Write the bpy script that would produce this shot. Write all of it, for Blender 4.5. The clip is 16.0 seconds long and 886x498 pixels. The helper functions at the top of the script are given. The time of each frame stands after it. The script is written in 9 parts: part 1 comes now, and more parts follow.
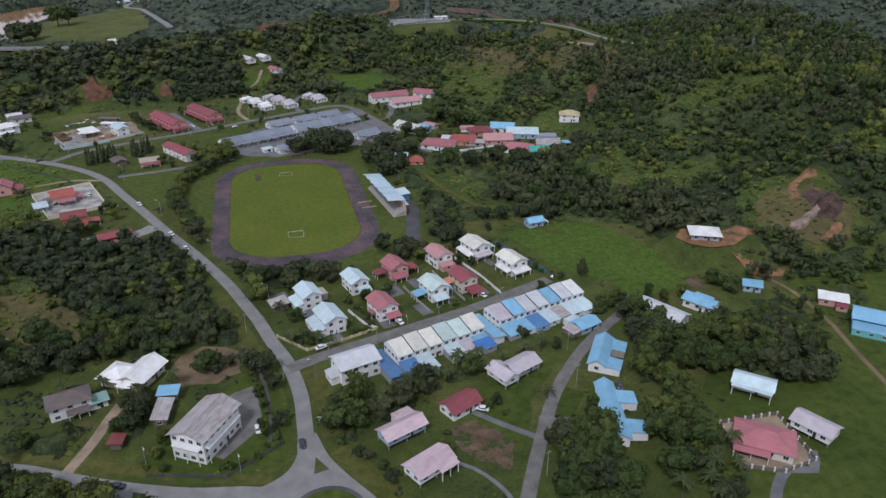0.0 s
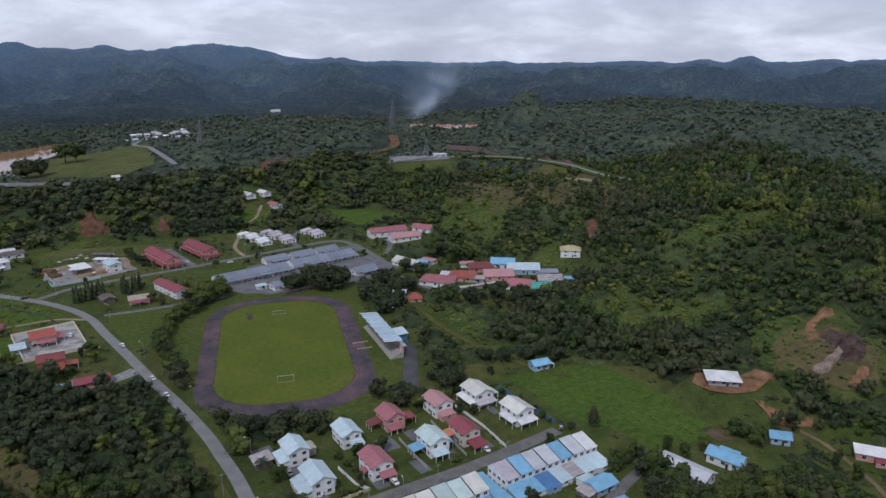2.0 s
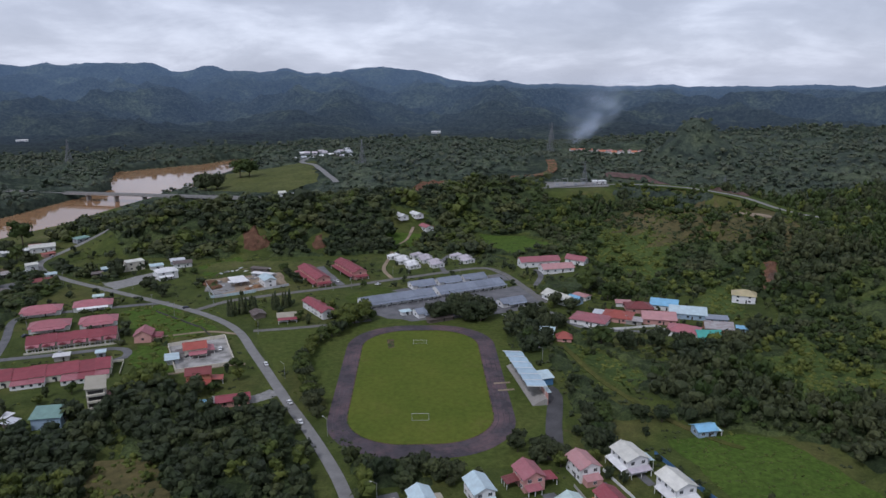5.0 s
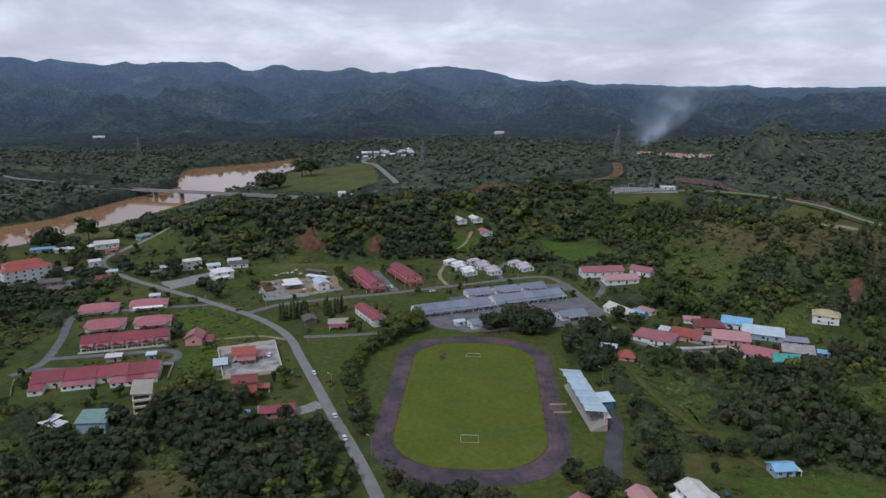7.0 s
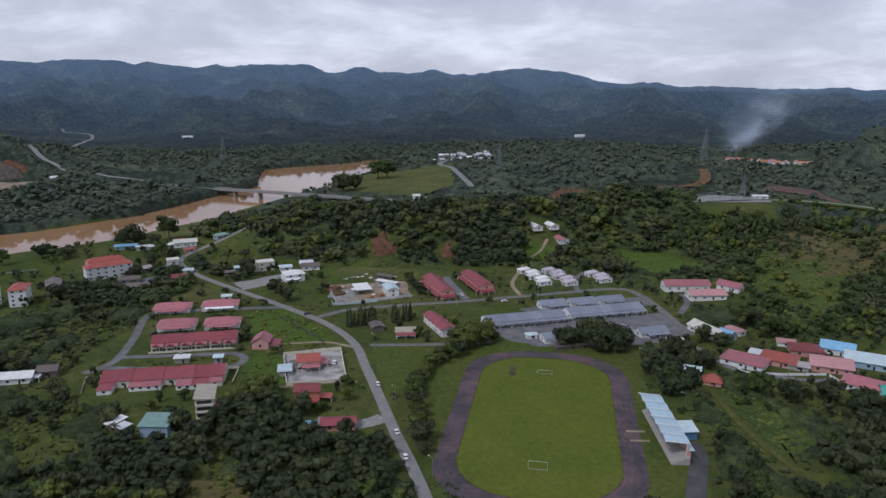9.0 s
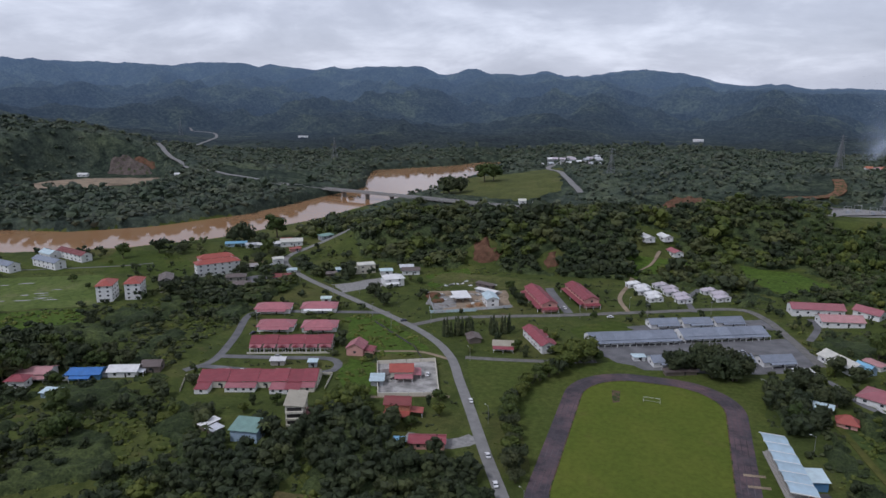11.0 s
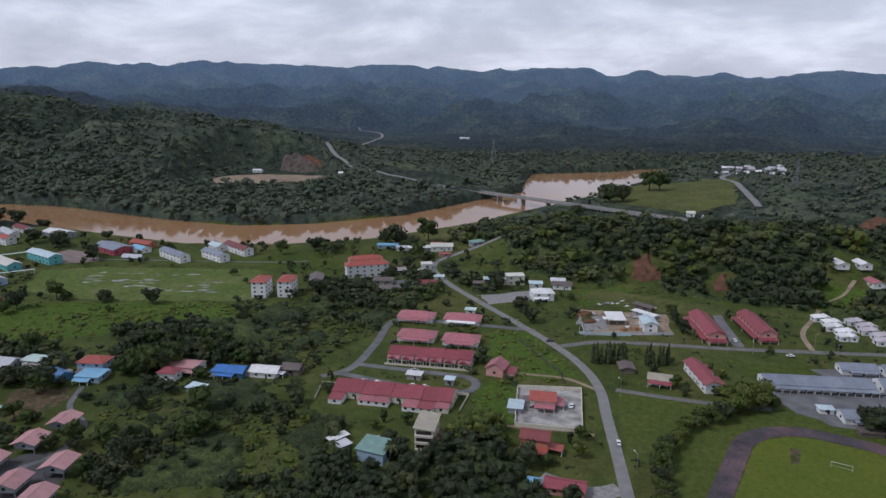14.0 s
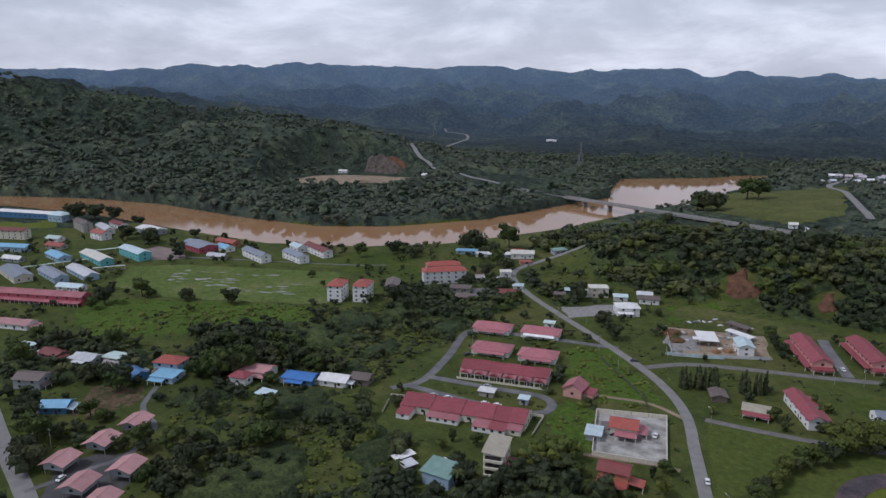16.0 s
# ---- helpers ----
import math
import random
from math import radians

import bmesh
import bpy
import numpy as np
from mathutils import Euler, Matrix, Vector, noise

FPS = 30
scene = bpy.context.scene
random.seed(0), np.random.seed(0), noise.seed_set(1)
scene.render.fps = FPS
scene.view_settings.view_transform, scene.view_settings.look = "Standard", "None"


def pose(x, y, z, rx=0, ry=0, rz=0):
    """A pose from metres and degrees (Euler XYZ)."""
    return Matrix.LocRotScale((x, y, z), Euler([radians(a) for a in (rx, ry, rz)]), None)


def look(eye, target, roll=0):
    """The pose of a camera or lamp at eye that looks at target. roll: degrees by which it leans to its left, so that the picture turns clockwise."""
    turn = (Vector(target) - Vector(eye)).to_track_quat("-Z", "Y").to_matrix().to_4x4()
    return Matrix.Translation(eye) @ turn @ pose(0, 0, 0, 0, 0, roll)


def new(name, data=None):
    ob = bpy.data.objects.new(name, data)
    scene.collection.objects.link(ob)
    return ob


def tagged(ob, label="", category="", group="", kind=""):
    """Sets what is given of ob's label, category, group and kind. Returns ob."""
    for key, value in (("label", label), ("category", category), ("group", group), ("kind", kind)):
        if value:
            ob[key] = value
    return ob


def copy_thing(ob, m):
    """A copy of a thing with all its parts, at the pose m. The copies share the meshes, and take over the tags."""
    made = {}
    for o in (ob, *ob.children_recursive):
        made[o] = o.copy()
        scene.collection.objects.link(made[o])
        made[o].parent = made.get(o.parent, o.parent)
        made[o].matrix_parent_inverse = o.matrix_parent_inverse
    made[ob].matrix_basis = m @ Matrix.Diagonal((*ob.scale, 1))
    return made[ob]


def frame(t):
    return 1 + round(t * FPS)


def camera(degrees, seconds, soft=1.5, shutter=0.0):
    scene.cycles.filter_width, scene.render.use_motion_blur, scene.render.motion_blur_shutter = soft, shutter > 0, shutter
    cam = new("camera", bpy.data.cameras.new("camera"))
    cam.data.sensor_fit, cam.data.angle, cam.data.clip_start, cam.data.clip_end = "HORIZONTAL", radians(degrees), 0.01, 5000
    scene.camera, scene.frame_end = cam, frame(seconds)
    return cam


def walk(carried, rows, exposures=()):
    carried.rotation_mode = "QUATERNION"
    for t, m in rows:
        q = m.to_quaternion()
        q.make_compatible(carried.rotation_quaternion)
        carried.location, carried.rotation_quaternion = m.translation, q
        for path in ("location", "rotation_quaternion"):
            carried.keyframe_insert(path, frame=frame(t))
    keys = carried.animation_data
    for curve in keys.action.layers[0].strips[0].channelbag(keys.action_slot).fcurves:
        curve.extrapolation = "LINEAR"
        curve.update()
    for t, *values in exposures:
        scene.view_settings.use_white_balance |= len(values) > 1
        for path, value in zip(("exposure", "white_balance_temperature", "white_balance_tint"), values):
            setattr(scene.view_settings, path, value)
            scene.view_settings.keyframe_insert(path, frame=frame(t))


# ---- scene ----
cam = camera(64.21, 16.0)
PATH = [
    (0, (-8.57, -320.98, 143.36), (13.85, -233.71, 99.99), -0.20),
    (0.5, (-7.55, -316.68, 143.28), (15.23, -228.31, 102.38), -0.22),
    (1, (-6.36, -312.27, 143.09), (16.85, -222.31, 106.09), -0.21),
    (1.5, (-5.25, -308.00, 142.83), (18.47, -216.21, 111.03), -0.22),
    (2, (-4.28, -303.86, 142.52), (19.91, -210.46, 116.20), -0.23),
    (2.5, (-3.24, -299.84, 142.18), (21.17, -205.76, 118.64), -0.25),
    (3, (-2.25, -295.83, 141.96), (22.16, -201.75, 118.42), -0.26),
    (3.5, (-1.49, -291.70, 141.75), (22.89, -197.60, 118.27), -0.29),
    (3.6, (-1.35, -290.86, 141.70), (20.52, -196.14, 118.26), -0.29),
    (3.7, (-1.22, -290.02, 141.65), (17.67, -194.64, 118.25), -0.29),
    (3.8, (-1.08, -289.17, 141.59), (14.46, -193.19, 118.25), -0.30),
    (3.9, (-0.95, -288.33, 141.54), (11.58, -191.89, 118.24), -0.30),
    (4, (-0.81, -287.48, 141.49), (9.13, -190.74, 118.23), -0.30),
    (4.2, (-0.52, -285.81, 141.40), (5.68, -188.74, 118.18), -0.17),
    (4.5, (0.05, -283.24, 141.63), (4.29, -186.08, 118.38), -0.13),
    (5.4, (1.75, -275.55, 142.30), (4.13, -178.34, 118.97), -0.03),
    (6.3, (3.46, -267.85, 142.98), (2.56, -170.63, 119.57), 0.07),
    (6.5, (3.65, -266.03, 143.00), (1.42, -168.83, 119.58), 0.08),
    (7, (4.05, -261.43, 143.05), (-1.54, -164.36, 119.68), 0.10),
    (7.5, (4.29, -257.12, 142.94), (-3.60, -160.20, 119.63), 0.16),
    (8, (4.40, -252.94, 142.81), (-5.45, -156.18, 119.57), 0.15),
    (8.5, (4.59, -248.86, 142.76), (-7.93, -152.39, 119.58), 0.12),
    (9, (4.83, -244.66, 142.84), (-11.45, -148.74, 119.72), 0.12),
    (11.5, (3.16, -222.65, 143.55), (-31.14, -131.57, 120.60), 0.16),
    (12, (2.18, -218.03, 143.80), (-35.54, -128.31, 120.81), 0.17),
    (12.5, (1.01, -213.55, 143.81), (-40.08, -125.31, 120.86), 0.16),
    (13, (-0.18, -209.12, 143.78), (-44.80, -122.60, 120.93), 0.17),
    (13.5, (-1.38, -204.97, 143.78), (-49.06, -120.08, 120.97), 0.17),
    (14, (-2.60, -200.76, 143.79), (-53.52, -117.77, 121.00), 0.23),
    (14.5, (-3.86, -196.79, 143.87), (-57.92, -115.78, 121.16), 0.23),
    (15, (-5.37, -192.84, 144.06), (-62.29, -113.81, 121.37), 0.25),
    (15.5, (-7.06, -188.98, 144.34), (-65.95, -111.42, 121.63), 0.22),
    (16, (-8.87, -184.94, 144.57), (-69.54, -108.75, 121.86), 0.24),
]
walk(cam, [(t, look(eye, target, roll)) for t, eye, target, roll in PATH], [(0.0, -0.04, 5820, 17), (0.5, -0.08, 5820, 17), (1.0, -0.11, 5780, 17), (1.5, -0.17, 5720, 18), (2.0, -0.31, 5680, 18), (3.0, -0.50, 5680, 18), (4.0, -0.36, 5680, 18), (7.0, -0.30, 5720, 18), (16.0, -0.30, 5780, 18)])

# ---- light: bright overcast sky, weak soft sun ----
scene.view_settings.exposure = 0.0
world = bpy.data.worlds.new("world")
scene.world = world
world.use_nodes = True
wn, wl = world.node_tree.nodes, world.node_tree.links
wn.clear()
SUN_EL, SUN_AZ = radians(52), radians(215)


def build_sky():
    out = wn.new("ShaderNodeOutputWorld")
    sky = wn.new("ShaderNodeTexSky")
    sky.sky_type, sky.sun_disc = "NISHITA", False
    sky.sun_elevation, sky.sun_rotation = SUN_EL, SUN_AZ
    co = wn.new("ShaderNodeTexCoord")
    sep = wn.new("ShaderNodeSeparateXYZ")
    wl.new(co.outputs["Generated"], sep.inputs[0])
    # project the view direction onto a flat cloud deck
    den = wn.new("ShaderNodeMath")
    den.operation = "ADD"
    den.inputs[1].default_value = 0.3
    absz = wn.new("ShaderNodeMath")
    absz.operation = "ABSOLUTE"
    wl.new(sep.outputs["Z"], absz.inputs[0])
    wl.new(absz.outputs[0], den.inputs[0])
    inv = wn.new("ShaderNodeMath")
    inv.operation = "DIVIDE"
    inv.inputs[0].default_value = 1.0
    wl.new(den.outputs[0], inv.inputs[1])
    flat = wn.new("ShaderNodeVectorMath")
    flat.operation = "SCALE"
    wl.new(co.outputs["Generated"], flat.inputs[0])
    wl.new(inv.outputs[0], flat.inputs["Scale"])
    n1 = wn.new("ShaderNodeTexNoise")
    n1.inputs["Scale"].default_value, n1.inputs["Detail"].default_value = 2.3, 9
    n1.inputs["Roughness"].default_value, n1.inputs["Distortion"].default_value = 0.56, 0.25
    wl.new(flat.outputs[0], n1.inputs["Vector"])
    ramp = wn.new("ShaderNodeValToRGB")
    e = ramp.color_ramp.elements
    e[0].position, e[0].color = 0.34, (5.15, 5.35, 5.6, 1)
    e[1].position, e[1].color = 0.68, (8.5, 8.7, 8.7, 1)
    mid = ramp.color_ramp.elements.new(0.5)
    mid.color = (6.15, 6.35, 6.55, 1)
    wl.new(n1.outputs["Fac"], ramp.inputs[0])
    mix = wn.new("ShaderNodeMix")
    mix.data_type = "RGBA"
    mix.inputs["Factor"].default_value = 0.88
    wl.new(sky.outputs[0], mix.inputs["A"])
    wl.new(ramp.outputs[0], mix.inputs["B"])
    # the deck is thinner and brighter towards the horizon
    fall = wn.new("ShaderNodeValToRGB")
    fe = fall.color_ramp.elements
    fe[0].position, fe[0].color = 0.0, (1.25, 1.25, 1.25, 1)
    fe[1].position, fe[1].color = 0.7, (0.82, 0.82, 0.82, 1)
    wl.new(absz.outputs[0], fall.inputs[0])
    mul = wn.new("ShaderNodeMix")
    mul.data_type, mul.blend_type = "RGBA", "MULTIPLY"
    mul.inputs["Factor"].default_value = 1.0
    wl.new(mix.outputs["Result"], mul.inputs["A"])
    wl.new(fall.outputs[0], mul.inputs["B"])
    bg = wn.new("ShaderNodeBackground")
    bg.inputs["Strength"].default_value = 0.1
    wl.new(mul.outputs["Result"], bg.inputs["Color"])
    wl.new(bg.outputs[0], out.inputs[0])


build_sky()
sun = new("sun", bpy.data.lights.new("sun", "SUN"))
sun.data.energy, sun.data.angle, sun.data.color = 1.9, radians(10), (1.0, 0.96, 0.90)
sun.matrix_world = look((0, 0, 500), (-500 * math.sin(SUN_AZ) / math.tan(SUN_EL), -500 * math.cos(SUN_AZ) / math.tan(SUN_EL), 0))

# ---- materials ----


class Mat:
    """A principled material with node shortcuts."""

    def __init__(self, name, color=(0.5, 0.5, 0.5), rough=0.8, metal=0.0, spec=0.3):
        self.m = bpy.data.materials.new(name)
        self.m.use_nodes = True
        self.n, self.l = self.m.node_tree.nodes, self.m.node_tree.links
        self.b = self.n["Principled BSDF"]
        self.b.inputs["Base Color"].default_value = (*color, 1)
        self.b.inputs["Roughness"].default_value = rough
        self.b.inputs["Metallic"].default_value = metal
        self.b.inputs["Specular IOR Level"].default_value = spec
        self.co = None

    def pos(self, space="geo"):
        if space == "geo":
            return self.n.new("ShaderNodeNewGeometry").outputs["Position"]
        return self.n.new("ShaderNodeTexCoord").outputs["Object"]

    def noise(self, scale, detail=4, rough=0.55, space="geo", stretch=None):
        t = self.n.new("ShaderNodeTexNoise")
        t.inputs["Scale"].default_value, t.inputs["Detail"].default_value, t.inputs["Roughness"].default_value = scale, detail, rough
        src = self.pos(space)
        if stretch:
            mp = self.n.new("ShaderNodeMapping")
            mp.inputs["Scale"].default_value = stretch
            self.l.new(src, mp.inputs[0])
            src = mp.outputs[0]
        self.l.new(src, t.inputs["Vector"])
        return t.outputs["Fac"]

    def ramp(self, fac, stops):
        r = self.n.new("ShaderNodeValToRGB")
        els = r.color_ramp.elements
        while len(els) < len(stops):
            els.new(0.5)
        for el, (p, c) in zip(els, stops):
            el.position, el.color = p, (*c, 1) if len(c) == 3 else c
        self.l.new(fac, r.inputs[0])
        return r.outputs["Color"]

    def mix(self, fac, a, b, mode="MIX"):
        x = self.n.new("ShaderNodeMix")
        x.data_type, x.blend_type = "RGBA", mode
        for key, v in (("Factor", fac), ("A", a), ("B", b)):
            sock = [s for s in x.inputs if s.name == key and (s.type == "VALUE" if key == "Factor" else s.type == "RGBA")][0]
            if isinstance(v, (int, float)):
                sock.default_value = v
            elif isinstance(v, tuple):
                sock.default_value = (*v, 1)
            else:
                self.l.new(v, sock)
        return [s for s in x.outputs if s.type == "RGBA"][0]

    def color(self, sock):
        self.l.new(sock, self.b.inputs["Base Color"])
        return self

    def rough(self, sock):
        self.l.new(sock, self.b.inputs["Roughness"])
        return self

    def bump(self, fac, strength=0.4, dist=0.1):
        x = self.n.new("ShaderNodeBump")
        x.inputs["Strength"].default_value, x.inputs["Distance"].default_value = strength, dist
        self.l.new(fac, x.inputs["Height"])
        self.l.new(x.outputs[0], self.b.inputs["Normal"])
        return self

    def rnd(self, island=False):
        if island:
            return self.n.new("ShaderNodeNewGeometry").outputs["Random Per Island"]
        return self.n.new("ShaderNodeObjectInfo").outputs["Random"]


def dim(c, k):
    return tuple(v * k for v in c)


def foliage(name, dark, light, yellow):
    m = Mat(name, light, 0.6, 0, 0.15)
    base = m.ramp(m.rnd(True), [(0.0, dark), (0.6, light), (1.0, tuple(0.55 * a + 0.45 * b for a, b in zip(light, yellow)))])
    clump = m.noise(1.1, 6, 0.75)
    grain = m.ramp(clump, [(0.32, (0.58, 0.6, 0.6)), (0.5, (0.98, 0.98, 0.98)), (0.68, (1.42, 1.38, 1.3))])
    tint = m.ramp(m.noise(0.05, 3), [(0.3, (0.72, 0.78, 0.72)), (0.7, (1.28, 1.15, 1.05))])
    base = m.mix(1.0, m.mix(1.0, base, tint, "MULTIPLY"), grain, "MULTIPLY")
    obj = m.ramp(m.rnd(), [(0.0, (0.75, 0.8, 0.75)), (1.0, (1.2, 1.15, 1.0))])
    return m.color(m.mix(1.0, base, obj, "MULTIPLY")).bump(clump, 0.8, 0.6).m


LEAF = foliage("leaf_green", (0.038, 0.048, 0.026), (0.062, 0.080, 0.038), (0.096, 0.110, 0.048))
LEAF_DARK = foliage("leaf_dark", (0.033, 0.043, 0.026), (0.051, 0.067, 0.037), (0.078, 0.092, 0.046))
LEAF_BRIGHT = foliage("leaf_bright", (0.057, 0.079, 0.023), (0.090, 0.117, 0.031), (0.124, 0.143, 0.041))
# the next two carry distance haze in their colour: paler, bluer leaves
LEAF_HAZED = foliage("leaf_hazed_forest", (0.055, 0.074, 0.065), (0.084, 0.111, 0.083), (0.114, 0.140, 0.095))
LEAF_HAZED_DARK = foliage("leaf_hazed_dark_forest", (0.048, 0.063, 0.060), (0.073, 0.094, 0.079), (0.100, 0.123, 0.090))
LEAF_GARDEN = foliage("leaf_garden_green", (0.037, 0.056, 0.021), (0.057, 0.085, 0.027), (0.090, 0.117, 0.038))
PALM = foliage("palm_leaf", (0.044, 0.063, 0.029), (0.079, 0.101, 0.045), (0.135, 0.133, 0.065))


def canopy_mat(name, dark, mid, light, big=0.03, lump=0.16):
    """Closed forest seen from above: stands, crowns and leaf clusters."""
    m = Mat(name, mid, 0.7, 0, 0.1)
    a = m.ramp(m.noise(big, 5, 0.6), [(0.36, dark), (0.5, mid), (0.64, light)])
    # crown shading put into the colour: noise-dark creases, lighter lumps
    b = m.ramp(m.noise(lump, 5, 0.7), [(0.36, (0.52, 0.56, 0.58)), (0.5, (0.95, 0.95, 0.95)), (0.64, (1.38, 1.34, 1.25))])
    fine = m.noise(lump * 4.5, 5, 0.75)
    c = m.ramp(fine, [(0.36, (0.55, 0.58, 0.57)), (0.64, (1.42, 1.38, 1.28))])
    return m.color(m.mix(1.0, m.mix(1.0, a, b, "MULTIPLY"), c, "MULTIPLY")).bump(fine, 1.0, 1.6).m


# far copy of the canopy with haze mixed into its greens
CANOPY_HAZED = canopy_mat("far_closed_canopy", (0.044, 0.060, 0.050), (0.063, 0.083, 0.063), (0.092, 0.114, 0.075), 0.02, 0.085)
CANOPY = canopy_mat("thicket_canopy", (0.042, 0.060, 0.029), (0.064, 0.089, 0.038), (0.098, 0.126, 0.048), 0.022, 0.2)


def simple(name, c, rough=0.8, var=0.25, scale=0.6, fine=6.0, bump=0.2, dist=0.05, metal=0.0):
    m = Mat(name, c, rough, metal)
    a = m.ramp(m.noise(scale, 5), [(0.3, dim(c, 1 - var)), (0.7, dim(c, 1 + var * 0.6))])
    b = m.ramp(m.noise(fine, 4), [(0.3, (0.85, 0.85, 0.85)), (0.7, (1.12, 1.12, 1.12))])
    m.color(m.mix(1.0, a, b, "MULTIPLY")).bump(m.noise(fine * 1.5, 4), bump, dist)
    return m.m


def ground_mat():
    m = Mat("rough_grass_ground", (0.06, 0.1, 0.03), 0.9, 0, 0.1)
    big = m.ramp(m.noise(0.018, 5), [(0.3, (0.048, 0.065, 0.021)), (0.5, (0.068, 0.089, 0.025)), (0.72, (0.104, 0.103, 0.039))])
    midn = m.ramp(m.noise(0.12, 6, 0.65), [(0.3, (0.62, 0.66, 0.6)), (0.7, (1.3, 1.25, 1.15))])
    fine = m.ramp(m.noise(0.9, 6, 0.7), [(0.3, (0.7, 0.7, 0.7)), (0.7, (1.3, 1.3, 1.25))])
    c = m.mix(1.0, m.mix(1.0, big, midn, "MULTIPLY"), fine, "MULTIPLY")
    soil = m.ramp(m.noise(0.045, 7, 0.6), [(0.66, (0, 0, 0)), (0.74, (1, 1, 1))])
    return m.color(m.mix(soil, c, (0.12, 0.085, 0.045))).bump(m.noise(0.7, 6, 0.7), 0.8, 0.6).m


def lawn_mat(name, c, c2, streak=0.3):
    m = Mat(name, c, 0.9, 0, 0.1)
    a = m.ramp(m.noise(0.035, 5, 0.6), [(0.3, c), (0.7, c2)])
    b = m.ramp(m.noise(0.35, 6, 0.7), [(0.3, dim((1, 1, 1), 1 - streak)), (0.7, dim((1, 1, 1), 1 + streak * 0.7))])
    return m.color(m.mix(1.0, a, b, "MULTIPLY")).bump(m.noise(2.5, 5), 0.5, 0.12).m


def meadow_mat(name, c, c2, dry):
    """Grass with rough tussocks, dry straw and a few bare places."""
    m = Mat(name, c, 0.95, 0, 0.1)
    a = m.ramp(m.noise(0.03, 6, 0.65), [(0.3, c), (0.55, c2), (0.72, dry)])
    b = m.ramp(m.noise(0.25, 7, 0.72), [(0.3, (0.5, 0.55, 0.5)), (0.5, (0.95, 0.95, 0.95)), (0.7, (1.3, 1.26, 1.2))])
    return m.color(m.mix(1.0, a, b, "MULTIPLY")).bump(m.noise(0.8, 6, 0.7), 0.8, 0.5).m


def roof_mat(name, c, stain=(0.25, 0.17, 0.12), amount=0.3, rough=0.5, ribs=True):
    m = Mat(name, c, rough, 0.0, 0.4)
    a = m.ramp(m.noise(0.35, 5, 0.6), [(0.3, dim(c, 0.82)), (0.7, dim(c, 1.08))])
    s = m.ramp(m.noise(0.5, 6, 0.65, "obj", (0.5, 2.5, 1)), [(0.56 - amount * 0.2, (0, 0, 0)), (0.82, (amount, amount, amount))])
    a = m.mix(s, a, stain)
    o = m.ramp(m.rnd(), [(0, (0.86, 0.86, 0.86)), (1, (1.1, 1.1, 1.1))])
    m.color(m.mix(1.0, a, o, "MULTIPLY"))
    if ribs:
        w = m.n.new("ShaderNodeTexWave")
        w.wave_type, w.bands_direction, w.wave_profile = "BANDS", "X", "SIN"
        w.inputs["Scale"].default_value = 1.3
        m.l.new(m.pos("obj"), w.inputs["Vector"])
        m.bump(w.outputs["Fac"], 0.5, 0.06)
    return m.m


def wall_mat(name, c, grime=0.35):
    m = Mat(name, c, 0.75, 0, 0.25)
    a = m.ramp(m.noise(0.4, 5), [(0.3, dim(c, 0.86)), (0.7, c)])
    s = m.ramp(m.noise(1.2, 6, 0.65, "geo", (1, 1, 0.22)), [(0.52, (0, 0, 0)), (0.8, (grime, grime, grime))])
    return m.color(m.mix(s, a, (0.16, 0.15, 0.13))).bump(m.noise(9, 3), 0.15, 0.02).m


GROUND = ground_mat()
LAWN = lawn_mat("mown_lawn", (0.060, 0.088, 0.018), (0.089, 0.105, 0.026), 0.4)
LAWN2 = meadow_mat("rough_lawn", (0.045, 0.069, 0.015), (0.067, 0.093, 0.019), (0.100, 0.101, 0.031))
CROP = lawn_mat("tall_grass", (0.057, 0.101, 0.016), (0.082, 0.127, 0.021), 0.5)
ASPHALT = simple("asphalt", (0.165, 0.16, 0.15), 0.9, 0.3, 0.25, 5)
ROADMAIN = simple("worn_pale_asphalt", (0.225, 0.222, 0.215), 0.9, 0.2, 0.2, 5)
def track_mat():
    m = Mat("running_track_surface", (0.066, 0.056, 0.066), 0.9)
    a = m.ramp(m.noise(0.12, 6, 0.65), [(0.3, (0.040, 0.035, 0.042)), (0.7, (0.084, 0.072, 0.082))])
    worn = m.ramp(m.noise(0.05, 6, 0.7), [(0.45, (0, 0, 0)), (0.64, (0.9, 0.9, 0.9))])
    fine = m.ramp(m.noise(0.7, 5, 0.7), [(0.3, (0.85, 0.85, 0.85)), (0.7, (1.15, 1.15, 1.15))])
    return m.color(m.mix(1.0, m.mix(worn, a, (0.155, 0.100, 0.105)), fine, "MULTIPLY")).bump(m.noise(5, 4), 0.2, 0.03).m


def pitch_mat():
    m = Mat("football_pitch_turf", (0.09, 0.13, 0.02), 0.9, 0, 0.1)
    a = m.ramp(m.noise(0.03, 5, 0.6), [(0.3, (0.080, 0.112, 0.016)), (0.7, (0.114, 0.134, 0.022))])
    worn = m.ramp(m.noise(0.055, 6, 0.68), [(0.56, (0, 0, 0)), (0.78, (0.75, 0.75, 0.75))])
    a = m.mix(worn, a, (0.128, 0.120, 0.034))
    b = m.ramp(m.noise(0.4, 6, 0.7), [(0.3, (0.8, 0.8, 0.8)), (0.7, (1.18, 1.18, 1.15))])
    return m.color(m.mix(1.0, a, b, "MULTIPLY")).bump(m.noise(2.5, 5), 0.4, 0.1).m


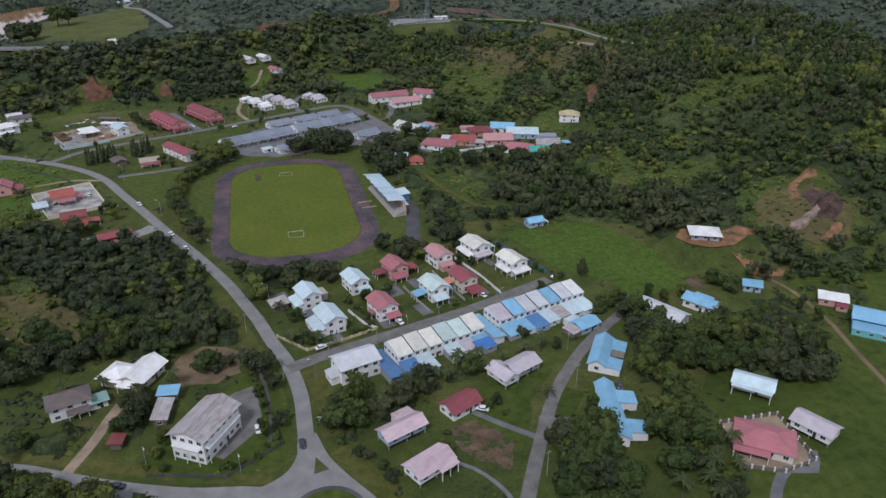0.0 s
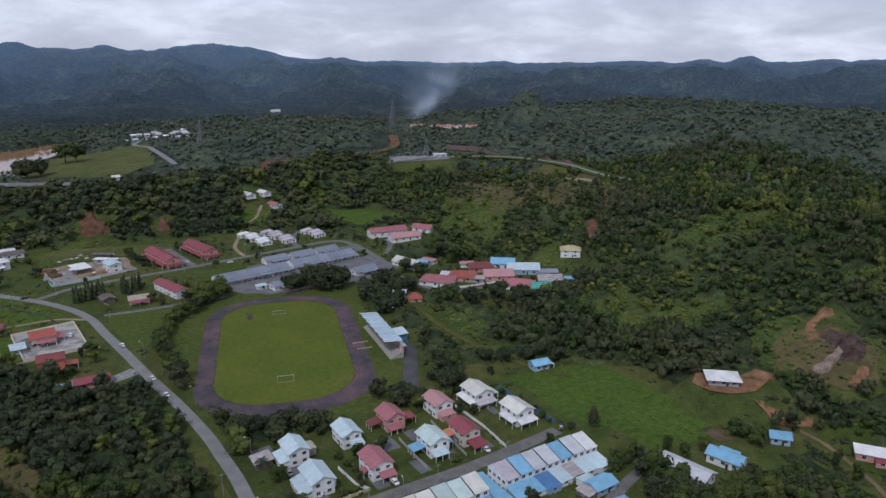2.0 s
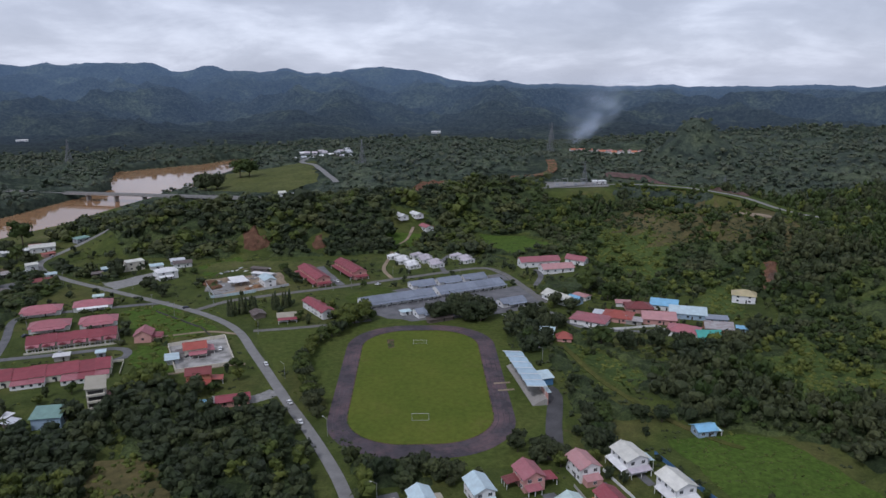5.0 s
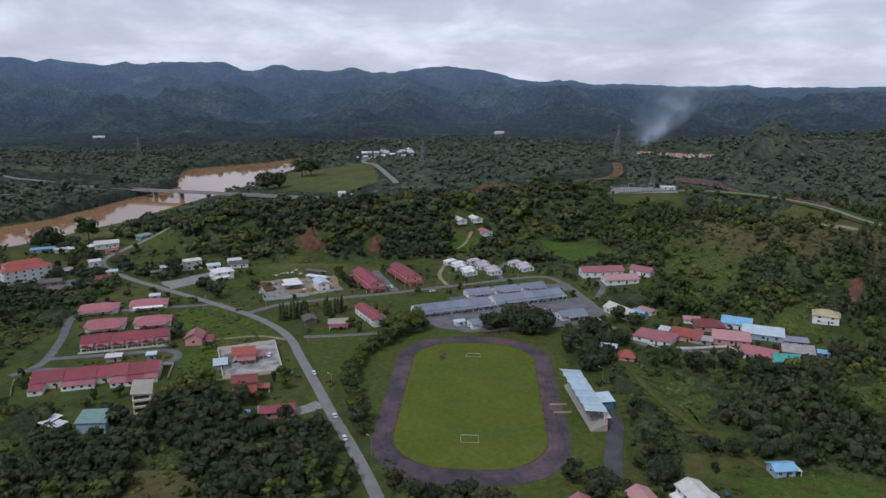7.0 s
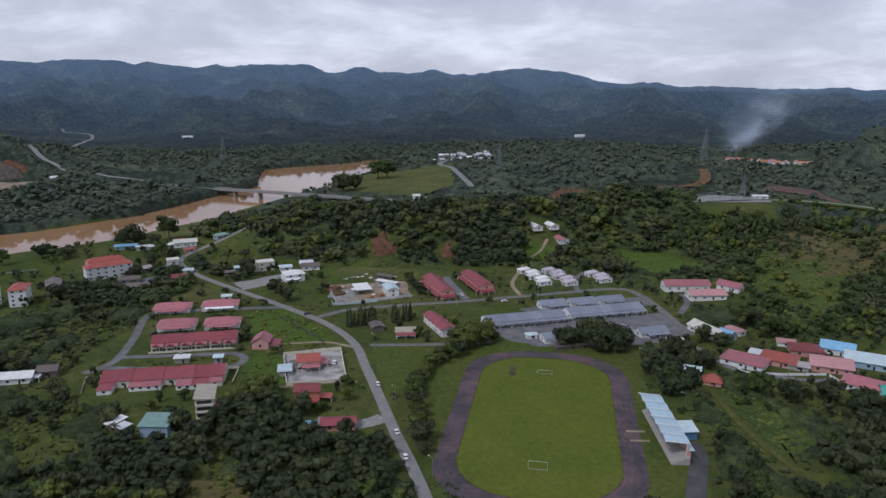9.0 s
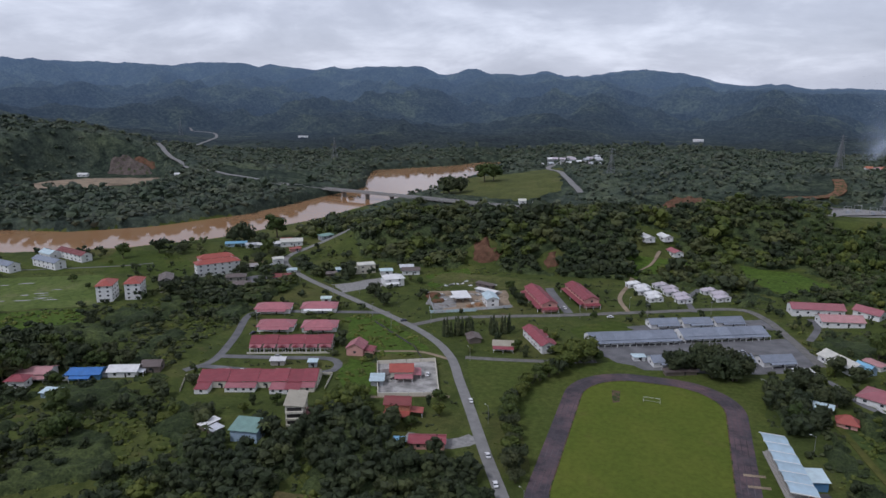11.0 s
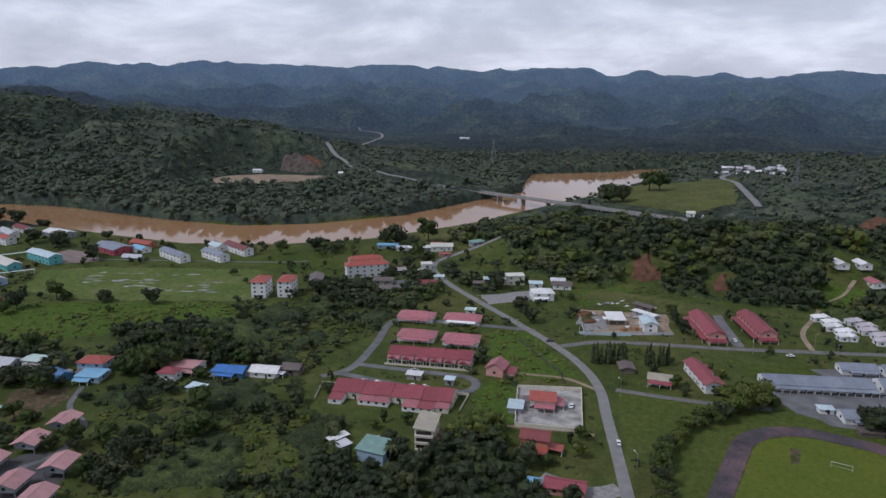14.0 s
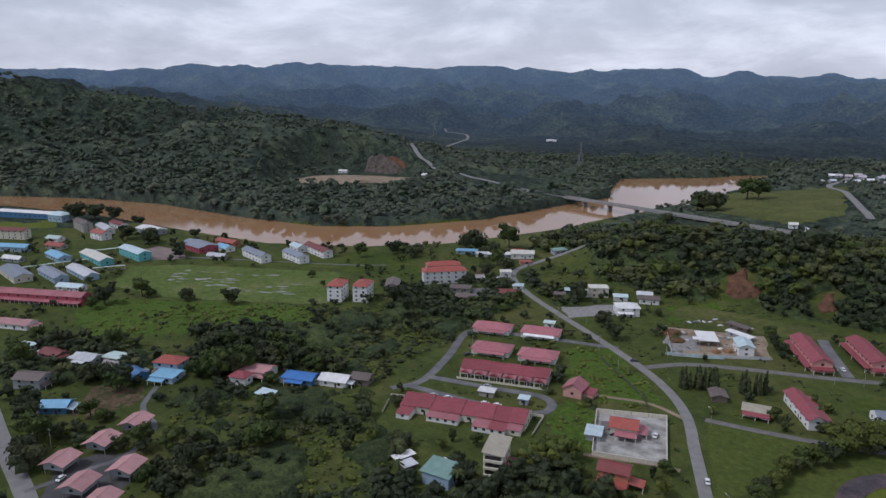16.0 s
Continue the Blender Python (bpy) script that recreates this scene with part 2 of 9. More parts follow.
PITCH = pitch_mat()
STAINED = simple("stained_pale_concrete", (0.36, 0.35, 0.33), 0.9, 0.55, 0.18, 1.5)
PLAZA = simple("dusty_pink_paving", (0.24, 0.19, 0.175), 0.9, 0.3, 0.2, 2.0)
VERGE = meadow_mat("dry_verge_grass", (0.063, 0.079, 0.018), (0.100, 0.101, 0.030), (0.133, 0.113, 0.046))
VINEGROUND = meadow_mat("creeper_slope", (0.046, 0.070, 0.022), (0.074, 0.108, 0.030), (0.104, 0.122, 0.040))
MEADOW = meadow_mat("rough_meadow", (0.066, 0.080, 0.027), (0.102, 0.114, 0.036), (0.140, 0.128, 0.060))
DRYMEADOW = meadow_mat("dry_hill_meadow", (0.078, 0.074, 0.033), (0.124, 0.106, 0.047), (0.158, 0.116, 0.066))
TARMAC = simple("grey_tarmac", (0.155, 0.155, 0.16), 0.9, 0.35, 0.12, 3)
TARDARK = simple("dark_patched_tarmac", (0.085, 0.083, 0.085), 0.9, 0.4, 0.12, 3)
TRACKM = track_mat()
LANE = simple("faded_lane_paint", (0.092, 0.076, 0.084), 0.9, 0.6, 0.06, 0.4)
CONC = simple("concrete", (0.27, 0.265, 0.255), 0.85, 0.3, 0.5, 6)
def soil_mat(name, c, green=0.5, scale=0.16):
    m = Mat(name, c, 0.95, 0, 0.1)
    a = m.ramp(m.noise(0.18, 6, 0.65), [(0.3, dim(c, 0.55)), (0.55, c), (0.75, dim(c, 1.45))])
    weeds = m.ramp(m.noise(scale, 7, 0.7), [(green, (0, 0, 0)), (green + 0.08, (1, 1, 1))])
    fine = m.ramp(m.noise(1.6, 5, 0.7), [(0.3, (0.7, 0.7, 0.7)), (0.7, (1.25, 1.25, 1.25))])
    a = m.mix(weeds, a, (0.050, 0.072, 0.024))
    return m.color(m.mix(1.0, a, fine, "MULTIPLY")).bump(m.noise(0.9, 6, 0.7), 0.9, 0.7).m


SOIL = soil_mat("red_soil", (0.20, 0.108, 0.066), 0.50)
SOILPALE = simple("pale_gravel_soil", (0.30, 0.235, 0.165), 0.95, 0.35, 0.15, 2.5, 0.5, 0.2)
SOILBROWN = soil_mat("brown_soil", (0.145, 0.100, 0.066), 0.49, 0.22)
def scar_mat():
    """Torn orange soil with dark ledges of wet rock and pale crumbs."""
    m = Mat("landslip_soil_and_rock", (0.28, 0.14, 0.07), 0.95, 0, 0.15)
    a = m.ramp(m.noise(0.16, 6, 0.65), [(0.32, (0.12, 0.062, 0.042)), (0.55, (0.20, 0.105, 0.064)), (0.75, (0.32, 0.20, 0.125))])
    rock = m.ramp(m.noise(0.075, 6, 0.6), [(0.53, (0, 0, 0)), (0.60, (0.9, 0.9, 0.9))])
    stone = m.ramp(m.noise(0.9, 5, 0.7), [(0.3, (0.070, 0.045, 0.036)), (0.6, (0.150, 0.100, 0.078)), (0.75, (0.30, 0.235, 0.19))])
    weeds = m.ramp(m.noise(0.22, 7, 0.7), [(0.60, (0, 0, 0)), (0.66, (1, 1, 1))])
    c = m.mix(weeds, m.mix(rock, a, stone), (0.055, 0.072, 0.028))
    return m.color(c).bump(m.noise(0.8, 6, 0.75), 1.0, 0.9).m


SCAR = scar_mat()
CLAY = soil_mat("orange_clay", (0.27, 0.150, 0.082), 0.56, 0.2)
PLOT = simple("dusty_tan_earth", (0.175, 0.128, 0.078), 0.95, 0.4, 0.12, 1.2, 0.4, 0.15)
SCARDARK = soil_mat("dark_red_earth_face", (0.155, 0.084, 0.054), 0.57, 0.2)
DARKROCK = simple("dark_wet_rock", (0.105, 0.068, 0.056), 0.9, 0.6, 0.3, 1.2, 1.0, 0.8)
SLAB = simple("pale_rock_slab", (0.27, 0.205, 0.165), 0.9, 0.5, 0.25, 1.5, 0.8, 0.4)
ROCKM = soil_mat("broken_rock", (0.14, 0.092, 0.082), 0.6)
GREYROCK = soil_mat("grey_rock_cutting", (0.135, 0.112, 0.10), 0.54, 0.12)
BARK = simple("bark", (0.10, 0.08, 0.06), 0.95, 0.4, 2.0, 12)
GLASS = Mat("window_glass", (0.035, 0.042, 0.05), 0.12, 0, 0.6).m
# near-black for doors and roof joints; also paints the shade in balconies
DARKIN = simple("dark_opening", (0.045, 0.042, 0.04), 0.9, 0.3)
FRAMEW = simple("white_frame", (0.7, 0.7, 0.68), 0.5, 0.1)
STEEL = simple("galvanised_steel", (0.42, 0.43, 0.44), 0.45, 0.2, 1.0, 8, 0.1, 0.01, 0.6)
TYRE = simple("tyre_rubber", (0.03, 0.03, 0.03), 0.9, 0.2)
R = {
    "red": roof_mat("red_roof", (0.275, 0.062, 0.076), (0.3, 0.2, 0.2), 0.35),
    "brick": roof_mat("brick_red_tile_roof", (0.36, 0.088, 0.068)),
    "maroon": roof_mat("maroon_roof", (0.21, 0.055, 0.055)),
    "pink": roof_mat("faded_pink_roof", (0.47, 0.245, 0.245), (0.4, 0.36, 0.34), 0.4),
    "dusty": roof_mat("pale_dusty_pink_roof", (0.56, 0.41, 0.45), (0.62, 0.60, 0.60), 0.7),
    "rose": roof_mat("rose_roof", (0.40, 0.145, 0.165), (0.4, 0.3, 0.28), 0.35),
    "mauve": roof_mat("pale_mauve_roof", (0.54, 0.49, 0.53), (0.3, 0.26, 0.24), 0.3),
    "white": roof_mat("white_sheet_roof", (0.78, 0.78, 0.77), (0.5, 0.47, 0.4), 0.2),
    "cream": roof_mat("cream_sheet_roof", (0.68, 0.67, 0.60), (0.4, 0.37, 0.3), 0.3),
    "steel": roof_mat("blue_steel_roof", (0.40, 0.53, 0.61), (0.45, 0.5, 0.52), 0.3),
    "aqua": roof_mat("pale_aqua_roof", (0.55, 0.68, 0.72), (0.45, 0.47, 0.46), 0.25),
    "mint": roof_mat("pale_mint_roof", (0.52, 0.64, 0.61), (0.4, 0.4, 0.38), 0.25),
    "sky": roof_mat("sky_blue_roof", (0.23, 0.47, 0.66), (0.35, 0.36, 0.36), 0.25),
    "blue": roof_mat("blue_sheet_roof", (0.085, 0.20, 0.40), (0.3, 0.32, 0.34), 0.25),
    "cobalt": roof_mat("bright_blue_roof", (0.06, 0.19, 0.50), (0.3, 0.32, 0.34), 0.2),
}
R.update({
    "grey": roof_mat("blue_grey_roof", (0.225, 0.255, 0.31), (0.42, 0.42, 0.42), 0.3),
    "silver": roof_mat("silver_sheet_roof", (0.56, 0.58, 0.61), (0.35, 0.3, 0.26), 0.3),
    "rust": roof_mat("rusty_sheet_roof", (0.47, 0.46, 0.46), (0.20, 0.105, 0.085), 0.95),
    "brown": roof_mat("weathered_brown_roof", (0.16, 0.13, 0.12), (0.08, 0.06, 0.05), 0.5),
    "green": roof_mat("green_sheet_roof", (0.20, 0.33, 0.29), (0.3, 0.3, 0.28), 0.2),
    "teal": roof_mat("teal_tarpaulin_roof", (0.10, 0.45, 0.38), (0.3, 0.3, 0.28), 0.15),
    "orange": roof_mat("orange_roof", (0.55, 0.22, 0.13), (0.4, 0.3, 0.25), 0.3),
    "beige": roof_mat("beige_roof", (0.45, 0.41, 0.32), (0.3, 0.27, 0.22), 0.3),
    "yellow": roof_mat("straw_yellow_roof", (0.50, 0.43, 0.25), (0.3, 0.25, 0.18), 0.3),
})
WALL = {
    "white": wall_mat("white_painted_wall", (0.80, 0.80, 0.79), 0.2),
    "cream": wall_mat("cream_wall", (0.66, 0.62, 0.52)),
    "pink": wall_mat("pink_wall", (0.60, 0.33, 0.29)),
    "orange": wall_mat("terracotta_wall", (0.50, 0.22, 0.14)),
    "grey": wall_mat("grey_wall", (0.34, 0.36, 0.38)),
    "dark": wall_mat("weathered_timber_wall", (0.17, 0.14, 0.12)),
    "turq": wall_mat("turquoise_wall", (0.16, 0.48, 0.50)),
    "blue": wall_mat("pale_blue_wall", (0.36, 0.48, 0.60)),
    "deep": wall_mat("deep_blue_wall", (0.08, 0.20, 0.36)),
    "bare": wall_mat("bare_concrete_wall", (0.38, 0.36, 0.33), 0.6),
    "rose": wall_mat("dark_rose_wall", (0.42, 0.10, 0.13)),
}

# ---- mesh helpers ----


def mesh_from(name, verts, faces, mat, smooth=False):
    """A mesh from arrays; faces is an (n, 3) or (n, 4) array or a list of index tuples."""
    me = bpy.data.meshes.new(name)
    if isinstance(faces, np.ndarray):
        verts = np.asarray(verts, np.float32)
        n, k = faces.shape
        me.vertices.add(len(verts))
        me.vertices.foreach_set("co", verts.ravel())
        me.loops.add(n * k)
        me.loops.foreach_set("vertex_index", faces.astype(np.int32).ravel())
        me.polygons.add(n)
        me.polygons.foreach_set("loop_start", np.arange(0, n * k, k, dtype=np.int32))
        me.polygons.foreach_set("use_smooth", np.full(n, smooth))
        me.update(calc_edges=True)
    else:
        me.from_pydata([tuple(v) for v in verts], [], [tuple(f) for f in faces])
        if smooth:
            me.polygons.foreach_set("use_smooth", np.full(len(me.polygons), True))
        me.update()
    me.materials.append(mat)
    return me


def part(name, bm, material, parent, label=""):
    """Links a bmesh as one mesh object under a thing or a part."""
    me = bpy.data.meshes.new(name)
    bmesh.ops.recalc_face_normals(bm, faces=bm.faces)
    bm.to_mesh(me)
    bm.free()
    me.materials.append(material)
    ob = new(name, me)
    ob.parent = parent
    if label:
        ob["label"] = label
    return ob


def solid(name, m, mat, label, category, kind="", group=""):
    """Links a bmesh or mesh as one top-level object."""
    if isinstance(m, bmesh.types.BMesh):
        me = bpy.data.meshes.new(name)
        bmesh.ops.recalc_face_normals(m, faces=m.faces)
        m.to_mesh(me)
        m.free()
        me.materials.append(mat)
    else:
        me = m
    return tagged(new(name, me), label, category, group, kind)


def thing(name, x, y, z, rz, label, category, group=""):
    e = new(name)
    e.matrix_world = pose(x, y, z, 0, 0, rz)
    e.empty_display_size = 0.5
    return tagged(e, label, category, group)


def add_box(bm, x0, x1, y0, y1, z0, z1):
    v = [bm.verts.new(p) for p in ((x0, y0, z0), (x1, y0, z0), (x1, y1, z0), (x0, y1, z0), (x0, y0, z1), (x1, y0, z1), (x1, y1, z1), (x0, y1, z1))]
    for f in ((3, 2, 1, 0), (4, 5, 6, 7), (0, 1, 5, 4), (1, 2, 6, 5), (2, 3, 7, 6), (3, 0, 4, 7)):
        bm.faces.new([v[i] for i in f])


def box(x0, x1, y0, y1, z0, z1):
    bm = bmesh.new()
    add_box(bm, x0, x1, y0, y1, z0, z1)
    return bm


def add_tube(bm, p, q, r0, r1, n=6):
    p, q = Vector(p), Vector(q)
    rot = (q - p).to_track_quat("Z", "Y").to_matrix()
    rings = []
    for c, r in ((p, r0), (q, r1)):
        rings.append([bm.verts.new(c + rot @ Vector((r * math.cos(2 * math.pi * i / n), r * math.sin(2 * math.pi * i / n), 0))) for i in range(n)])
    for i in range(n):
        bm.faces.new((rings[0][i], rings[0][(i + 1) % n], rings[1][(i + 1) % n], rings[1][i]))
    bm.faces.new(rings[0][::-1])
    bm.faces.new(rings[1])


# ---- terrain ----
CX, CY = 0.0, -240.0
RIVER_S = [(-1700, -120), (-1100, 70), (-936, 134), (-819, 179), (-681, 201), (-541, 223), (-467, 269), (-410, 332), (-371, 433), (-340, 561), (-312, 673), (-300, 805), (-292, 1085)]
RIVER_N = [(-350, 1060), (-384, 985), (-440, 930), (-490, 880), (-440, 740), (-417, 694), (-440, 549), (-455, 451), (-506, 358), (-570, 305), (-681, 285), (-831, 275), (-945, 238), (-1049, 175), (-1700, 40)]
RIVER = np.array(RIVER_S + RIVER_N, float)
WATER_Z = -3.0
# hills: centre, half lengths, turn in degrees, height
HILLS = [
    (-140, 372, 140, 60, 10, 25, 2.0), (-235, 345, 40, 36, 0, 9), (20, 430, 110, 50, 5, 20), (110, 455, 80, 45, 0, 20), (185, 520, 150, 90, 0, 22),
    (240, 330, 110, 80, 30, 20), (325, 235, 85, 110, 0, 22), (345, 60, 80, 120, 0, 36), (262, -50, 45, 55, 0, 18), (190, -62, 22, 22, 0, 6),
] + [
    (400, -160, 90, 120, 0, 30), (410, 740, 95, 80, 0, 34), (398, 733, 36, 36, 0, 36), (330, 470, 50, 40, 30, 14), (270, 600, 60, 40, 0, 16),
    (60, 760, 200, 120, 0, 24), (500, 1000, 400, 200, 0, 28), (-60, 1150, 220, 250, 0, 18), (900, 900, 350, 300, 0, 38),
]
# long ridges: crest points with their heights, and the half width of the flank
RIDGES = [
    ([(430, 720, 26), (597, 640, 44), (665, 585, 56), (725, 467, 64), (735, 380, 66), (780, 180, 66), (820, -60, 60)], 190),
    ([(-1900, 180, 150), (-1440, 330, 150), (-1310, 475, 124), (-1170, 570, 98), (-1040, 600, 82), (-960, 680, 74), (-905, 700, 58), (-830, 745, 30)], 185),
    ([(-1750, 700, 130), (-1480, 900, 90), (-1300, 1010, 50)], 220),
]
# the hill road's shelf
HILL_ROAD = [(60, 500, 27), (105, 470, 30), (139, 456, 31), (199, 476, 31), (242, 473, 31), (281, 449, 31), (316, 403, 29), (324, 345, 28), (336, 312, 27), (368, 284, 26), (403, 278, 25), (424, 258, 24), (436, 226, 22), (440, 185, 21), (455, 160, 20), (472, 138, 19), (520, 90, 18)]
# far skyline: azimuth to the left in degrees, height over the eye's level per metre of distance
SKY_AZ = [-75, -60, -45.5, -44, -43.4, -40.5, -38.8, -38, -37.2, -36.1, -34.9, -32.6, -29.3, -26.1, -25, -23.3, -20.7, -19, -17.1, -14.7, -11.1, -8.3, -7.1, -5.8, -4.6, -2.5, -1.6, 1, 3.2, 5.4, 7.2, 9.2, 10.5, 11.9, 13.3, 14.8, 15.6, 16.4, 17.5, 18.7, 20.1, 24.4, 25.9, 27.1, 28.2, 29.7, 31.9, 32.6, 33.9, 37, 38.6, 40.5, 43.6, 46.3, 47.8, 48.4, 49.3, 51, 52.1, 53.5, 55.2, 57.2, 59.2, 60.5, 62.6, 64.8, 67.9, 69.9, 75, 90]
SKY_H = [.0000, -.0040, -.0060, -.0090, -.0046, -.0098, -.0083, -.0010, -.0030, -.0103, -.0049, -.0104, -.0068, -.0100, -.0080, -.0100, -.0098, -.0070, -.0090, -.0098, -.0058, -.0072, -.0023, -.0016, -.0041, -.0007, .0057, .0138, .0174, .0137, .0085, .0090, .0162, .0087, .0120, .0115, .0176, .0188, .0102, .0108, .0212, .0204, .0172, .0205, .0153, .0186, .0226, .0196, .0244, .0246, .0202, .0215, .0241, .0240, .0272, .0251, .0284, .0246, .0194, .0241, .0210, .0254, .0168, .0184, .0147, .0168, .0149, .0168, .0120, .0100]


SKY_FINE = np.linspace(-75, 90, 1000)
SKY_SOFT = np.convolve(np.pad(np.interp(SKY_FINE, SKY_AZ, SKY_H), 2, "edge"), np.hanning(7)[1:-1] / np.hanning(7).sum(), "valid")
NOISE_TABLES = {}


def fbm(x, y, scale, octaves=4, seed=0.0, ridged=False):
    out, amp, tot = np.zeros_like(x), 1.0, 0.0
    rng = np.random.RandomState(int(seed) + 11)
    for o in range(octaves):
        ph = rng.rand(2) * 1000
        n = value_noise(x / scale + ph[0], y / scale + ph[1], int(seed) * 7 + o)
        out += amp * ((1 - np.abs(n)) * 2 - 1 if ridged else n)
        tot += amp
        amp, scale = amp * 0.5, scale * 0.5
    return out / tot


def value_noise(x, y, seed):
    """Smooth gradient noise, about -1 to 1."""
    if seed not in NOISE_TABLES:
        NOISE_TABLES[seed] = np.random.RandomState(seed + 5).rand(256, 256) * 2 * np.pi
    table = NOISE_TABLES[seed]
    xi, yi = np.floor(x).astype(int), np.floor(y).astype(int)
    fx, fy = x - xi, y - yi
    sx, sy = fx**3 * (fx * (fx * 6 - 15) + 10), fy**3 * (fy * (fy * 6 - 15) + 10)

    def g(i, j):
        a = table[(xi + i) % 256, (yi + j) % 256]
        return np.cos(a) * (fx - i) + np.sin(a) * (fy - j)

    return 1.5 * ((g(0, 0) * (1 - sx) + g(1, 0) * sx) * (1 - sy) + (g(0, 1) * (1 - sx) + g(1, 1) * sx) * sy)


def smooth01(v, a, b):
    t = np.clip((v - a) / (b - a), 0, 1)
    return t * t * (3 - 2 * t)


def inside(poly, x, y):
    hit = np.zeros(x.shape, bool)
    px, py = poly[:, 0], poly[:, 1]
    for i in range(len(poly)):
        j = i - 1
        if py[i] == py[j]:
            continue
        c = ((py[i] > y) != (py[j] > y)) & (x < (px[j] - px[i]) * (y - py[i]) / (py[j] - py[i]) + px[i])
        hit ^= c
    return hit


def line_dist(pts, x, y, closed=False):
    d = np.full(x.shape, 1e9)
    n = len(pts)
    for i in range(n if closed else n - 1):
        (ax, ay), (bx, by) = pts[i], pts[(i + 1) % n]
        t = np.clip(((x - ax) * (bx - ax) + (y - ay) * (by - ay)) / ((bx - ax) ** 2 + (by - ay) ** 2 + 1e-9), 0, 1)
        d = np.minimum(d, np.hypot(x - ax - t * (bx - ax), y - ay - t * (by - ay)))
    return d


def crest(pts, x, y):
    """Distance to a line of (x, y, z) points, and the line's height there."""
    d, z = np.full(x.shape, 1e9), np.zeros(x.shape)
    for (ax, ay, az), (bx, by, bz) in zip(pts, pts[1:]):
        t = np.clip(((x - ax) * (bx - ax) + (y - ay) * (by - ay)) / ((bx - ax) ** 2 + (by - ay) ** 2), 0, 1)
        q = np.hypot(x - ax - t * (bx - ax), y - ay - t * (by - ay))
        z = np.where(q < d, az + t * (bz - az), z)
        d = np.minimum(d, q)
    return d, z


def height(x, y):
    x, y = np.asarray(x, float), np.asarray(y, float)
    h = np.zeros_like(x)
    for cx, cy, sx, sy, rot, top, *steep in HILLS:
        c, s = math.cos(radians(rot)), math.sin(radians(rot))
        u, v = ((x - cx) * c + (y - cy) * s) / sx, (-(x - cx) * s + (y - cy) * c) / sy
        h = h + top * np.exp(-((u * u + v * v) ** (steep[0] if steep else 1.2)))
    for pts, w in RIDGES:
        q, top = crest(pts, x, y)
        h = np.maximum(h, top * np.exp(-((q / w) ** 1.7)) * (1 + 0.10 * fbm(x, y, 160, 3, 13)))
    d, az = np.hypot(x - CX, y - CY), np.degrees(np.arctan2(-(x - CX), y - CY))
    h = np.where(h > 1.0, h * (1 + 0.22 * fbm(x, y, 90, 3, 3)), h)
    h = h + 5 * smooth01(d, 620, 1000) * (1 + fbm(x, y, 150, 3, 5))
    # wooded spurs one behind another, climbing to the far skyline
    spur = fbm(x, y, 620, 5, 8, True)
    fine = fbm(x, y, 150, 4, 9)
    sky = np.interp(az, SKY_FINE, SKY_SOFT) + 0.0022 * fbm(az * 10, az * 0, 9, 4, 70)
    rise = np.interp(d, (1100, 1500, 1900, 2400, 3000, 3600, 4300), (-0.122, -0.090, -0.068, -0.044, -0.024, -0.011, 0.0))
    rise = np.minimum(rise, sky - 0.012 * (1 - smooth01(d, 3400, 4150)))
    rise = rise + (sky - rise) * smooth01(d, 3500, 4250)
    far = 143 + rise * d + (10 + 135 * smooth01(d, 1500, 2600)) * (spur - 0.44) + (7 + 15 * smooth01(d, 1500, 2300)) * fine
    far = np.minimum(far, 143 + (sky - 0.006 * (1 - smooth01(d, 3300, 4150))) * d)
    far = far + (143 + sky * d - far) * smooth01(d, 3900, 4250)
    far = far - 260 * smooth01(d, 4280, 5200)
    far = np.maximum(far, 6 + 5 * fine) * smooth01(d, 1050, 1500)
    h = np.maximum(h, far)
    # the river's bed
    ins = inside(RIVER, x, y)
    bank = line_dist(RIVER, x, y, True)
    edge = np.where(ins, -bank, bank)
    h = np.where(edge < 12, np.minimum(h, -9 + 9 * smooth01(edge, -6, 12) + h * smooth01(edge, 0, 12)), h)
    # the level town and the cut terraces
    for cx, cy, r0, r1, z in ((165, 478, 42, 70, 31), (-792, 568, 100, 150, 2), (178, -66, 9, 20, 7.5)):
        w = 1 - smooth01(np.hypot(x - cx, y - cy), r0, r1)
        h = h * (1 - w) + z * w
    q, top = crest(HILL_ROAD, x, y)
    w = 1 - smooth01(q, 6, 26)
    h = h * (1 - w) + top * w
    flat = 1 - smooth01(np.maximum(np.abs(x + 45) / 190, np.abs(y - 40) / 185), 0.97, 1.03)
    return np.where(edge < 12, h, h * (1 - flat * smooth01(-h, -8, 0)))


HWY_W = [(-1330, 1480), (-1169, 1372), (-1040, 1190), (-993, 1083), (-930, 900), (-870, 800), (-786, 720), (-690, 660), (-620, 645), (-560, 634)]


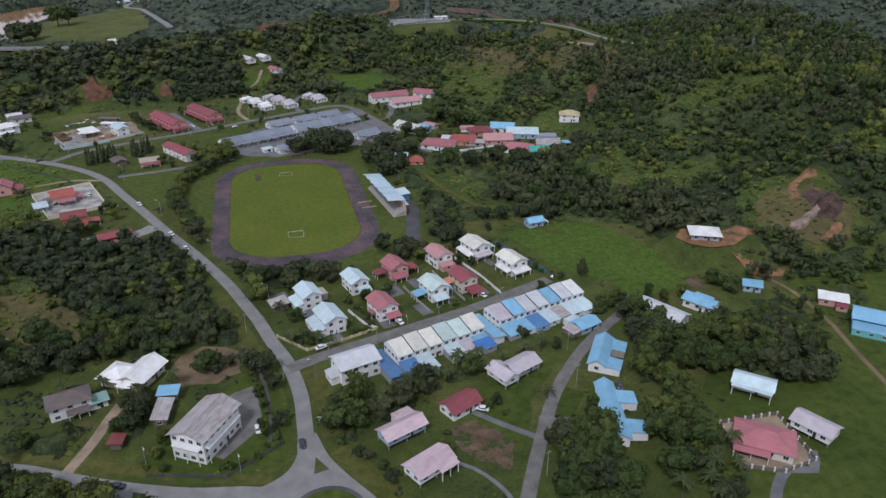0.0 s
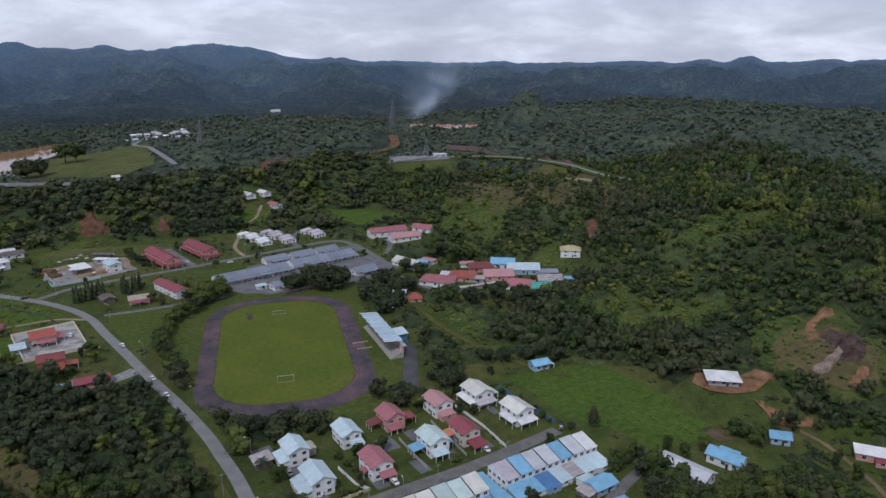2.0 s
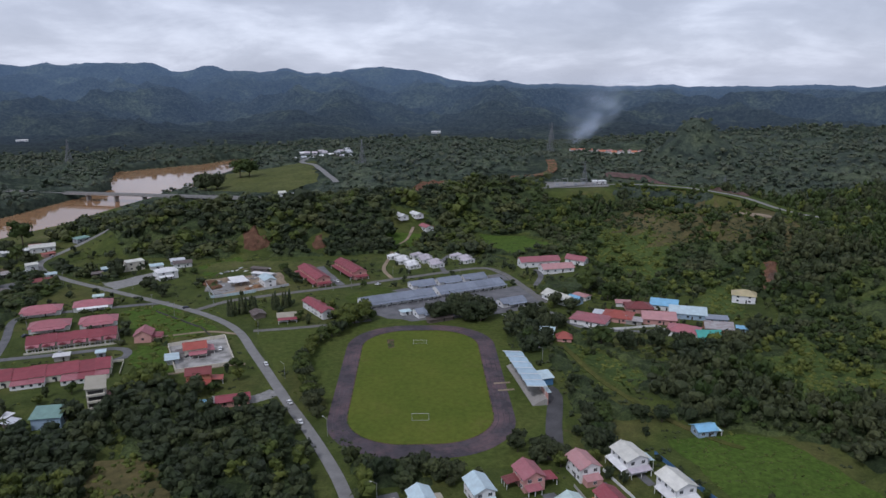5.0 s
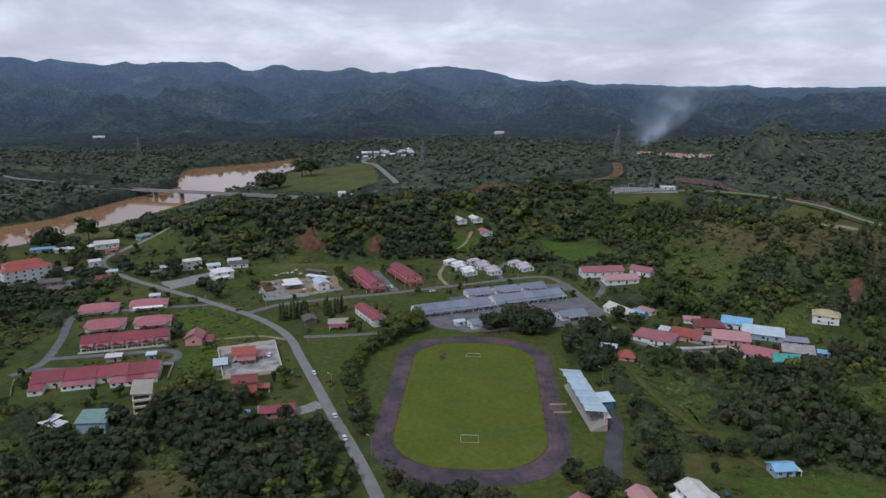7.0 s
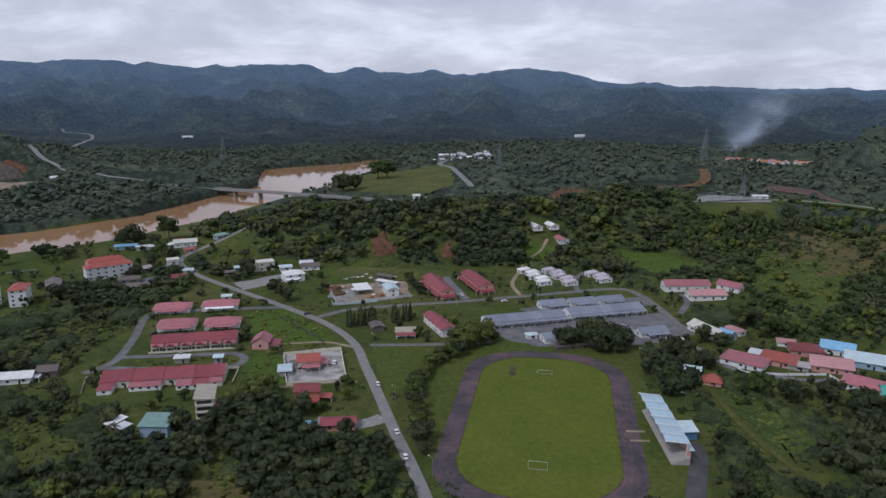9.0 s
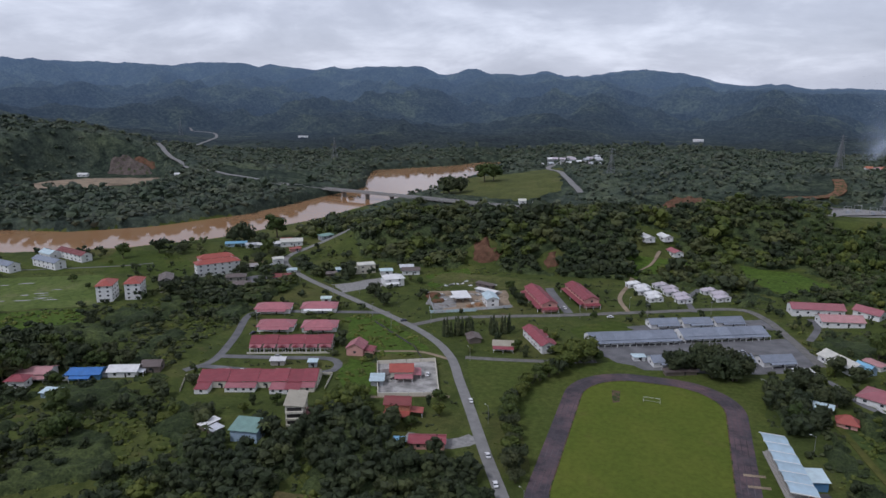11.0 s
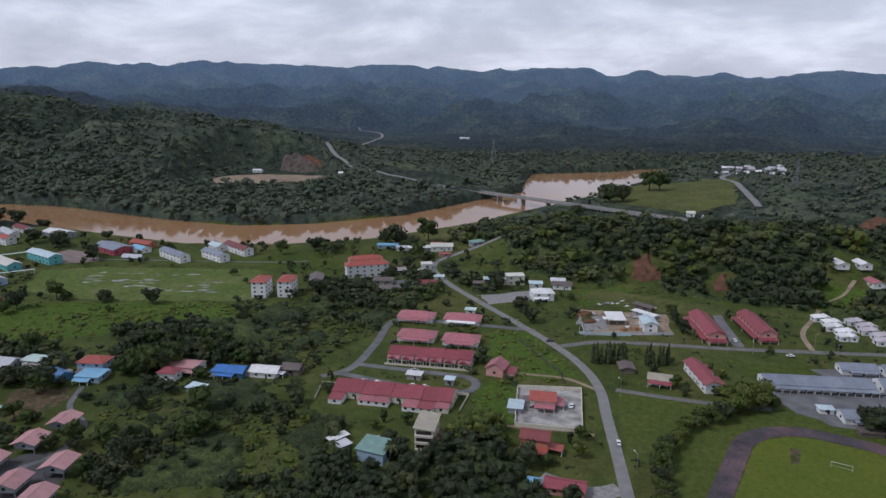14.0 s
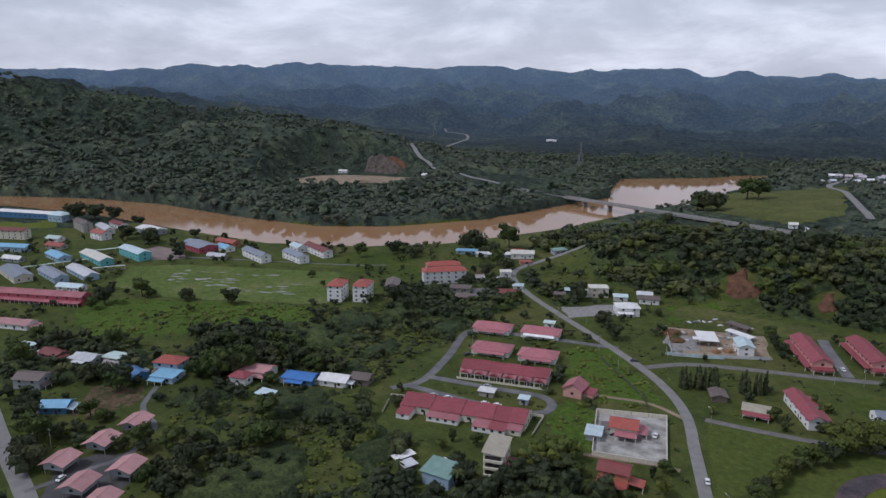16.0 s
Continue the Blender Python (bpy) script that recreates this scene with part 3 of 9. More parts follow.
def build_ground():
    # rings round a centre below the path, finer in the sector that the camera looks over
    r = np.concatenate([np.linspace(0, 1000, 200), 1000 * (5200 / 1000) ** np.linspace(0.004, 1, 270)])
    a = np.concatenate([np.linspace(-66, 84, 500), np.linspace(88, 290, 44)])
    az, rr = np.meshgrid(np.radians(a), r, indexing="ij")
    x, y = CX - rr * np.sin(az), CY + rr * np.cos(az)
    z = height(x, y)
    # the closed canopy of the far woods is a lumpy sheet
    rough = smooth01(rr, 820, 1150) * smooth01(line_dist(np.array(HWY_W), x, y), 15, 60)
    for mx, my, mr in ((-225, 740, 150), (-190, 880, 90), (-800, 590, 90), (-820, 690, 80), (-175, 985, 50), (335, 890, 60), (110, 640, 110), (290, 730, 90)):
        rough = rough * smooth01(np.hypot(x - mx, y - my), mr, mr + 40)
    z = z + rough * (5 * fbm(x, y, 24, 2, 21) + 9 * smooth01(rr, 1500, 2300) * fbm(x, y, 42, 3, 23))
    na, nr = az.shape
    idx = np.arange(na * nr).reshape(na, nr)
    nxt = np.roll(idx, -1, axis=0)
    f = np.stack([idx[:, :-1], idx[:, 1:], nxt[:, 1:], nxt[:, :-1]], -1)[:, :, ::-1]
    cut1, cut2 = (int(np.searchsorted(r, q)) for q in (820, 1500))
    v = np.stack([x, y, z], -1)
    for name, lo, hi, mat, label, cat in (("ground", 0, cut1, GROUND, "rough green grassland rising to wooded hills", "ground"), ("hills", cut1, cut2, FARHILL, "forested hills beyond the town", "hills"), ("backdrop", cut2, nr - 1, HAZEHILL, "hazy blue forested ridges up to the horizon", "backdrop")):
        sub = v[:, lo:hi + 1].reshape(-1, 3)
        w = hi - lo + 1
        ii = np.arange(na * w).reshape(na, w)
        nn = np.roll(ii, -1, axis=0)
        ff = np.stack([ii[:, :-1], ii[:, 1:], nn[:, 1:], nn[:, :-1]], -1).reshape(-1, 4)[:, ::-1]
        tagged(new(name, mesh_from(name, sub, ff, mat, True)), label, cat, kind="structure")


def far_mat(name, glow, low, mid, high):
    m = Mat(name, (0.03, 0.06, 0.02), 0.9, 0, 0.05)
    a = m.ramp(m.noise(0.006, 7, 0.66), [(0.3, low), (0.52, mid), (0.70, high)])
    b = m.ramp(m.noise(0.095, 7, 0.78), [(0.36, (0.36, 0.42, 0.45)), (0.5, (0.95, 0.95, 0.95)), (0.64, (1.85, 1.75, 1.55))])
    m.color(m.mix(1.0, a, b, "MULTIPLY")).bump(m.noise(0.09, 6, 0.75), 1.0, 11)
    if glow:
        # haze painted as blue emission on the ridges, stronger with distance from the town
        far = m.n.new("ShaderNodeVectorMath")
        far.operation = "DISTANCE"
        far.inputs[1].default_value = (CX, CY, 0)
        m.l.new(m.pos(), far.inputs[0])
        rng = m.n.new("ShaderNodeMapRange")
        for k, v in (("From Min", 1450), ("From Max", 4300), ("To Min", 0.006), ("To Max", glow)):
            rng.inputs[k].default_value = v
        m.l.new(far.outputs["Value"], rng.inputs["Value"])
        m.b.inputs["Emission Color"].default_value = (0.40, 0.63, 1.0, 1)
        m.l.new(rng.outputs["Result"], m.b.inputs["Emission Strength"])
    return m.m


# haze over the middle hills sits in these bluish base greens
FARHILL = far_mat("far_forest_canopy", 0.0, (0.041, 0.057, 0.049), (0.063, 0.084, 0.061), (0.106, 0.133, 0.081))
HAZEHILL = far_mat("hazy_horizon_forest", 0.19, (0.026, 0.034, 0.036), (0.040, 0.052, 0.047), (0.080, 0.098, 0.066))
build_ground()


def water_mat():
    m = Mat("muddy_river_water", (0.30, 0.17, 0.085), 0.07, 0, 0.5)
    m.color(m.ramp(m.noise(0.012, 4), [(0.3, (0.30, 0.165, 0.080)), (0.7, (0.37, 0.215, 0.110))]))
    return m.bump(m.noise(0.35, 4, 0.6, "geo", (1, 1, 1)), 0.05, 0.2).m


def build_river():
    bm = bmesh.new()
    lo, hi = np.array(RIVER_S), np.array(RIVER_N[::-1])
    grow = 14
    n = 60

    def along(p):
        s = np.r_[0, np.cumsum(np.hypot(*np.diff(p, axis=0).T))]
        u = np.linspace(0, s[-1], n)
        return np.stack([np.interp(u, s, p[:, 0]), np.interp(u, s, p[:, 1])], -1)

    a, b = along(lo), along(hi)
    d = (a - b) / np.linalg.norm(a - b, axis=1, keepdims=True)
    a, b = a + d * grow, b - d * grow
    va = [bm.verts.new((*p, WATER_Z)) for p in a]
    vb = [bm.verts.new((*p, WATER_Z)) for p in b]
    for i in range(n - 1):
        bm.faces.new((va[i], va[i + 1], vb[i + 1], vb[i]))
    solid("water", bm, water_mat(), "brown muddy river with calm reflections", "river", "structure")


build_river()

WETFIELD = meadow_mat("wet_school_field", (0.082, 0.119, 0.030), (0.112, 0.148, 0.042), (0.162, 0.171, 0.075))
PUDDLE = Mat("rain_puddle", (0.24, 0.23, 0.19), 0.08, 0, 0.6).m

# ---- land use: surfaces laid on the ground ----
CLEAR = []  # (polyline or polygon, half width, closed) kept free of trees and bushes


def catmull(pts, step=4.0):
    p = np.array(pts, float)
    p = np.vstack([2 * p[0] - p[1], p, 2 * p[-1] - p[-2]])
    out = []
    for i in range(1, len(p) - 2):
        n = max(2, int(np.linalg.norm(p[i + 1] - p[i]) / step))
        for t in np.linspace(0, 1, n, endpoint=False):
            a, b, c, d = p[i - 1], p[i], p[i + 1], p[i + 2]
            out.append(0.5 * (2 * b + (c - a) * t + (2 * a - 5 * b + 4 * c - d) * t * t + (3 * b - a - 3 * c + d) * t**3))
    out.append(p[-2])
    return np.array(out)


def ribbon(name, pts, width, mat, z, label, category, smooth=True, clear=1.5, kind="structure", parent=None, lift=None):
    p = catmull(pts) if smooth else np.array(pts, float)
    t = np.gradient(p, axis=0)
    t /= np.linalg.norm(t, axis=1, keepdims=True) + 1e-9
    nrm = np.stack([-t[:, 1], t[:, 0]], -1)
    rows = []
    for k in (-1, -0.33, 0.33, 1):
        e = p + nrm * width / 2 * k
        rows.append(e)
    hh = np.max([height(e[:, 0], e[:, 1]) for e in rows], axis=0) if lift is None else np.full(len(p), lift)
    bm = bmesh.new()
    vs = [[bm.verts.new((x, y, h + z)) for (x, y), h in zip(e, hh)] for e in rows]
    for r0, r1 in zip(vs, vs[1:]):
        for i in range(len(p) - 1):
            bm.faces.new((r0[i], r0[i + 1], r1[i + 1], r1[i]))
    edges = [e for e in bm.edges if e.is_boundary]
    ext = bmesh.ops.extrude_edge_only(bm, edges=edges)
    for v in [g for g in ext["geom"] if isinstance(g, bmesh.types.BMVert)]:
        v.co.z -= z + 0.3
    CLEAR.append((p, width / 2 + clear, False))
    if parent is not None:
        return part(name, bm, mat, parent, label)
    return solid(name, bm, mat, label, category, kind)


def patch(name, poly, mat, z, label, category="ground", ragged=0.0, clear=True, step=6.0, seed=1):
    """A thin sheet laid on the ground within a polygon, with an uneven edge where ragged."""
    p = np.array(poly, float)
    c = p.mean(0)
    ring = []
    for a, b in zip(p, np.roll(p, -1, axis=0)):
        n = max(1, int(np.linalg.norm(b - a) / step))
        ring += [a + (b - a) * i / n for i in range(n)]
    ring = np.array(ring)
    if ragged:
        ring = ring + ragged * np.stack([fbm(ring[:, 0], ring[:, 1], 11, 3, seed), fbm(ring[:, 0], ring[:, 1], 11, 3, seed + 9)], -1) * 2
    bm = bmesh.new()
    k = max(2, int(np.linalg.norm(ring - c, axis=1).max() / step))
    levels = []
    for j in range(k + 1):
        q = c + (ring - c) * (j / k)
        hh = height(q[:, 0], q[:, 1])
        levels.append([bm.verts.new((*a, h + z)) for a, h in zip(q, hh)])
    n = len(ring)
    for l0, l1 in zip(levels, levels[1:]):
        for i in range(n):
            bm.faces.new((l0[i], l1[i], l1[(i + 1) % n], l0[(i + 1) % n]))
    bmesh.ops.remove_doubles(bm, verts=bm.verts, dist=0.001)
    if clear:
        CLEAR.append((ring, 0.5, True))
    return solid(name, bm, mat, label, category, "structure")


def stadium(x0, x1, y0, y1, r, n=14):
    out = []
    for cx, cy, a0 in ((x1 - r, y0 + r, -90), (x1 - r, y1 - r, 0), (x0 + r, y1 - r, 90), (x0 + r, y0 + r, 180)):
        for i in range(n + 1):
            a = radians(a0 + 90 * i / n)
            out.append((cx + r * math.cos(a), cy + r * math.sin(a)))
    return out


def ring_mesh(name, outer, inner, z, mat, label, category):
    bm = bmesh.new()
    a = [bm.verts.new((*p, z)) for p in outer]
    b = [bm.verts.new((*p, z)) for p in inner]
    n = len(a)
    for i in range(n):
        bm.faces.new((a[i], a[(i + 1) % n], b[(i + 1) % n], b[i]))
    return solid(name, bm, mat, label, category, "structure")


# sports ground
OUT, INN = stadium(-40, 41, -33, 119, 33), stadium(-31.5, 31.8, -22, 110, 25)
patch("lawn", [(-86, 118), (-62, 68), (-40, 12), (-24, -30), (-10, -44), (40, -40), (62, -8), (56, 40), (47, 90), (52, 132), (10, 136), (-40, 128)], LAWN, 0.04, "mown grass round a running track", "lawn", 2.0)
ring_mesh("running_track", OUT, INN, 0.12, TRACKM, "dark worn running track round a pitch", "running track")
for lane in range(1, 4):
    k = lane / 4
    ring_mesh("lane_line", stadium(-40 + 8.5 * k, 41 - 9.2 * k, -33 + 11 * k, 119 - 9 * k, 33 - 8 * k), stadium(-39.7 + 8.5 * k, 40.7 - 9.2 * k, -32.7 + 11 * k, 118.7 - 9 * k, 32.8 - 8 * k), 0.135, LANE, "faded worn lane line on a running track", "lane line")
ring_mesh("kerb", stadium(-31.9, 32.2, -22.4, 110.4, 25.3), stadium(-31.4, 31.7, -21.9, 109.9, 24.9), 0.2, SOILBROWN, "worn brown inner kerb of the running track", "kerb")
patch("pitch", INN, PITCH, 0.1, "bright green football pitch with worn patches", "pitch")

patch("yard", [(-42, 152), (-20, 160), (30, 182), (72, 200), (84, 168), (66, 146), (30, 132), (-4, 128), (-26, 136)], TARMAC, 0.07, "grey concrete apron between quarters", "yard", 2.0)
patch("yard", [(-20, 192), (60, 232), (66, 214), (-8, 182)], TARMAC, 0.065, "grey concrete apron behind quarters", "yard", 1.5)

# roads
MAIN = [(-4, -168), (-6.9, -152.8), (-7.2, -127.5), (-10.5, -106.7), (-14.6, -94.4), (-20, -74.8), (-25.3, -59.8), (-32.3, -40.5), (-45.2, -11.8), (-60, 18), (-77, 54), (-91, 83), (-104, 110), (-121, 132), (-145, 152.5), (-182, 177.5), (-225, 205), (-258, 227), (-290, 255), (-304, 282), (-300, 312), (-285, 335), (-262, 352)]
ribbon("road", MAIN, 4.9, ROADMAIN, 0.16, "pale worn asphalt main road", "road", clear=3)
ribbon("road", [(-135, -128), (-92.5, -141), (-76.3, -148.7), (-60.4, -156.7), (-40.6, -164.5), (-22, -169), (-14, -176)], 6.2, ROADMAIN, 0.15, "pale asphalt road meeting the roundabout", "road", clear=3)
ribbon("road", [(-6.9, -148), (-4, -160), (1, -170), (7.5, -181), (15, -198), (28, -230), (50, -290), (60, -380)], 6, ROADMAIN, 0.14, "pale asphalt road leaving the roundabout", "road", clear=3)
patch("road", [tuple(p) for p in catmull([(-30, -167.5), (-20, -166), (-13.5, -162), (-10.3, -156), (-9.6, -150), (-5, -147), (-3.4, -154), (0.5, -163), (6, -173), (11, -184), (9, -196), (-2, -203), (-16, -200), (-26, -190), (-31, -178), (-30, -167.5)], 2.0)[:-1]], ROADMAIN, 0.12, "asphalt apron of a roundabout", "road")
ribbon("road", [(-10, -112), (-0.2, -107.7), (30.1, -98.5), (64.2, -88.1), (101.6, -73.3)], 5.6, ASPHALT, 0.18, "dark asphalt street between houses", "road")
ribbon("road", [(20, -262), (34, -222), (44, -197), (49.1, -188.2), (54.5, -178.6), (62.2, -165.7), (75, -146.1), (92.9, -126.7), (111.6, -111.7), (129.5, -100.7)], 4.2, ASPHALT, 0.13, "narrow asphalt lane past bungalows", "road")
ribbon("road", [(-142, 153), (-125, 172), (-95, 186), (-60, 200), (-5, 226), (45, 248), (62, 232), (72, 200), (82, 160)], 5, ASPHALT, 0.17, "asphalt side road past grey quarters", "road")
ribbon("road", [(-97, 113), (-75, 117), (-50, 123), (-30, 130)], 4, ASPHALT, 0.15, "narrow concrete driveway", "road")
ribbon("road", [(-228, 50), (-222, 66), (-232, 100), (-246, 134), (-240, 146), (-196, 161), (-165, 170)], 4.6, TARMAC, 0.13, "grey concrete estate road", "road")
ribbon("road", [(-224, 72), (-190, 81), (-165, 88), (-156, 80), (-160, 70), (-185, 63), (-222, 58)], 4.4, TARMAC, 0.15, "grey concrete estate loop road", "road")
ribbon("road", [(-380, -75), (-318, -90), (-266, -101), (-236, -110), (-180, -120), (-135, -128)], 7, ROADMAIN, 0.13, "pale asphalt road past bungalows", "road")
ribbon("road", [(52, -36), (56, -10), (62, 20), (60, 30)], 7, TARDARK, 0.13, "broken asphalt yard behind a grandstand", "road")

# yards, plots, paths and bare soil
ribbon("verge", [(-15, -146), (-15.5, -128), (-19, -106), (-24, -90), (-29, -74), (-35, -58)], 7, VERGE, 0.03, "dry mown verge beside the main road", "verge", clear=-3)
ribbon("verge", [(1, -150), (1, -136), (-1, -122), (-3, -114)], 7, VERGE, 0.03, "dry mown verge with a drain", "verge", clear=-3)
ribbon("verge", [(2, -156), (8, -168), (15, -182), (22, -198)], 7, VERGE, 0.03, "dry mown verge round a junction", "verge", clear=-3)
ribbon("verge", [(-100, -132), (-70, -144), (-40, -157), (-18, -164)], 4, VERGE, 0.03, "green verge under a fence", "verge", clear=-2)
ribbon("drain", [(-17.5, -148), (-17.2, -128), (-21, -106), (-26, -92)], 0.9, TARDARK, 0.12, "narrow open concrete drain", "drain", clear=0)
for vx, vy, vl, vw in ((28, -90, 8, 5), (8.5, -96, 8, 4), (44, -84, 9, 5), (0, -76, 7, 5), (57, -80, 7, 5), (71, -76, 6, 5), (35, -66, 10, 7), (82, -50, 9, 3.5), (46, -62, 8, 5), (66, -56, 8, 5), (-11, -60, 7, 8)):
    ca, sa = math.cos(radians(-73)), math.sin(radians(-73))
    patch("drive", [(vx + u * ca - v * sa, vy + u * sa + v * ca) for u, v in ((-vl / 2, -vw / 2), (vl / 2, -vw / 2), (vl / 2, vw / 2), (-vl / 2, vw / 2))], TARMAC, 0.09, "concrete drive and yard of a house", "drive", 0.3)
patch("yard", [(-138, 89.6), (-110.7, 103.1), (-95.1, 63.6), (-122, 53.6)], STAINED, 0.1, "stained concrete yard inside a wall", "yard")
patch("yard", [(-158, 222), (-106, 243), (-93, 206), (-137, 178)], SOILPALE, 0.1, "bare churned soil of a building site", "building site", 2.0)
patch("yard", [(-152, 214), (-138, 216), (-128, 196), (-138, 182), (-150, 200)], CONC, 0.15, "grey gravel heap area of a building site", "building site", 1.5, seed=4)
patch("soil", [(-338, -40), (-323, -25), (-310, -30), (-305, -58), (-325, -60)], SOILBROWN, 0.06, "bare brown ground between village houses", "soil", 5.0, step=3.0, seed=12)
patch("yard", [(-268, -62), (-248, -66), (-240, -96), (-262, -98), (-280, -84), (-276, -70)], TARDARK, 0.1, "asphalt yard between pink bungalows", "yard", 1.0)
patch("yard", [(117, -174.8), (136.7, -175.7), (134, -196), (122.4, -198), (111.5, -192.8)], SOILPALE, 0.1, "paved pinkish yard inside a fence", "yard")
patch("yard", [(-34, -124), (-22, -118), (-20, -138), (-30, -152), (-40, -146)], ASPHALT, 0.08, "worn tarmac yard beside a block", "yard", 1.5)
patch("soil", [(36.2, -155), (45, -154), (53, -167), (48, -178), (40, -170), (36, -162)], SOILBROWN, 0.07, "brown dug garden plot", "soil", 1.5, step=3.0)
patch("soil", [(-49, -99), (-47, -93), (-39, -90), (-31, -91), (-27, -96), (-26, -110), (-35, -115), (-46, -113)], PLOT, 0.07, "bare brown earth plot", "soil", 2.0, step=4.0, seed=3)
patch("soil", [(168, -61), (176, -55), (192, -63), (203, -60), (206, -66), (198, -72), (188, -76), (175, -77), (169, -72)], CLAY, 0.45, "bare red soil terrace round a new house", "soil", 2.5)
patch("soil", [(186, -78), (190, -84), (196, -88), (203, -93), (199, -98), (191, -97), (187, -92)], CLAY, 0.3, "bare red soil clearing on a path", "soil", 2.0)
patch("soil", [(156, -88), (164, -86), (166, -97), (158, -98)], SOILBROWN, 0.12, "brown bare patch beside crops", "soil", 1.5)
patch("yard", [(-228, 216), (-201, 246), (-190, 229), (-212, 200)], CONC, 0.08, "pale concrete yard in front of villas", "yard", 2.0)
patch("soil", [(-328, 260), (-317, 264), (-308, 250), (-319, 245)], SOILBROWN, 0.08, "bare orange soil beside trees", "soil", 1.5)
patch("lawn", [(-860, 70), (-821, 93), (-783, 133), (-746, 117), (-777, 77), (-830, 40)], PITCH, 0.06, "bright green field behind school blocks", "field", 2.0)
patch("yard", [(-300, 212), (-292, 224), (-276, 210), (-286, 196)], TARMAC, 0.08, "grey gravel yard of an old house", "yard", 2.0)
patch("tall_grass", [(103, -22), (134, -17), (148, -25), (159, -57), (163, -86), (150, -96), (131, -94), (119, -75), (104, -54)], CROP, 0.06, "lush tall green grass field", "field", 3.0, True)
patch("lawn", [(96, -250), (244, -240), (246, -104), (214, -92), (196, -104), (188, -130), (178, -146), (150, -148), (128, -150), (112, -182)], LAWN2, 0.05, "green rough pasture beside a dirt path", "field", 3.0, False)
patch("lawn", [(55, -170), (66, -150), (84, -128), (70, -122), (50, -140), (44, -160)], LAWN2, 0.05, "green lawn between bungalows", "lawn", 2.0, False)
patch("lawn", [(66, -176), (74, -160), (84, -150), (76, -142), (66, -158), (60, -172)], LAWN2, 0.05, "green verge along a lane", "lawn", 1.0, False)
patch("lawn", [(-54, -150), (-44, -132), (-38, -128), (-24, -110), (-12, -130), (-12, -158), (-40, -160)], LAWN2, 0.045, "grass grounds round a block", "lawn", 2.0, False)
patch("lawn", [(-96, 112), (-86, 84), (-72, 55), (-60, 70), (-62, 118)], LAWN, 0.06, "mown green beside the main road", "lawn", 1.0)
patch("lawn", [(-512, 53), (-550, 91), (-525, 119), (-460, 156), (-406, 184), (-354, 122), (-400, 92), (-450, 62)], WETFIELD, 0.06, "flooded green school field", "field", 2.0)
patch("lawn", [(-520, 176), (-430, 232), (-400, 240), (-395, 210), (-440, 180), (-490, 150)], LAWN, 0.05, "green lawn between hostels", "lawn", 3.0)
patch("lawn", [(-455, 250), (-417, 262), (-368, 240), (-340, 200), (-387, 196), (-410, 190), (-440, 215)], LAWN2, 0.06, "rough grass between hostels and the river", "lawn", 3.0, False)
patch("lawn", [(-35, 148), (-52, 178), (-30, 200), (0, 190), (-28, 160)], LAWN2, 0.05, "worn green between quarters", "lawn", 2.0)
patch("lawn", [(-290, 640), (-300, 700), (-285, 800), (-240, 850), (-172, 899), (-135, 660), (-178, 600)], MEADOW, 0.15, "open meadow beyond the bridge", "meadow", 6.0)
patch("lawn", [(-118, 276), (-160, 278), (-170, 250), (-130, 240), (-70, 258), (-76, 276)], MEADOW, 0.06, "green strip under a wooded bank", "lawn", 3.0)
patch("lawn", [(-385, 300), (-340, 330), (-330, 400), (-350, 400), (-385, 330)], MEADOW, 0.1, "grassy river bank", "lawn", 4.0)
for pu in range(44):
    rp = random.Random(40 + pu)
    uq, vq = rp.uniform(-0.9, 0.95), rp.uniform(-0.7, 0.7)
    ux, uy = -452 + 52 * uq - 22 * vq, 114 + 28 * uq + 30 * vq
    uu, vv = rp.uniform(2.0, 7), rp.uniform(0.4, 1.2)
    patch("puddle", [(ux + uu * math.cos(a) * 0.87 - vv * math.sin(a) * 0.5, uy + uu * math.cos(a) * 0.5 + vv * math.sin(a) * 0.87) for a in np.linspace(0, 2 * math.pi, 10, endpoint=False)], PUDDLE, 0.1, "shallow rain puddle on a field", "puddle", 1.2, False, 2.0, 60 + pu)
ribbon("path", [(70, 96), (77, 88), (88, 36), (105, -2), (119, -22), (128, -30)], 3.0, VERGE, 0.3, "mown grass path between thickets", "path")
ribbon("path", [(189, -80), (191, -94), (195, -108), (193, -132), (186, -158), (180, -190), (180, -240), (186, -330)], 1.9, PLOT, 0.1, "narrow dirt path over grass", "path")
ribbon("path", [(-74, -147), (-69, -135), (-65.5, -123), (-62, -114)], 3.5, SOILPALE, 0.1, "pale gravel drive", "path")
ribbon("path", [(108, -212), (116.8, -202), (124, -197), (131, -199), (136, -192)], 3.0, TARMAC, 0.12, "curved concrete driveway", "path")
ribbon("path", [(60, -166), (52, -158), (45, -150)], 2.2, TARMAC, 0.1, "concrete drive to a red-roofed bungalow", "path")
ribbon("path", [(30, -168), (38, -174), (44, -185), (46, -200)], 1.3, TARMAC, 0.1, "concrete drain beside a garden", "path")
ribbon("path", [(64, -158), (69, -160.5), (77, -162)], 2.5, TARMAC, 0.1, "short concrete drive", "path")
ribbon("path", [(-318, -21), (-302, -37), (-281, -43), (-273, -52), (-266, -65), (-268, -80), (-270, -100)], 2.6, TARMAC, 0.14, "concrete lane between pink bungalows", "path")
ribbon("path", [(-153, 104), (-140, 108), (-122, 113), (-104, 108)], 2.4, SOILPALE, 0.1, "dirt drive to a villa", "path")
ribbon("path", [(-125, 52), (-100, 62), (-90, 64)], 2.4, SOILPALE, 0.1, "dirt lane beside a yard wall", "path")
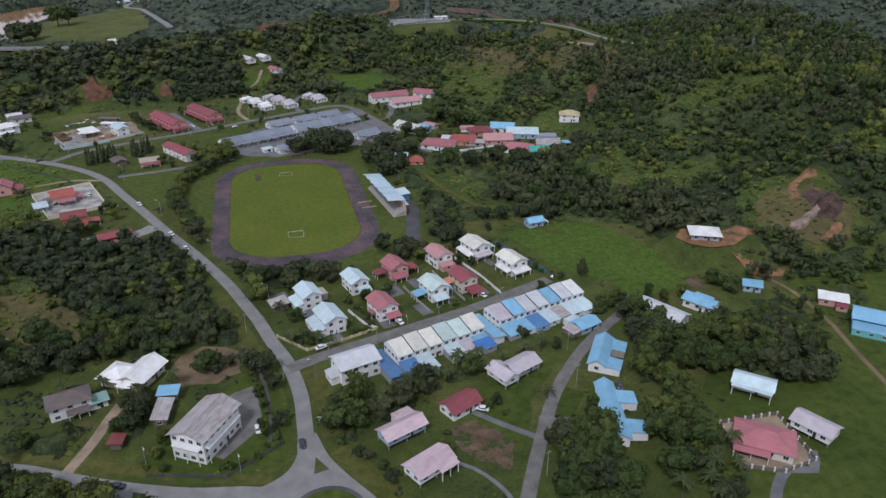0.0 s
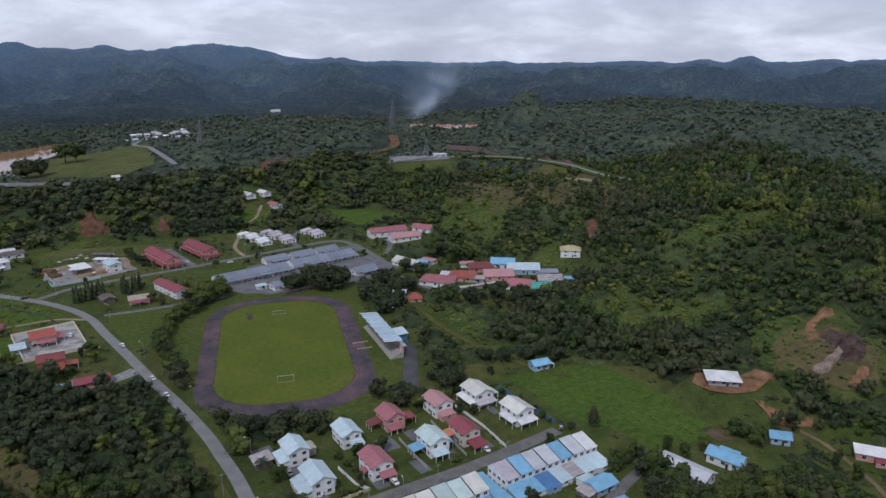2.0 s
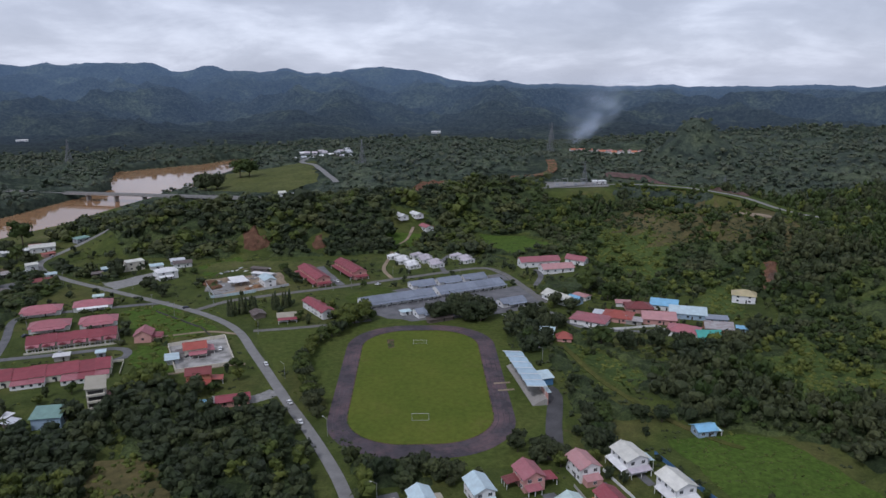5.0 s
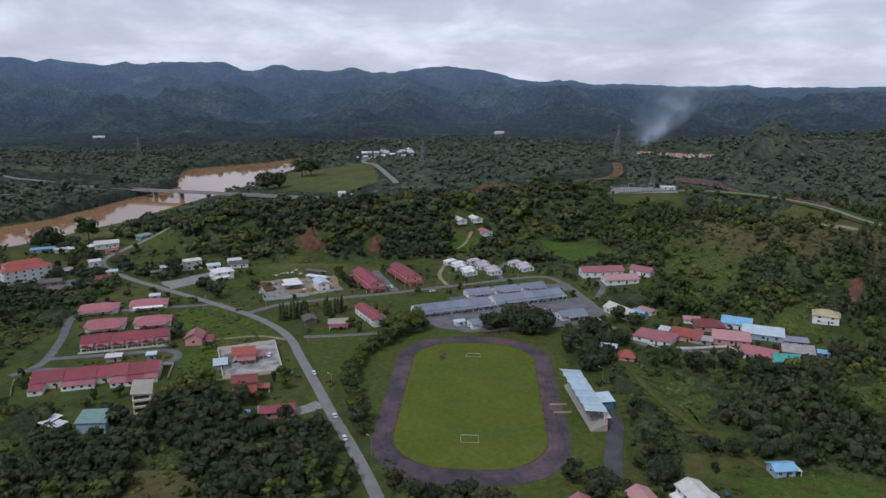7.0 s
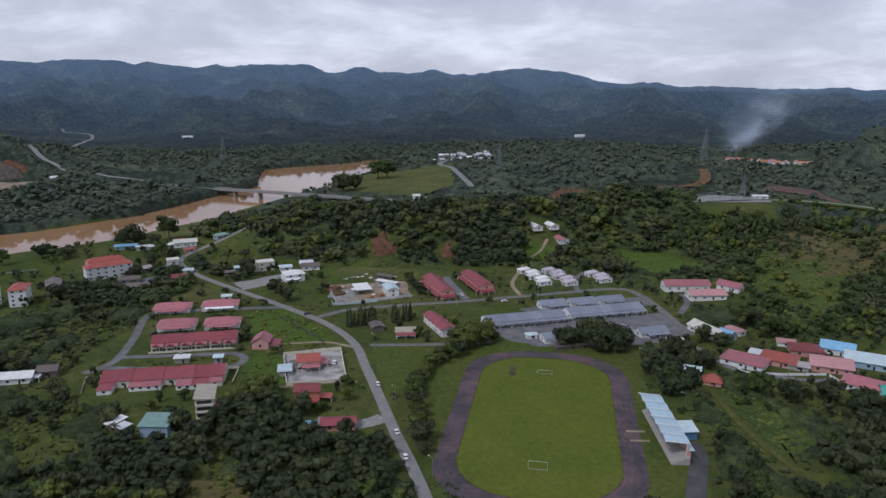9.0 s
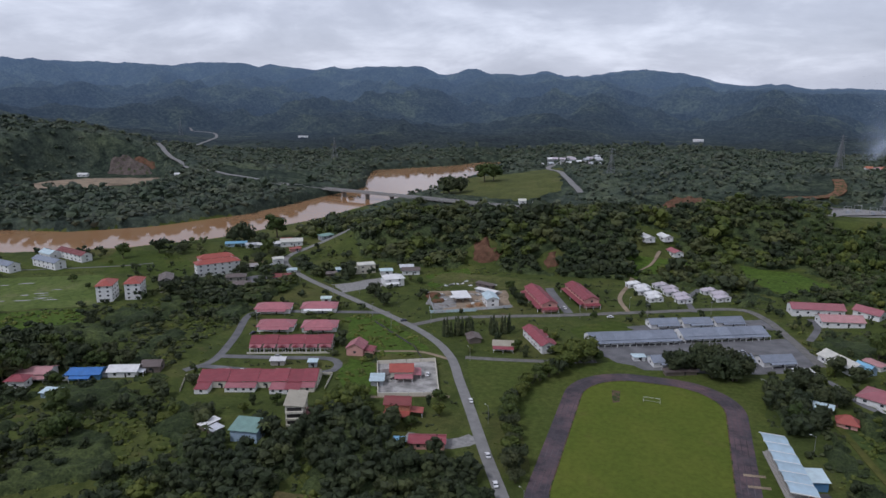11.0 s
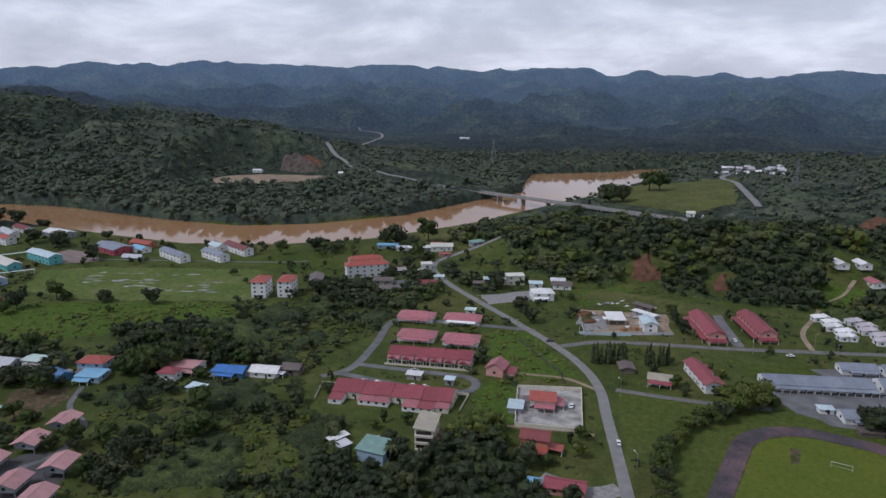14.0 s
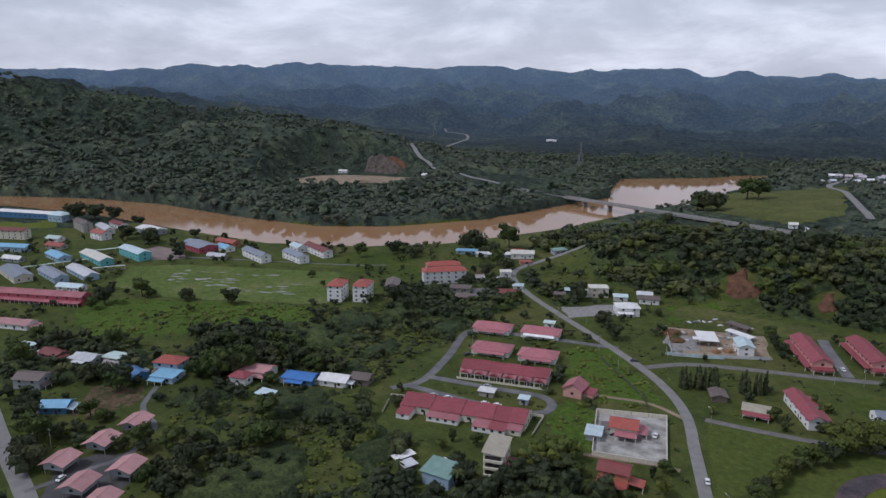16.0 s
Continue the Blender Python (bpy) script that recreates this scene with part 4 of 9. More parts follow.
ribbon("path", [(-96, 22), (-76, 22), (-68, 30)], 8, CONC, 0.09, "concrete forecourt by the road", "path")
ribbon("path", [(-64, 224), (-56, 206)], 6, TARMAC, 0.12, "concrete lane between red blocks", "path")
ribbon("path", [(-64, 224), (-72, 242), (-78, 258)], 6, TARMAC, 0.12, "concrete lane end between red blocks", "path")
ribbon("path", [(-20, 220), (-28, 250), (-24, 290), (-22, 320), (-12, 340), (-6, 362)], 3, SOILPALE, 0.15, "pale track climbing to hillside houses", "path")
ribbon("path", [(20, 234), (16, 262), (24, 290)], 4, TARMAC, 0.12, "lane between white quarters", "path")
ribbon("path", [(82, 200), (90, 225), (88, 240)], 4, TARMAC, 0.12, "lane to a school", "path")
ribbon("path", [(-40, 162), (0, 180), (40, 170), (70, 158)], 6, ASPHALT, 0.1, "concrete service lane between quarters", "path")
ribbon("path", [(60, 165), (82, 140), (96, 112), (130, 104), (140, 108)], 3.5, TARMAC, 0.12, "lane along red-roofed houses", "path")
ribbon("path", [(-560, 128), (-520, 150), (-420, 205), (-395, 225)], 2.2, TARMAC, 0.14, "concrete footpath along a field", "path")
patch("yard", [(-595, 122), (-598, 142), (-565, 148), (-540, 132), (-556, 112)], PLAZA, 0.1, "paved school yard", "yard", 1.0)
for lk, lp in enumerate(([(-483, 17), (-471, 40), (-411, 82), (-358, 113), (-331, 89), (-361, 60), (-376, 28), (-408, -8), (-443, -2)], [(-186, 153), (-166, 165), (-118, 120), (-122, 110), (-141, 102), (-165, 111)], [(-154, 75), (-154, 93), (-142, 92), (-124, 55), (-136, 46)], [(-174, 262), (-148, 290), (-134, 268), (-156, 230)], [(-34, 345), (12, 357), (30, 356), (26, 318), (-24, 303)], [(55, 360), (96, 354), (113, 312), (80, 290), (58, 322)])):
    patch("tall_grass", lp, CROP, 0.3 if lp[0][1] > 300 else 0.05, "lush green field of tall grass", "field", 3.0, False, 5.0, 30 + lk)
# low bright growth on the eastern slopes, and dark stands of taller trees there
MEADOW_HILL = [(175, 387), (229, 438), (259, 427), (288, 418), (309, 365), (325, 310), (315, 280), (272, 214), (254, 244), (225, 264), (188, 269), (173, 310)]
patch("lawn", MEADOW_HILL, DRYMEADOW, 0.3, "dry yellowish rough meadow on a hillside", "meadow", 12.0, False, 5.0, 52)
OLIVE_GLADE = [(-125, -30), (-105, -28), (-90, -50), (-80, -75), (-100, -75), (-118, -60)]
patch("undergrowth", OLIVE_GLADE, DRYMEADOW, 0.2, "olive and rusty ferns in a glade", "undergrowth", 1.5, False, 6.0, 57)
VINES = [
    [(218, 100), (209, 46), (250, 24), (235, 6), (183, 0), (165, 24)], [(296, 0), (330, -8), (330, -50), (284, -40)], [(231, -18), (250, -30), (224, -70), (205, -60)],
    [(160, 335), (206, 285), (174, 200), (135, 238)], [(262, 120), (320, 130), (345, 80), (300, 70)], [(78, 88), (98, 76), (112, 38), (96, 20), (88, 44)], [(173, 59), (200, 67), (175, 20), (166, 36)], [(170, 130), (200, 190), (220, 180), (195, 120)],
]
STANDS = [
    [(279, 275), (310, 180), (253, 118), (228, 165), (255, 215)], [(106, 63), (166, 57), (219, 26), (190, -36), (139, -6), (88, -6)], [(165, -50), (205, -75), (212, -100), (170, -100)],
    [(60, 400), (130, 400), (200, 430), (170, 360), (100, 330), (50, 340)], [(207, 440), (262, 440), (262, 424), (207, 402)],
]
for vk, vp in enumerate(VINES):
    patch("undergrowth", vp, VINEGROUND, 0.25, "low bright green creepers and ferns on a slope", "undergrowth", 5.0, False, 5.0, 90 + vk)
# the highway with its bridge, the hill road, cuts and the substation
ribbon("road", HWY_W[:-3] + [(-735, 690)], 7, ROADMAIN, 0.4, "pale highway winding into the hills", "road", clear=3)
ribbon("road", [(-735, 690)] + HWY_W[-3:], 7, ROADMAIN, 0.4, "pale highway among trees before a bridge", "road", clear=-3.4)
ribbon("verge", [p[:2] for p in HILL_ROAD[2:]], 22, LAWN2, 0.35, "rough grass shoulders of a hill road", "verge", clear=0)
ribbon("road", [(-150, 548), (-90, 540), (0, 520)] + [p[:2] for p in HILL_ROAD], 5, ROADMAIN, 0.5, "pale hill road on a cut terrace", "road", clear=3)
ribbon("road", [(-185, 985), (-195, 900), (-169, 837), (-134, 720), (-110, 650)], 8, ROADMAIN, 0.4, "pale lane past a meadow", "road", clear=4)
patch("yard", [(-872, 515), (-826, 482), (-765, 536), (-700, 588), (-738, 640), (-800, 622), (-856, 580)], SOILPALE, 0.6, "levelled pale earth platform beyond the river", "soil", 8.0)
patch("yard", [(134, 450), (203, 462), (206, 490), (140, 500)], CONC, 0.5, "pale gravel substation platform", "yard", 2.0)
patch("yard", [(276, 322), (292, 340), (306, 330), (304, 306), (288, 300)], SOILPALE, 0.6, "pale levelled pad beside a hill road", "soil", 2.0)
ribbon("soil", [(24, 596), (50, 612), (84, 622), (120, 640), (160, 664), (185, 700), (192, 760)], 13, SOIL, 0.7, "winding red earth scar of a new road", "soil", clear=4)
ribbon("soil", [(60, 596), (110, 618), (170, 640), (230, 660)], 7, SOILPALE, 0.6, "pale earth bench under a road cut", "soil", clear=4)
patch("soil", [(226, 568), (268, 562), (304, 542), (312, 560), (280, 584), (232, 590)], ROCKM, 0.9, "reddish rock cutting behind a substation", "soil", 4.0, True, 4.0, 21)


def scar(poly, label, rough=2.0, step=1.3, seed=1, mat=None, lift=0.4):
    """A raw landslip: torn soil and rock ledges over the slope within a polygon."""
    p = np.array(poly, float)
    lo, hi = p.min(0) - 4, p.max(0) + 4
    x, y = np.meshgrid(np.arange(lo[0], hi[0], step), np.arange(lo[1], hi[1], step), indexing="ij")
    xr = x + 3.0 * fbm(x, y, 9, 3, seed)
    yr = y + 3.0 * fbm(x, y, 9, 3, seed + 3)
    ins = inside(p, xr, yr)
    edge = smooth01(line_dist(p, xr, yr, True), 0, 4)
    z = height(x, y) + np.where(ins, lift + rough * edge * (0.5 + fbm(x, y, 14, 2, seed + 5, True) + 0.5 * fbm(x, y, 4, 2, seed + 7)), -1.5)
    n0, n1 = x.shape
    idx = np.arange(n0 * n1).reshape(n0, n1)
    q = np.stack([idx[:-1, :-1], idx[1:, :-1], idx[1:, 1:], idx[:-1, 1:]], -1).reshape(-1, 4)
    q = q[ins.ravel()[q].any(axis=1)]
    used = np.unique(q)
    back = np.zeros(n0 * n1, int)
    back[used] = np.arange(len(used))
    v = np.stack([x.ravel(), y.ravel(), z.ravel()], -1)[used]
    CLEAR.append((p, 0.5, True))
    tagged(new("soil", mesh_from("soil", v, back[q], mat or SCAR)), label, "soil", kind="structure")


scar([(235, -51), (243, -41), (250, -37), (259, -34), (262, -38), (256, -42), (250, -42), (244, -46), (239, -53)], "raw orange clay rim of a landslip", 1.4, 0.9, 5, CLAY)
scar([(240, -52), (250, -54), (252, -64), (247, -74), (240, -76), (236, -70), (239, -60)], "dark broken rock face of a landslip", 3.6, 1.0, 6, DARKROCK)
scar([(221, -72), (226, -68), (236, -65), (248, -61), (247, -64), (236, -69), (227, -74)], "pale smooth rock slab in a landslip", 2.0, 0.8, 7, SLAB, 2.0)
scar([(230, -84), (235, -79), (241, -76), (244, -80), (239, -84), (232, -87)], "orange clay toe of a landslip", 1.8, 0.9, 9, CLAY)
scar([(199, -63), (204, -60), (208, -65), (204, -70), (199, -68)], "heap of dug orange clay beside a house", 1.8, 0.8, 10, CLAY)
patch("undergrowth", [(213, -60), (222, -44), (236, -40), (250, -50), (252, -74), (240, -90), (226, -84), (216, -76)], DRYMEADOW, 0.36, "rusty ferns and dry shrubs round a landslip", "undergrowth", 3.0, False, 5.0, 58)
scar([(-850, 656), (-854, 678), (-834, 692), (-800, 690), (-776, 674), (-800, 660)], "stepped grey rock cutting above a levelled platform", 4.0, 2.5, 23, GREYROCK)
scar([(-826, 690), (-820, 700), (-792, 697), (-778, 684), (-800, 688)], "red earth rim above a rock cutting", 3.0, 2.5, 24, SCARDARK)
scar([(-12, 600), (-4, 556), (12, 540), (34, 556), (50, 604), (30, 632), (0, 632)], "dark red earth cutting on a hillside", 3.0, 2.5, 26, SCARDARK)
scar([(-152, 317), (-143, 327), (-136, 316), (-127, 317), (-125, 307), (-133, 303), (-138, 299), (-147, 302)], "red landslip scar under trees", 2.6, 1.4, 8, SCARDARK)
scar([(-92, 324), (-85, 328), (-81, 314), (-87, 306), (-91, 310)], "small orange landslip scar", 1.8, 1.3, 11, SCARDARK)
scar([(230, 168), (236, 162), (247, 184), (257, 206), (250, 210), (240, 190)], "narrow orange landslip on a slope", 1.5, 1.3, 14)
scar([(298, 440), (328, 398), (338, 362), (352, 372), (352, 410), (318, 458)], "dark red earth cutting above a hill road", 4.5, 2.0, 17, ROCKM)

# ---- buildings ----
FOOT = []  # footprints: x, y, turn, half length, half width


def gz(x, y):
    return float(height(np.array([x]), np.array([y]))[0])


def prism(bm, quad, t):
    """A slab: four corners and its thickness downwards."""
    top = [bm.verts.new(p) for p in quad]
    low = [bm.verts.new((p[0], p[1], p[2] - t)) for p in quad]
    bm.faces.new(top)
    bm.faces.new(low[::-1])
    for i in range(4):
        j = (i + 1) % 4
        bm.faces.new((top[i], low[i], low[j], top[j]))


WIN_CACHE = {}


def window_meshes(w, h, mat):
    key = (round(w, 2), round(h, 2), mat.name)
    if key not in WIN_CACHE:
        fr = bmesh.new()
        b = 0.09
        for x0, x1, z0, z1 in ((-w / 2 - b, w / 2 + b, h, h + b), (-w / 2 - b, w / 2 + b, -b, 0), (-w / 2 - b, -w / 2, 0, h), (w / 2, w / 2 + b, 0, h), (-0.03, 0.03, 0, h)):
            add_box(fr, x0, x1, -0.07, 0.03, z0, z1)
        bmesh.ops.recalc_face_normals(fr, faces=fr.faces)
        me = bpy.data.meshes.new("window")
        fr.to_mesh(me)
        fr.free()
        me.materials.append(mat)
        pane = box(-w / 2, w / 2, -0.025, 0.02, 0, h)
        mp = bpy.data.meshes.new("pane")
        pane.to_mesh(mp)
        pane.free()
        mp.materials.append(GLASS)
        WIN_CACHE[key] = (me, mp)
    return WIN_CACHE[key]


def window(parent, x, y, z, rz, w=1.5, h=1.2, mat=None, deep=True):
    me, mp = window_meshes(w, h, mat or FRAMEW)
    m = pose(x, y, z, 0, 0, rz)
    if deep:
        o = new("window", me)
        o.parent, o.matrix_basis = parent, m
        p = new("pane", mp)
        p.parent = o
    else:
        o = new("window", mp)
        o.parent, o.matrix_basis = parent, m @ pose(0, -0.03, 0)
    return o


def side_row(parent, side, L, W, z, n, w=1.5, h=1.2, deep=True, lo=0.0, hi=1.0):
    """A row of n windows on one side of a box L by W."""
    for i in range(n):
        u = lo + (hi - lo) * (i + 0.5) / n - 0.5
        x, y, rz = {"S": (u * L, -W / 2, 0), "N": (-u * L, W / 2, 180), "E": (L / 2, u * W, 90), "W": (-L / 2, -u * W, -90)}[side]
        window(parent, x, y, z, rz, w, h, None, deep)


def gable_roof(parent, L, W, h, rise, over, mat, ro=0.0, thick=0.14, x0=None, x1=None, y0=None, y1=None, lower=0.0, ridge_mat=None, end=None):
    x0, x1 = (-L / 2 if x0 is None else x0), (L / 2 if x1 is None else x1)
    y0, y1 = (-W / 2 if y0 is None else y0), (W / 2 if y1 is None else y1)
    ym = (y0 + y1) / 2 + ro * (y1 - y0)
    e = over if end is None else end
    za, zb = rise / (ym - y0), rise / (y1 - ym)
    for a, s in ((y0 - over, za), (y1 + over, zb)):
        bm = bmesh.new()
        ze = h - over * s
        prism(bm, [(x0 - e, a, ze + thick), (x1 + e, a, ze + thick), (x1 + e, ym, h + rise + thick), (x0 - e, ym, h + rise + thick)], thick)
        part("roof_slope", bm, mat, parent)
    bm = bmesh.new()
    prism(bm, [(x0 - e, ym - 0.22, h + rise + thick + 0.02), (x1 + e, ym - 0.22, h + rise + thick + 0.02), (x1 + e, ym, h + rise + thick + 0.09), (x0 - e, ym, h + rise + thick + 0.09)], 0.04)
    prism(bm, [(x0 - e, ym, h + rise + thick + 0.09), (x1 + e, ym, h + rise + thick + 0.09), (x1 + e, ym + 0.22, h + rise + thick + 0.02), (x0 - e, ym + 0.22, h + rise + thick + 0.02)], 0.04)
    part("ridge_cap", bm, ridge_mat or mat, parent)
    return ym


def hip_roof(parent, L, W, h, rise, over, mat, thick=0.15):
    a, b = L / 2 + over, W / 2 + over
    r = max(0.01, a - b)
    ze = h - over * rise / (W / 2)
    cor = [(-a, -b, ze), (a, -b, ze), (a, b, ze), (-a, b, ze)]
    top = [(-r, 0, h + rise), (r, 0, h + rise)]
    bm = bmesh.new()
    lo = [bm.verts.new(p) for p in cor]
    hi = [bm.verts.new((p[0], p[1], p[2] + thick)) for p in cor]
    t0, t1 = bm.verts.new((top[0][0], 0, h + rise + thick)), bm.verts.new((top[1][0], 0, h + rise + thick))
    bm.faces.new((hi[0], hi[1], t1, t0))
    bm.faces.new((hi[1], hi[2], t1))
    bm.faces.new((hi[2], hi[3], t0, t1))
    bm.faces.new((hi[3], hi[0], t0))
    bm.faces.new(lo[::-1])
    for i in range(4):
        j = (i + 1) % 4
        bm.faces.new((lo[i], lo[j], hi[j], hi[i]))
    part("roof", bm, mat, parent)
    bm = bmesh.new()
    for p, q in ((cor[0], top[0]), (cor[3], top[0]), (cor[1], top[1]), (cor[2], top[1]), (top[0], top[1])):
        add_tube(bm, (p[0], p[1], p[2] + thick), (q[0] + 0.001, q[1], q[2] + thick), 0.11, 0.11, 5)
    part("ridge_cap", bm, mat, parent)


def lean_to(parent, side, L, W, depth, top, drop, mat, lo=0.0, hi=1.0, wall=None, posts=3, name="porch_roof", deep=True):
    """A lower roof against one side, on walls or on posts."""
    span = L if side in "SN" else W
    half = (W if side in "SN" else L) / 2
    u0, u1 = (lo - 0.5) * span, (hi - 0.5) * span
    rot = {"S": 0, "E": 90, "N": 180, "W": -90}[side]
    m = Matrix.Rotation(radians(rot), 4, "Z")

    def tr(u, v, z):
        return m @ Vector((u, -half - v, z))

    bm = bmesh.new()
    prism(bm, [tr(u0 - 0.2, depth + 0.3, top - drop), tr(u1 + 0.2, depth + 0.3, top - drop), tr(u1 + 0.2, 0.0, top), tr(u0 - 0.2, 0.0, top)], 0.1)
    part(name, bm, mat, parent)
    if wall:
        bm = bmesh.new()
        z1 = top - drop - 0.12
        prism(bm, [tr(u0, depth, z1), tr(u1, depth, z1), tr(u1, 0.02, z1), tr(u0, 0.02, z1)], z1)
        part("annex_wall", bm, wall, parent)
        n = max(1, int((u1 - u0) / 3.5))
        for i in range(n):
            u = u0 + (u1 - u0) * (i + 0.5) / n
            p = tr(u, depth, 1.0)
            window(parent, p.x, p.y, 1.0, rot, 1.3, 1.1, None, deep)
    else:
        for i in range(posts):
            u = u0 + 0.2 + (u1 - u0 - 0.4) * i / max(1, posts - 1)
            bm = bmesh.new()
            z1 = top - drop - 0.08
            prism(bm, [tr(u - 0.11, depth + 0.08, z1), tr(u + 0.11, depth + 0.08, z1), tr(u + 0.11, depth - 0.14, z1), tr(u - 0.11, depth - 0.14, z1)], z1)
            part("post", bm, FRAMEW, parent)


VIL, BUN = "two-storey houses along the street", "raised bungalows on the lane"


def house(name, label, x, y, rz, L, W, h, roof, wall, kind="gable", rise=1.8, ro=0.0, over=0.7, storeys=1, deep=True, lift=0.0, group="", ann=(), wins="SNEW", pitch_w=3.4, category="house", ends=None, z=None, dens=1.0):
    """A house: body, roof, windows, door, lower roofs."""
    g = gz(x, y) if z is None else z
    deep = deep and math.hypot(x - 30, y + 180) < 190
    t = thing(name, x, y, g, rz, label, category, group)
    rm, wm = R[roof], WALL[wall]
    if group in (VIL, BUN):
        L, W, h = L * 0.93, W * 0.93, h * 0.94
    FOOT.append((x, y, rz, L / 2 + 1.2, W / 2 + 1.2))
    bm = bmesh.new()
    add_box(bm, -L / 2, L / 2, -W / 2, W / 2, lift - (0.6 if lift == 0 else 0), h - 0.02)
    if kind == "gable":
        ym = ro * W
        for s in (-1, 1):
            xa, xb = s * L / 2, s * (L / 2 - 0.15)
            v = [bm.verts.new(p) for p in ((xa, -W / 2, h - 0.02), (xa, W / 2, h - 0.02), (xa, ym, h + rise - 0.02), (xb, -W / 2, h - 0.02), (xb, W / 2, h - 0.02), (xb, ym, h + rise - 0.02))]
            for f in ((0, 1, 2), (5, 4, 3), (0, 3, 4, 1), (1, 4, 5, 2), (2, 5, 3, 0)):
                bm.faces.new([v[i] for i in f])
    part("wall", bm, wm, t)
    if kind == "gable":
        gable_roof(t, L, W, h, rise, over, rm, ro, end=ends)
    elif kind == "hip":
        hip_roof(t, L, W, h, rise, over, rm)
    elif kind == "mono":
        bm = bmesh.new()
        prism(bm, [(-L / 2 - over, -W / 2 - over, h + 0.1), (L / 2 + over, -W / 2 - over, h + 0.1), (L / 2 + over, W / 2 + over, h + rise + 0.1), (-L / 2 - over, W / 2 + over, h + rise + 0.1)], 0.14)
        part("roof", bm, rm, t)
    else:
        bm = bmesh.new()
        add_box(bm, -L / 2 - over, L / 2 + over, -W / 2 - over, W / 2 + over, h, h + 0.25)
        part("roof", bm, rm, t)
    hs = (h - lift) / storeys
    pitch_w *= 1.0 if deep else 1.7
    for s in range(storeys):
        zz = lift + s * hs + 0.34 * hs
        for side in wins:
            n = max(1, int(dens * (L if side in "SN" else W) / pitch_w))
            side_row(t, side, L, W, zz, n, 1.4, min(1.25, hs * 0.42), deep)
        if s and deep:
            b = bmesh.new()
            add_box(b, -L / 2 - 0.06, L / 2 + 0.06, -W / 2 - 0.06, W / 2 + 0.06, lift + s * hs - 0.12, lift + s * hs + 0.05)
            part("floor_band", b, wm, t)
    d = box(-0.45, 0.45, -0.07, 0.03, 0, 2.05)
    do = part("door", d, DARKIN, t, "dark wooden door")
    do.matrix_basis = pose(L * 0.12, -W / 2, lift + 0.02)
    if lift:
        n = max(2, int(L / 3.5))
        for i in range(n):
            for yy in (-W / 2 + 0.25, W / 2 - 0.25):
                xx = -L / 2 + 0.25 + (L - 0.5) * i / (n - 1)
                part("stilt", box(xx - 0.15, xx + 0.15, yy - 0.15, yy + 0.15, -0.5, lift), CONC, t)
    for a in ann:
        lean_to(t, a[0], L, W, *a[1:4], R[a[4]], *a[5:7], **({"wall": WALL[a[7]]} if len(a) > 7 and a[7] else {}), deep=deep)
    return t


# two-storey houses in gardens along the street
VIL = "two-storey houses along the street"
S2 = dict(storeys=2, group=VIL)
house("house", "pale grey-blue roofed two-storey white house", 0.5, -67, -73, 11, 8, 6, "aqua", "white", ann=[("S", 3.2, 3.3, 0.9, "aqua", 0.1, 1.0, "white"), ("N", 4, 3.4, 0.5, "beige", 0.35, 0.9, "bare")], **S2)
house("house", "large pale aqua roofed two-storey white house", 7, -87.5, -73, 12.5, 8.5, 6.2, "aqua", "white", ann=[("S", 3.6, 3.6, 1.2, "aqua", 0.0, 1.0, "white"), ("N", 2, 3.2, 0.4, "aqua", 0.3, 0.8, "white")], **S2)
house("house", "two-storey white house with pale blue roof and porch", 20.5, -60, -73, 11.5, 8, 6, "aqua", "white", ann=[("E", 3, 3.2, 0.8, "aqua", 0.35, 1.0)], **S2)
house("house", "pink two-storey house with maroon side roofs", 39, -52, -73, 10.5, 8.5, 6, "rose", "pink", rise=2.2, ann=[("S", 5, 3.2, 0.6, "maroon", 0.1, 0.6), ("N", 5.5, 3.4, 0.6, "red", 0.1, 0.7), ("E", 3, 3.2, 0.8, "rose", 0.0, 0.7)], **S2)
house("house", "white two-storey house with rose-red roof and arched porch", 28, -83, -73, 12, 8.5, 6, "rose", "white", ann=[("E", 3, 3.2, 0.9, "rose", 0.3, 1.0), ("S", 1.8, 2.9, 0.4, "rose", 0.4, 0.7)], **S2)
house("house", "white two-storey house with mint roof and blue carport", 51, -74, -73, 11.5, 8.5, 6.3, "mint", "white", ann=[("S", 5, 3.2, 0.5, "sky", 0.2, 0.65), ("E", 3.4, 3.2, 0.7, "aqua", 0.0, 0.75), ("N", 3, 3.0, 0.4, "sky", 0.2, 0.6)], **S2)
house("house", "cream two-storey house with deep red roof", 64.5, -70, -73, 11.5, 8, 6.2, "red", "cream", ann=[("S", 5.5, 3.3, 0.5, "orange", 0.0, 0.45), ("E", 5.5, 3.0, 0.8, "red", 0.15, 1.0)], **S2)
house("house", "white two-storey house with dusty pink roof", 60, -46, -73, 11.5, 8.5, 6.2, "pink", "white", ann=[("E", 3.4, 3.2, 0.7, "pink", 0.1, 0.9, "pink")], **S2)
house("house", "white two-storey house with cream roof and wide porch", 78.5, -41.5, -73, 12, 9.5, 6.6, "cream", "white", ann=[("S", 2.4, 3.3, 0.6, "white", 0.0, 1.0), ("E", 2.6, 3.3, 0.6, "mauve", 0.0, 1.0), ("N", 2.5, 5.0, 0.4, "aqua", 0.0, 0.5)], **S2)
house("house", "white two-storey house with off-white roof and balcony", 89.5, -60.5, -73, 12, 9, 6.6, "cream", "white", ann=[("S", 2.2, 3.3, 0.6, "white", 0.2, 1.0), ("E", 2.8, 3.3, 0.6, "white", 0.0, 1.0)], **S2)
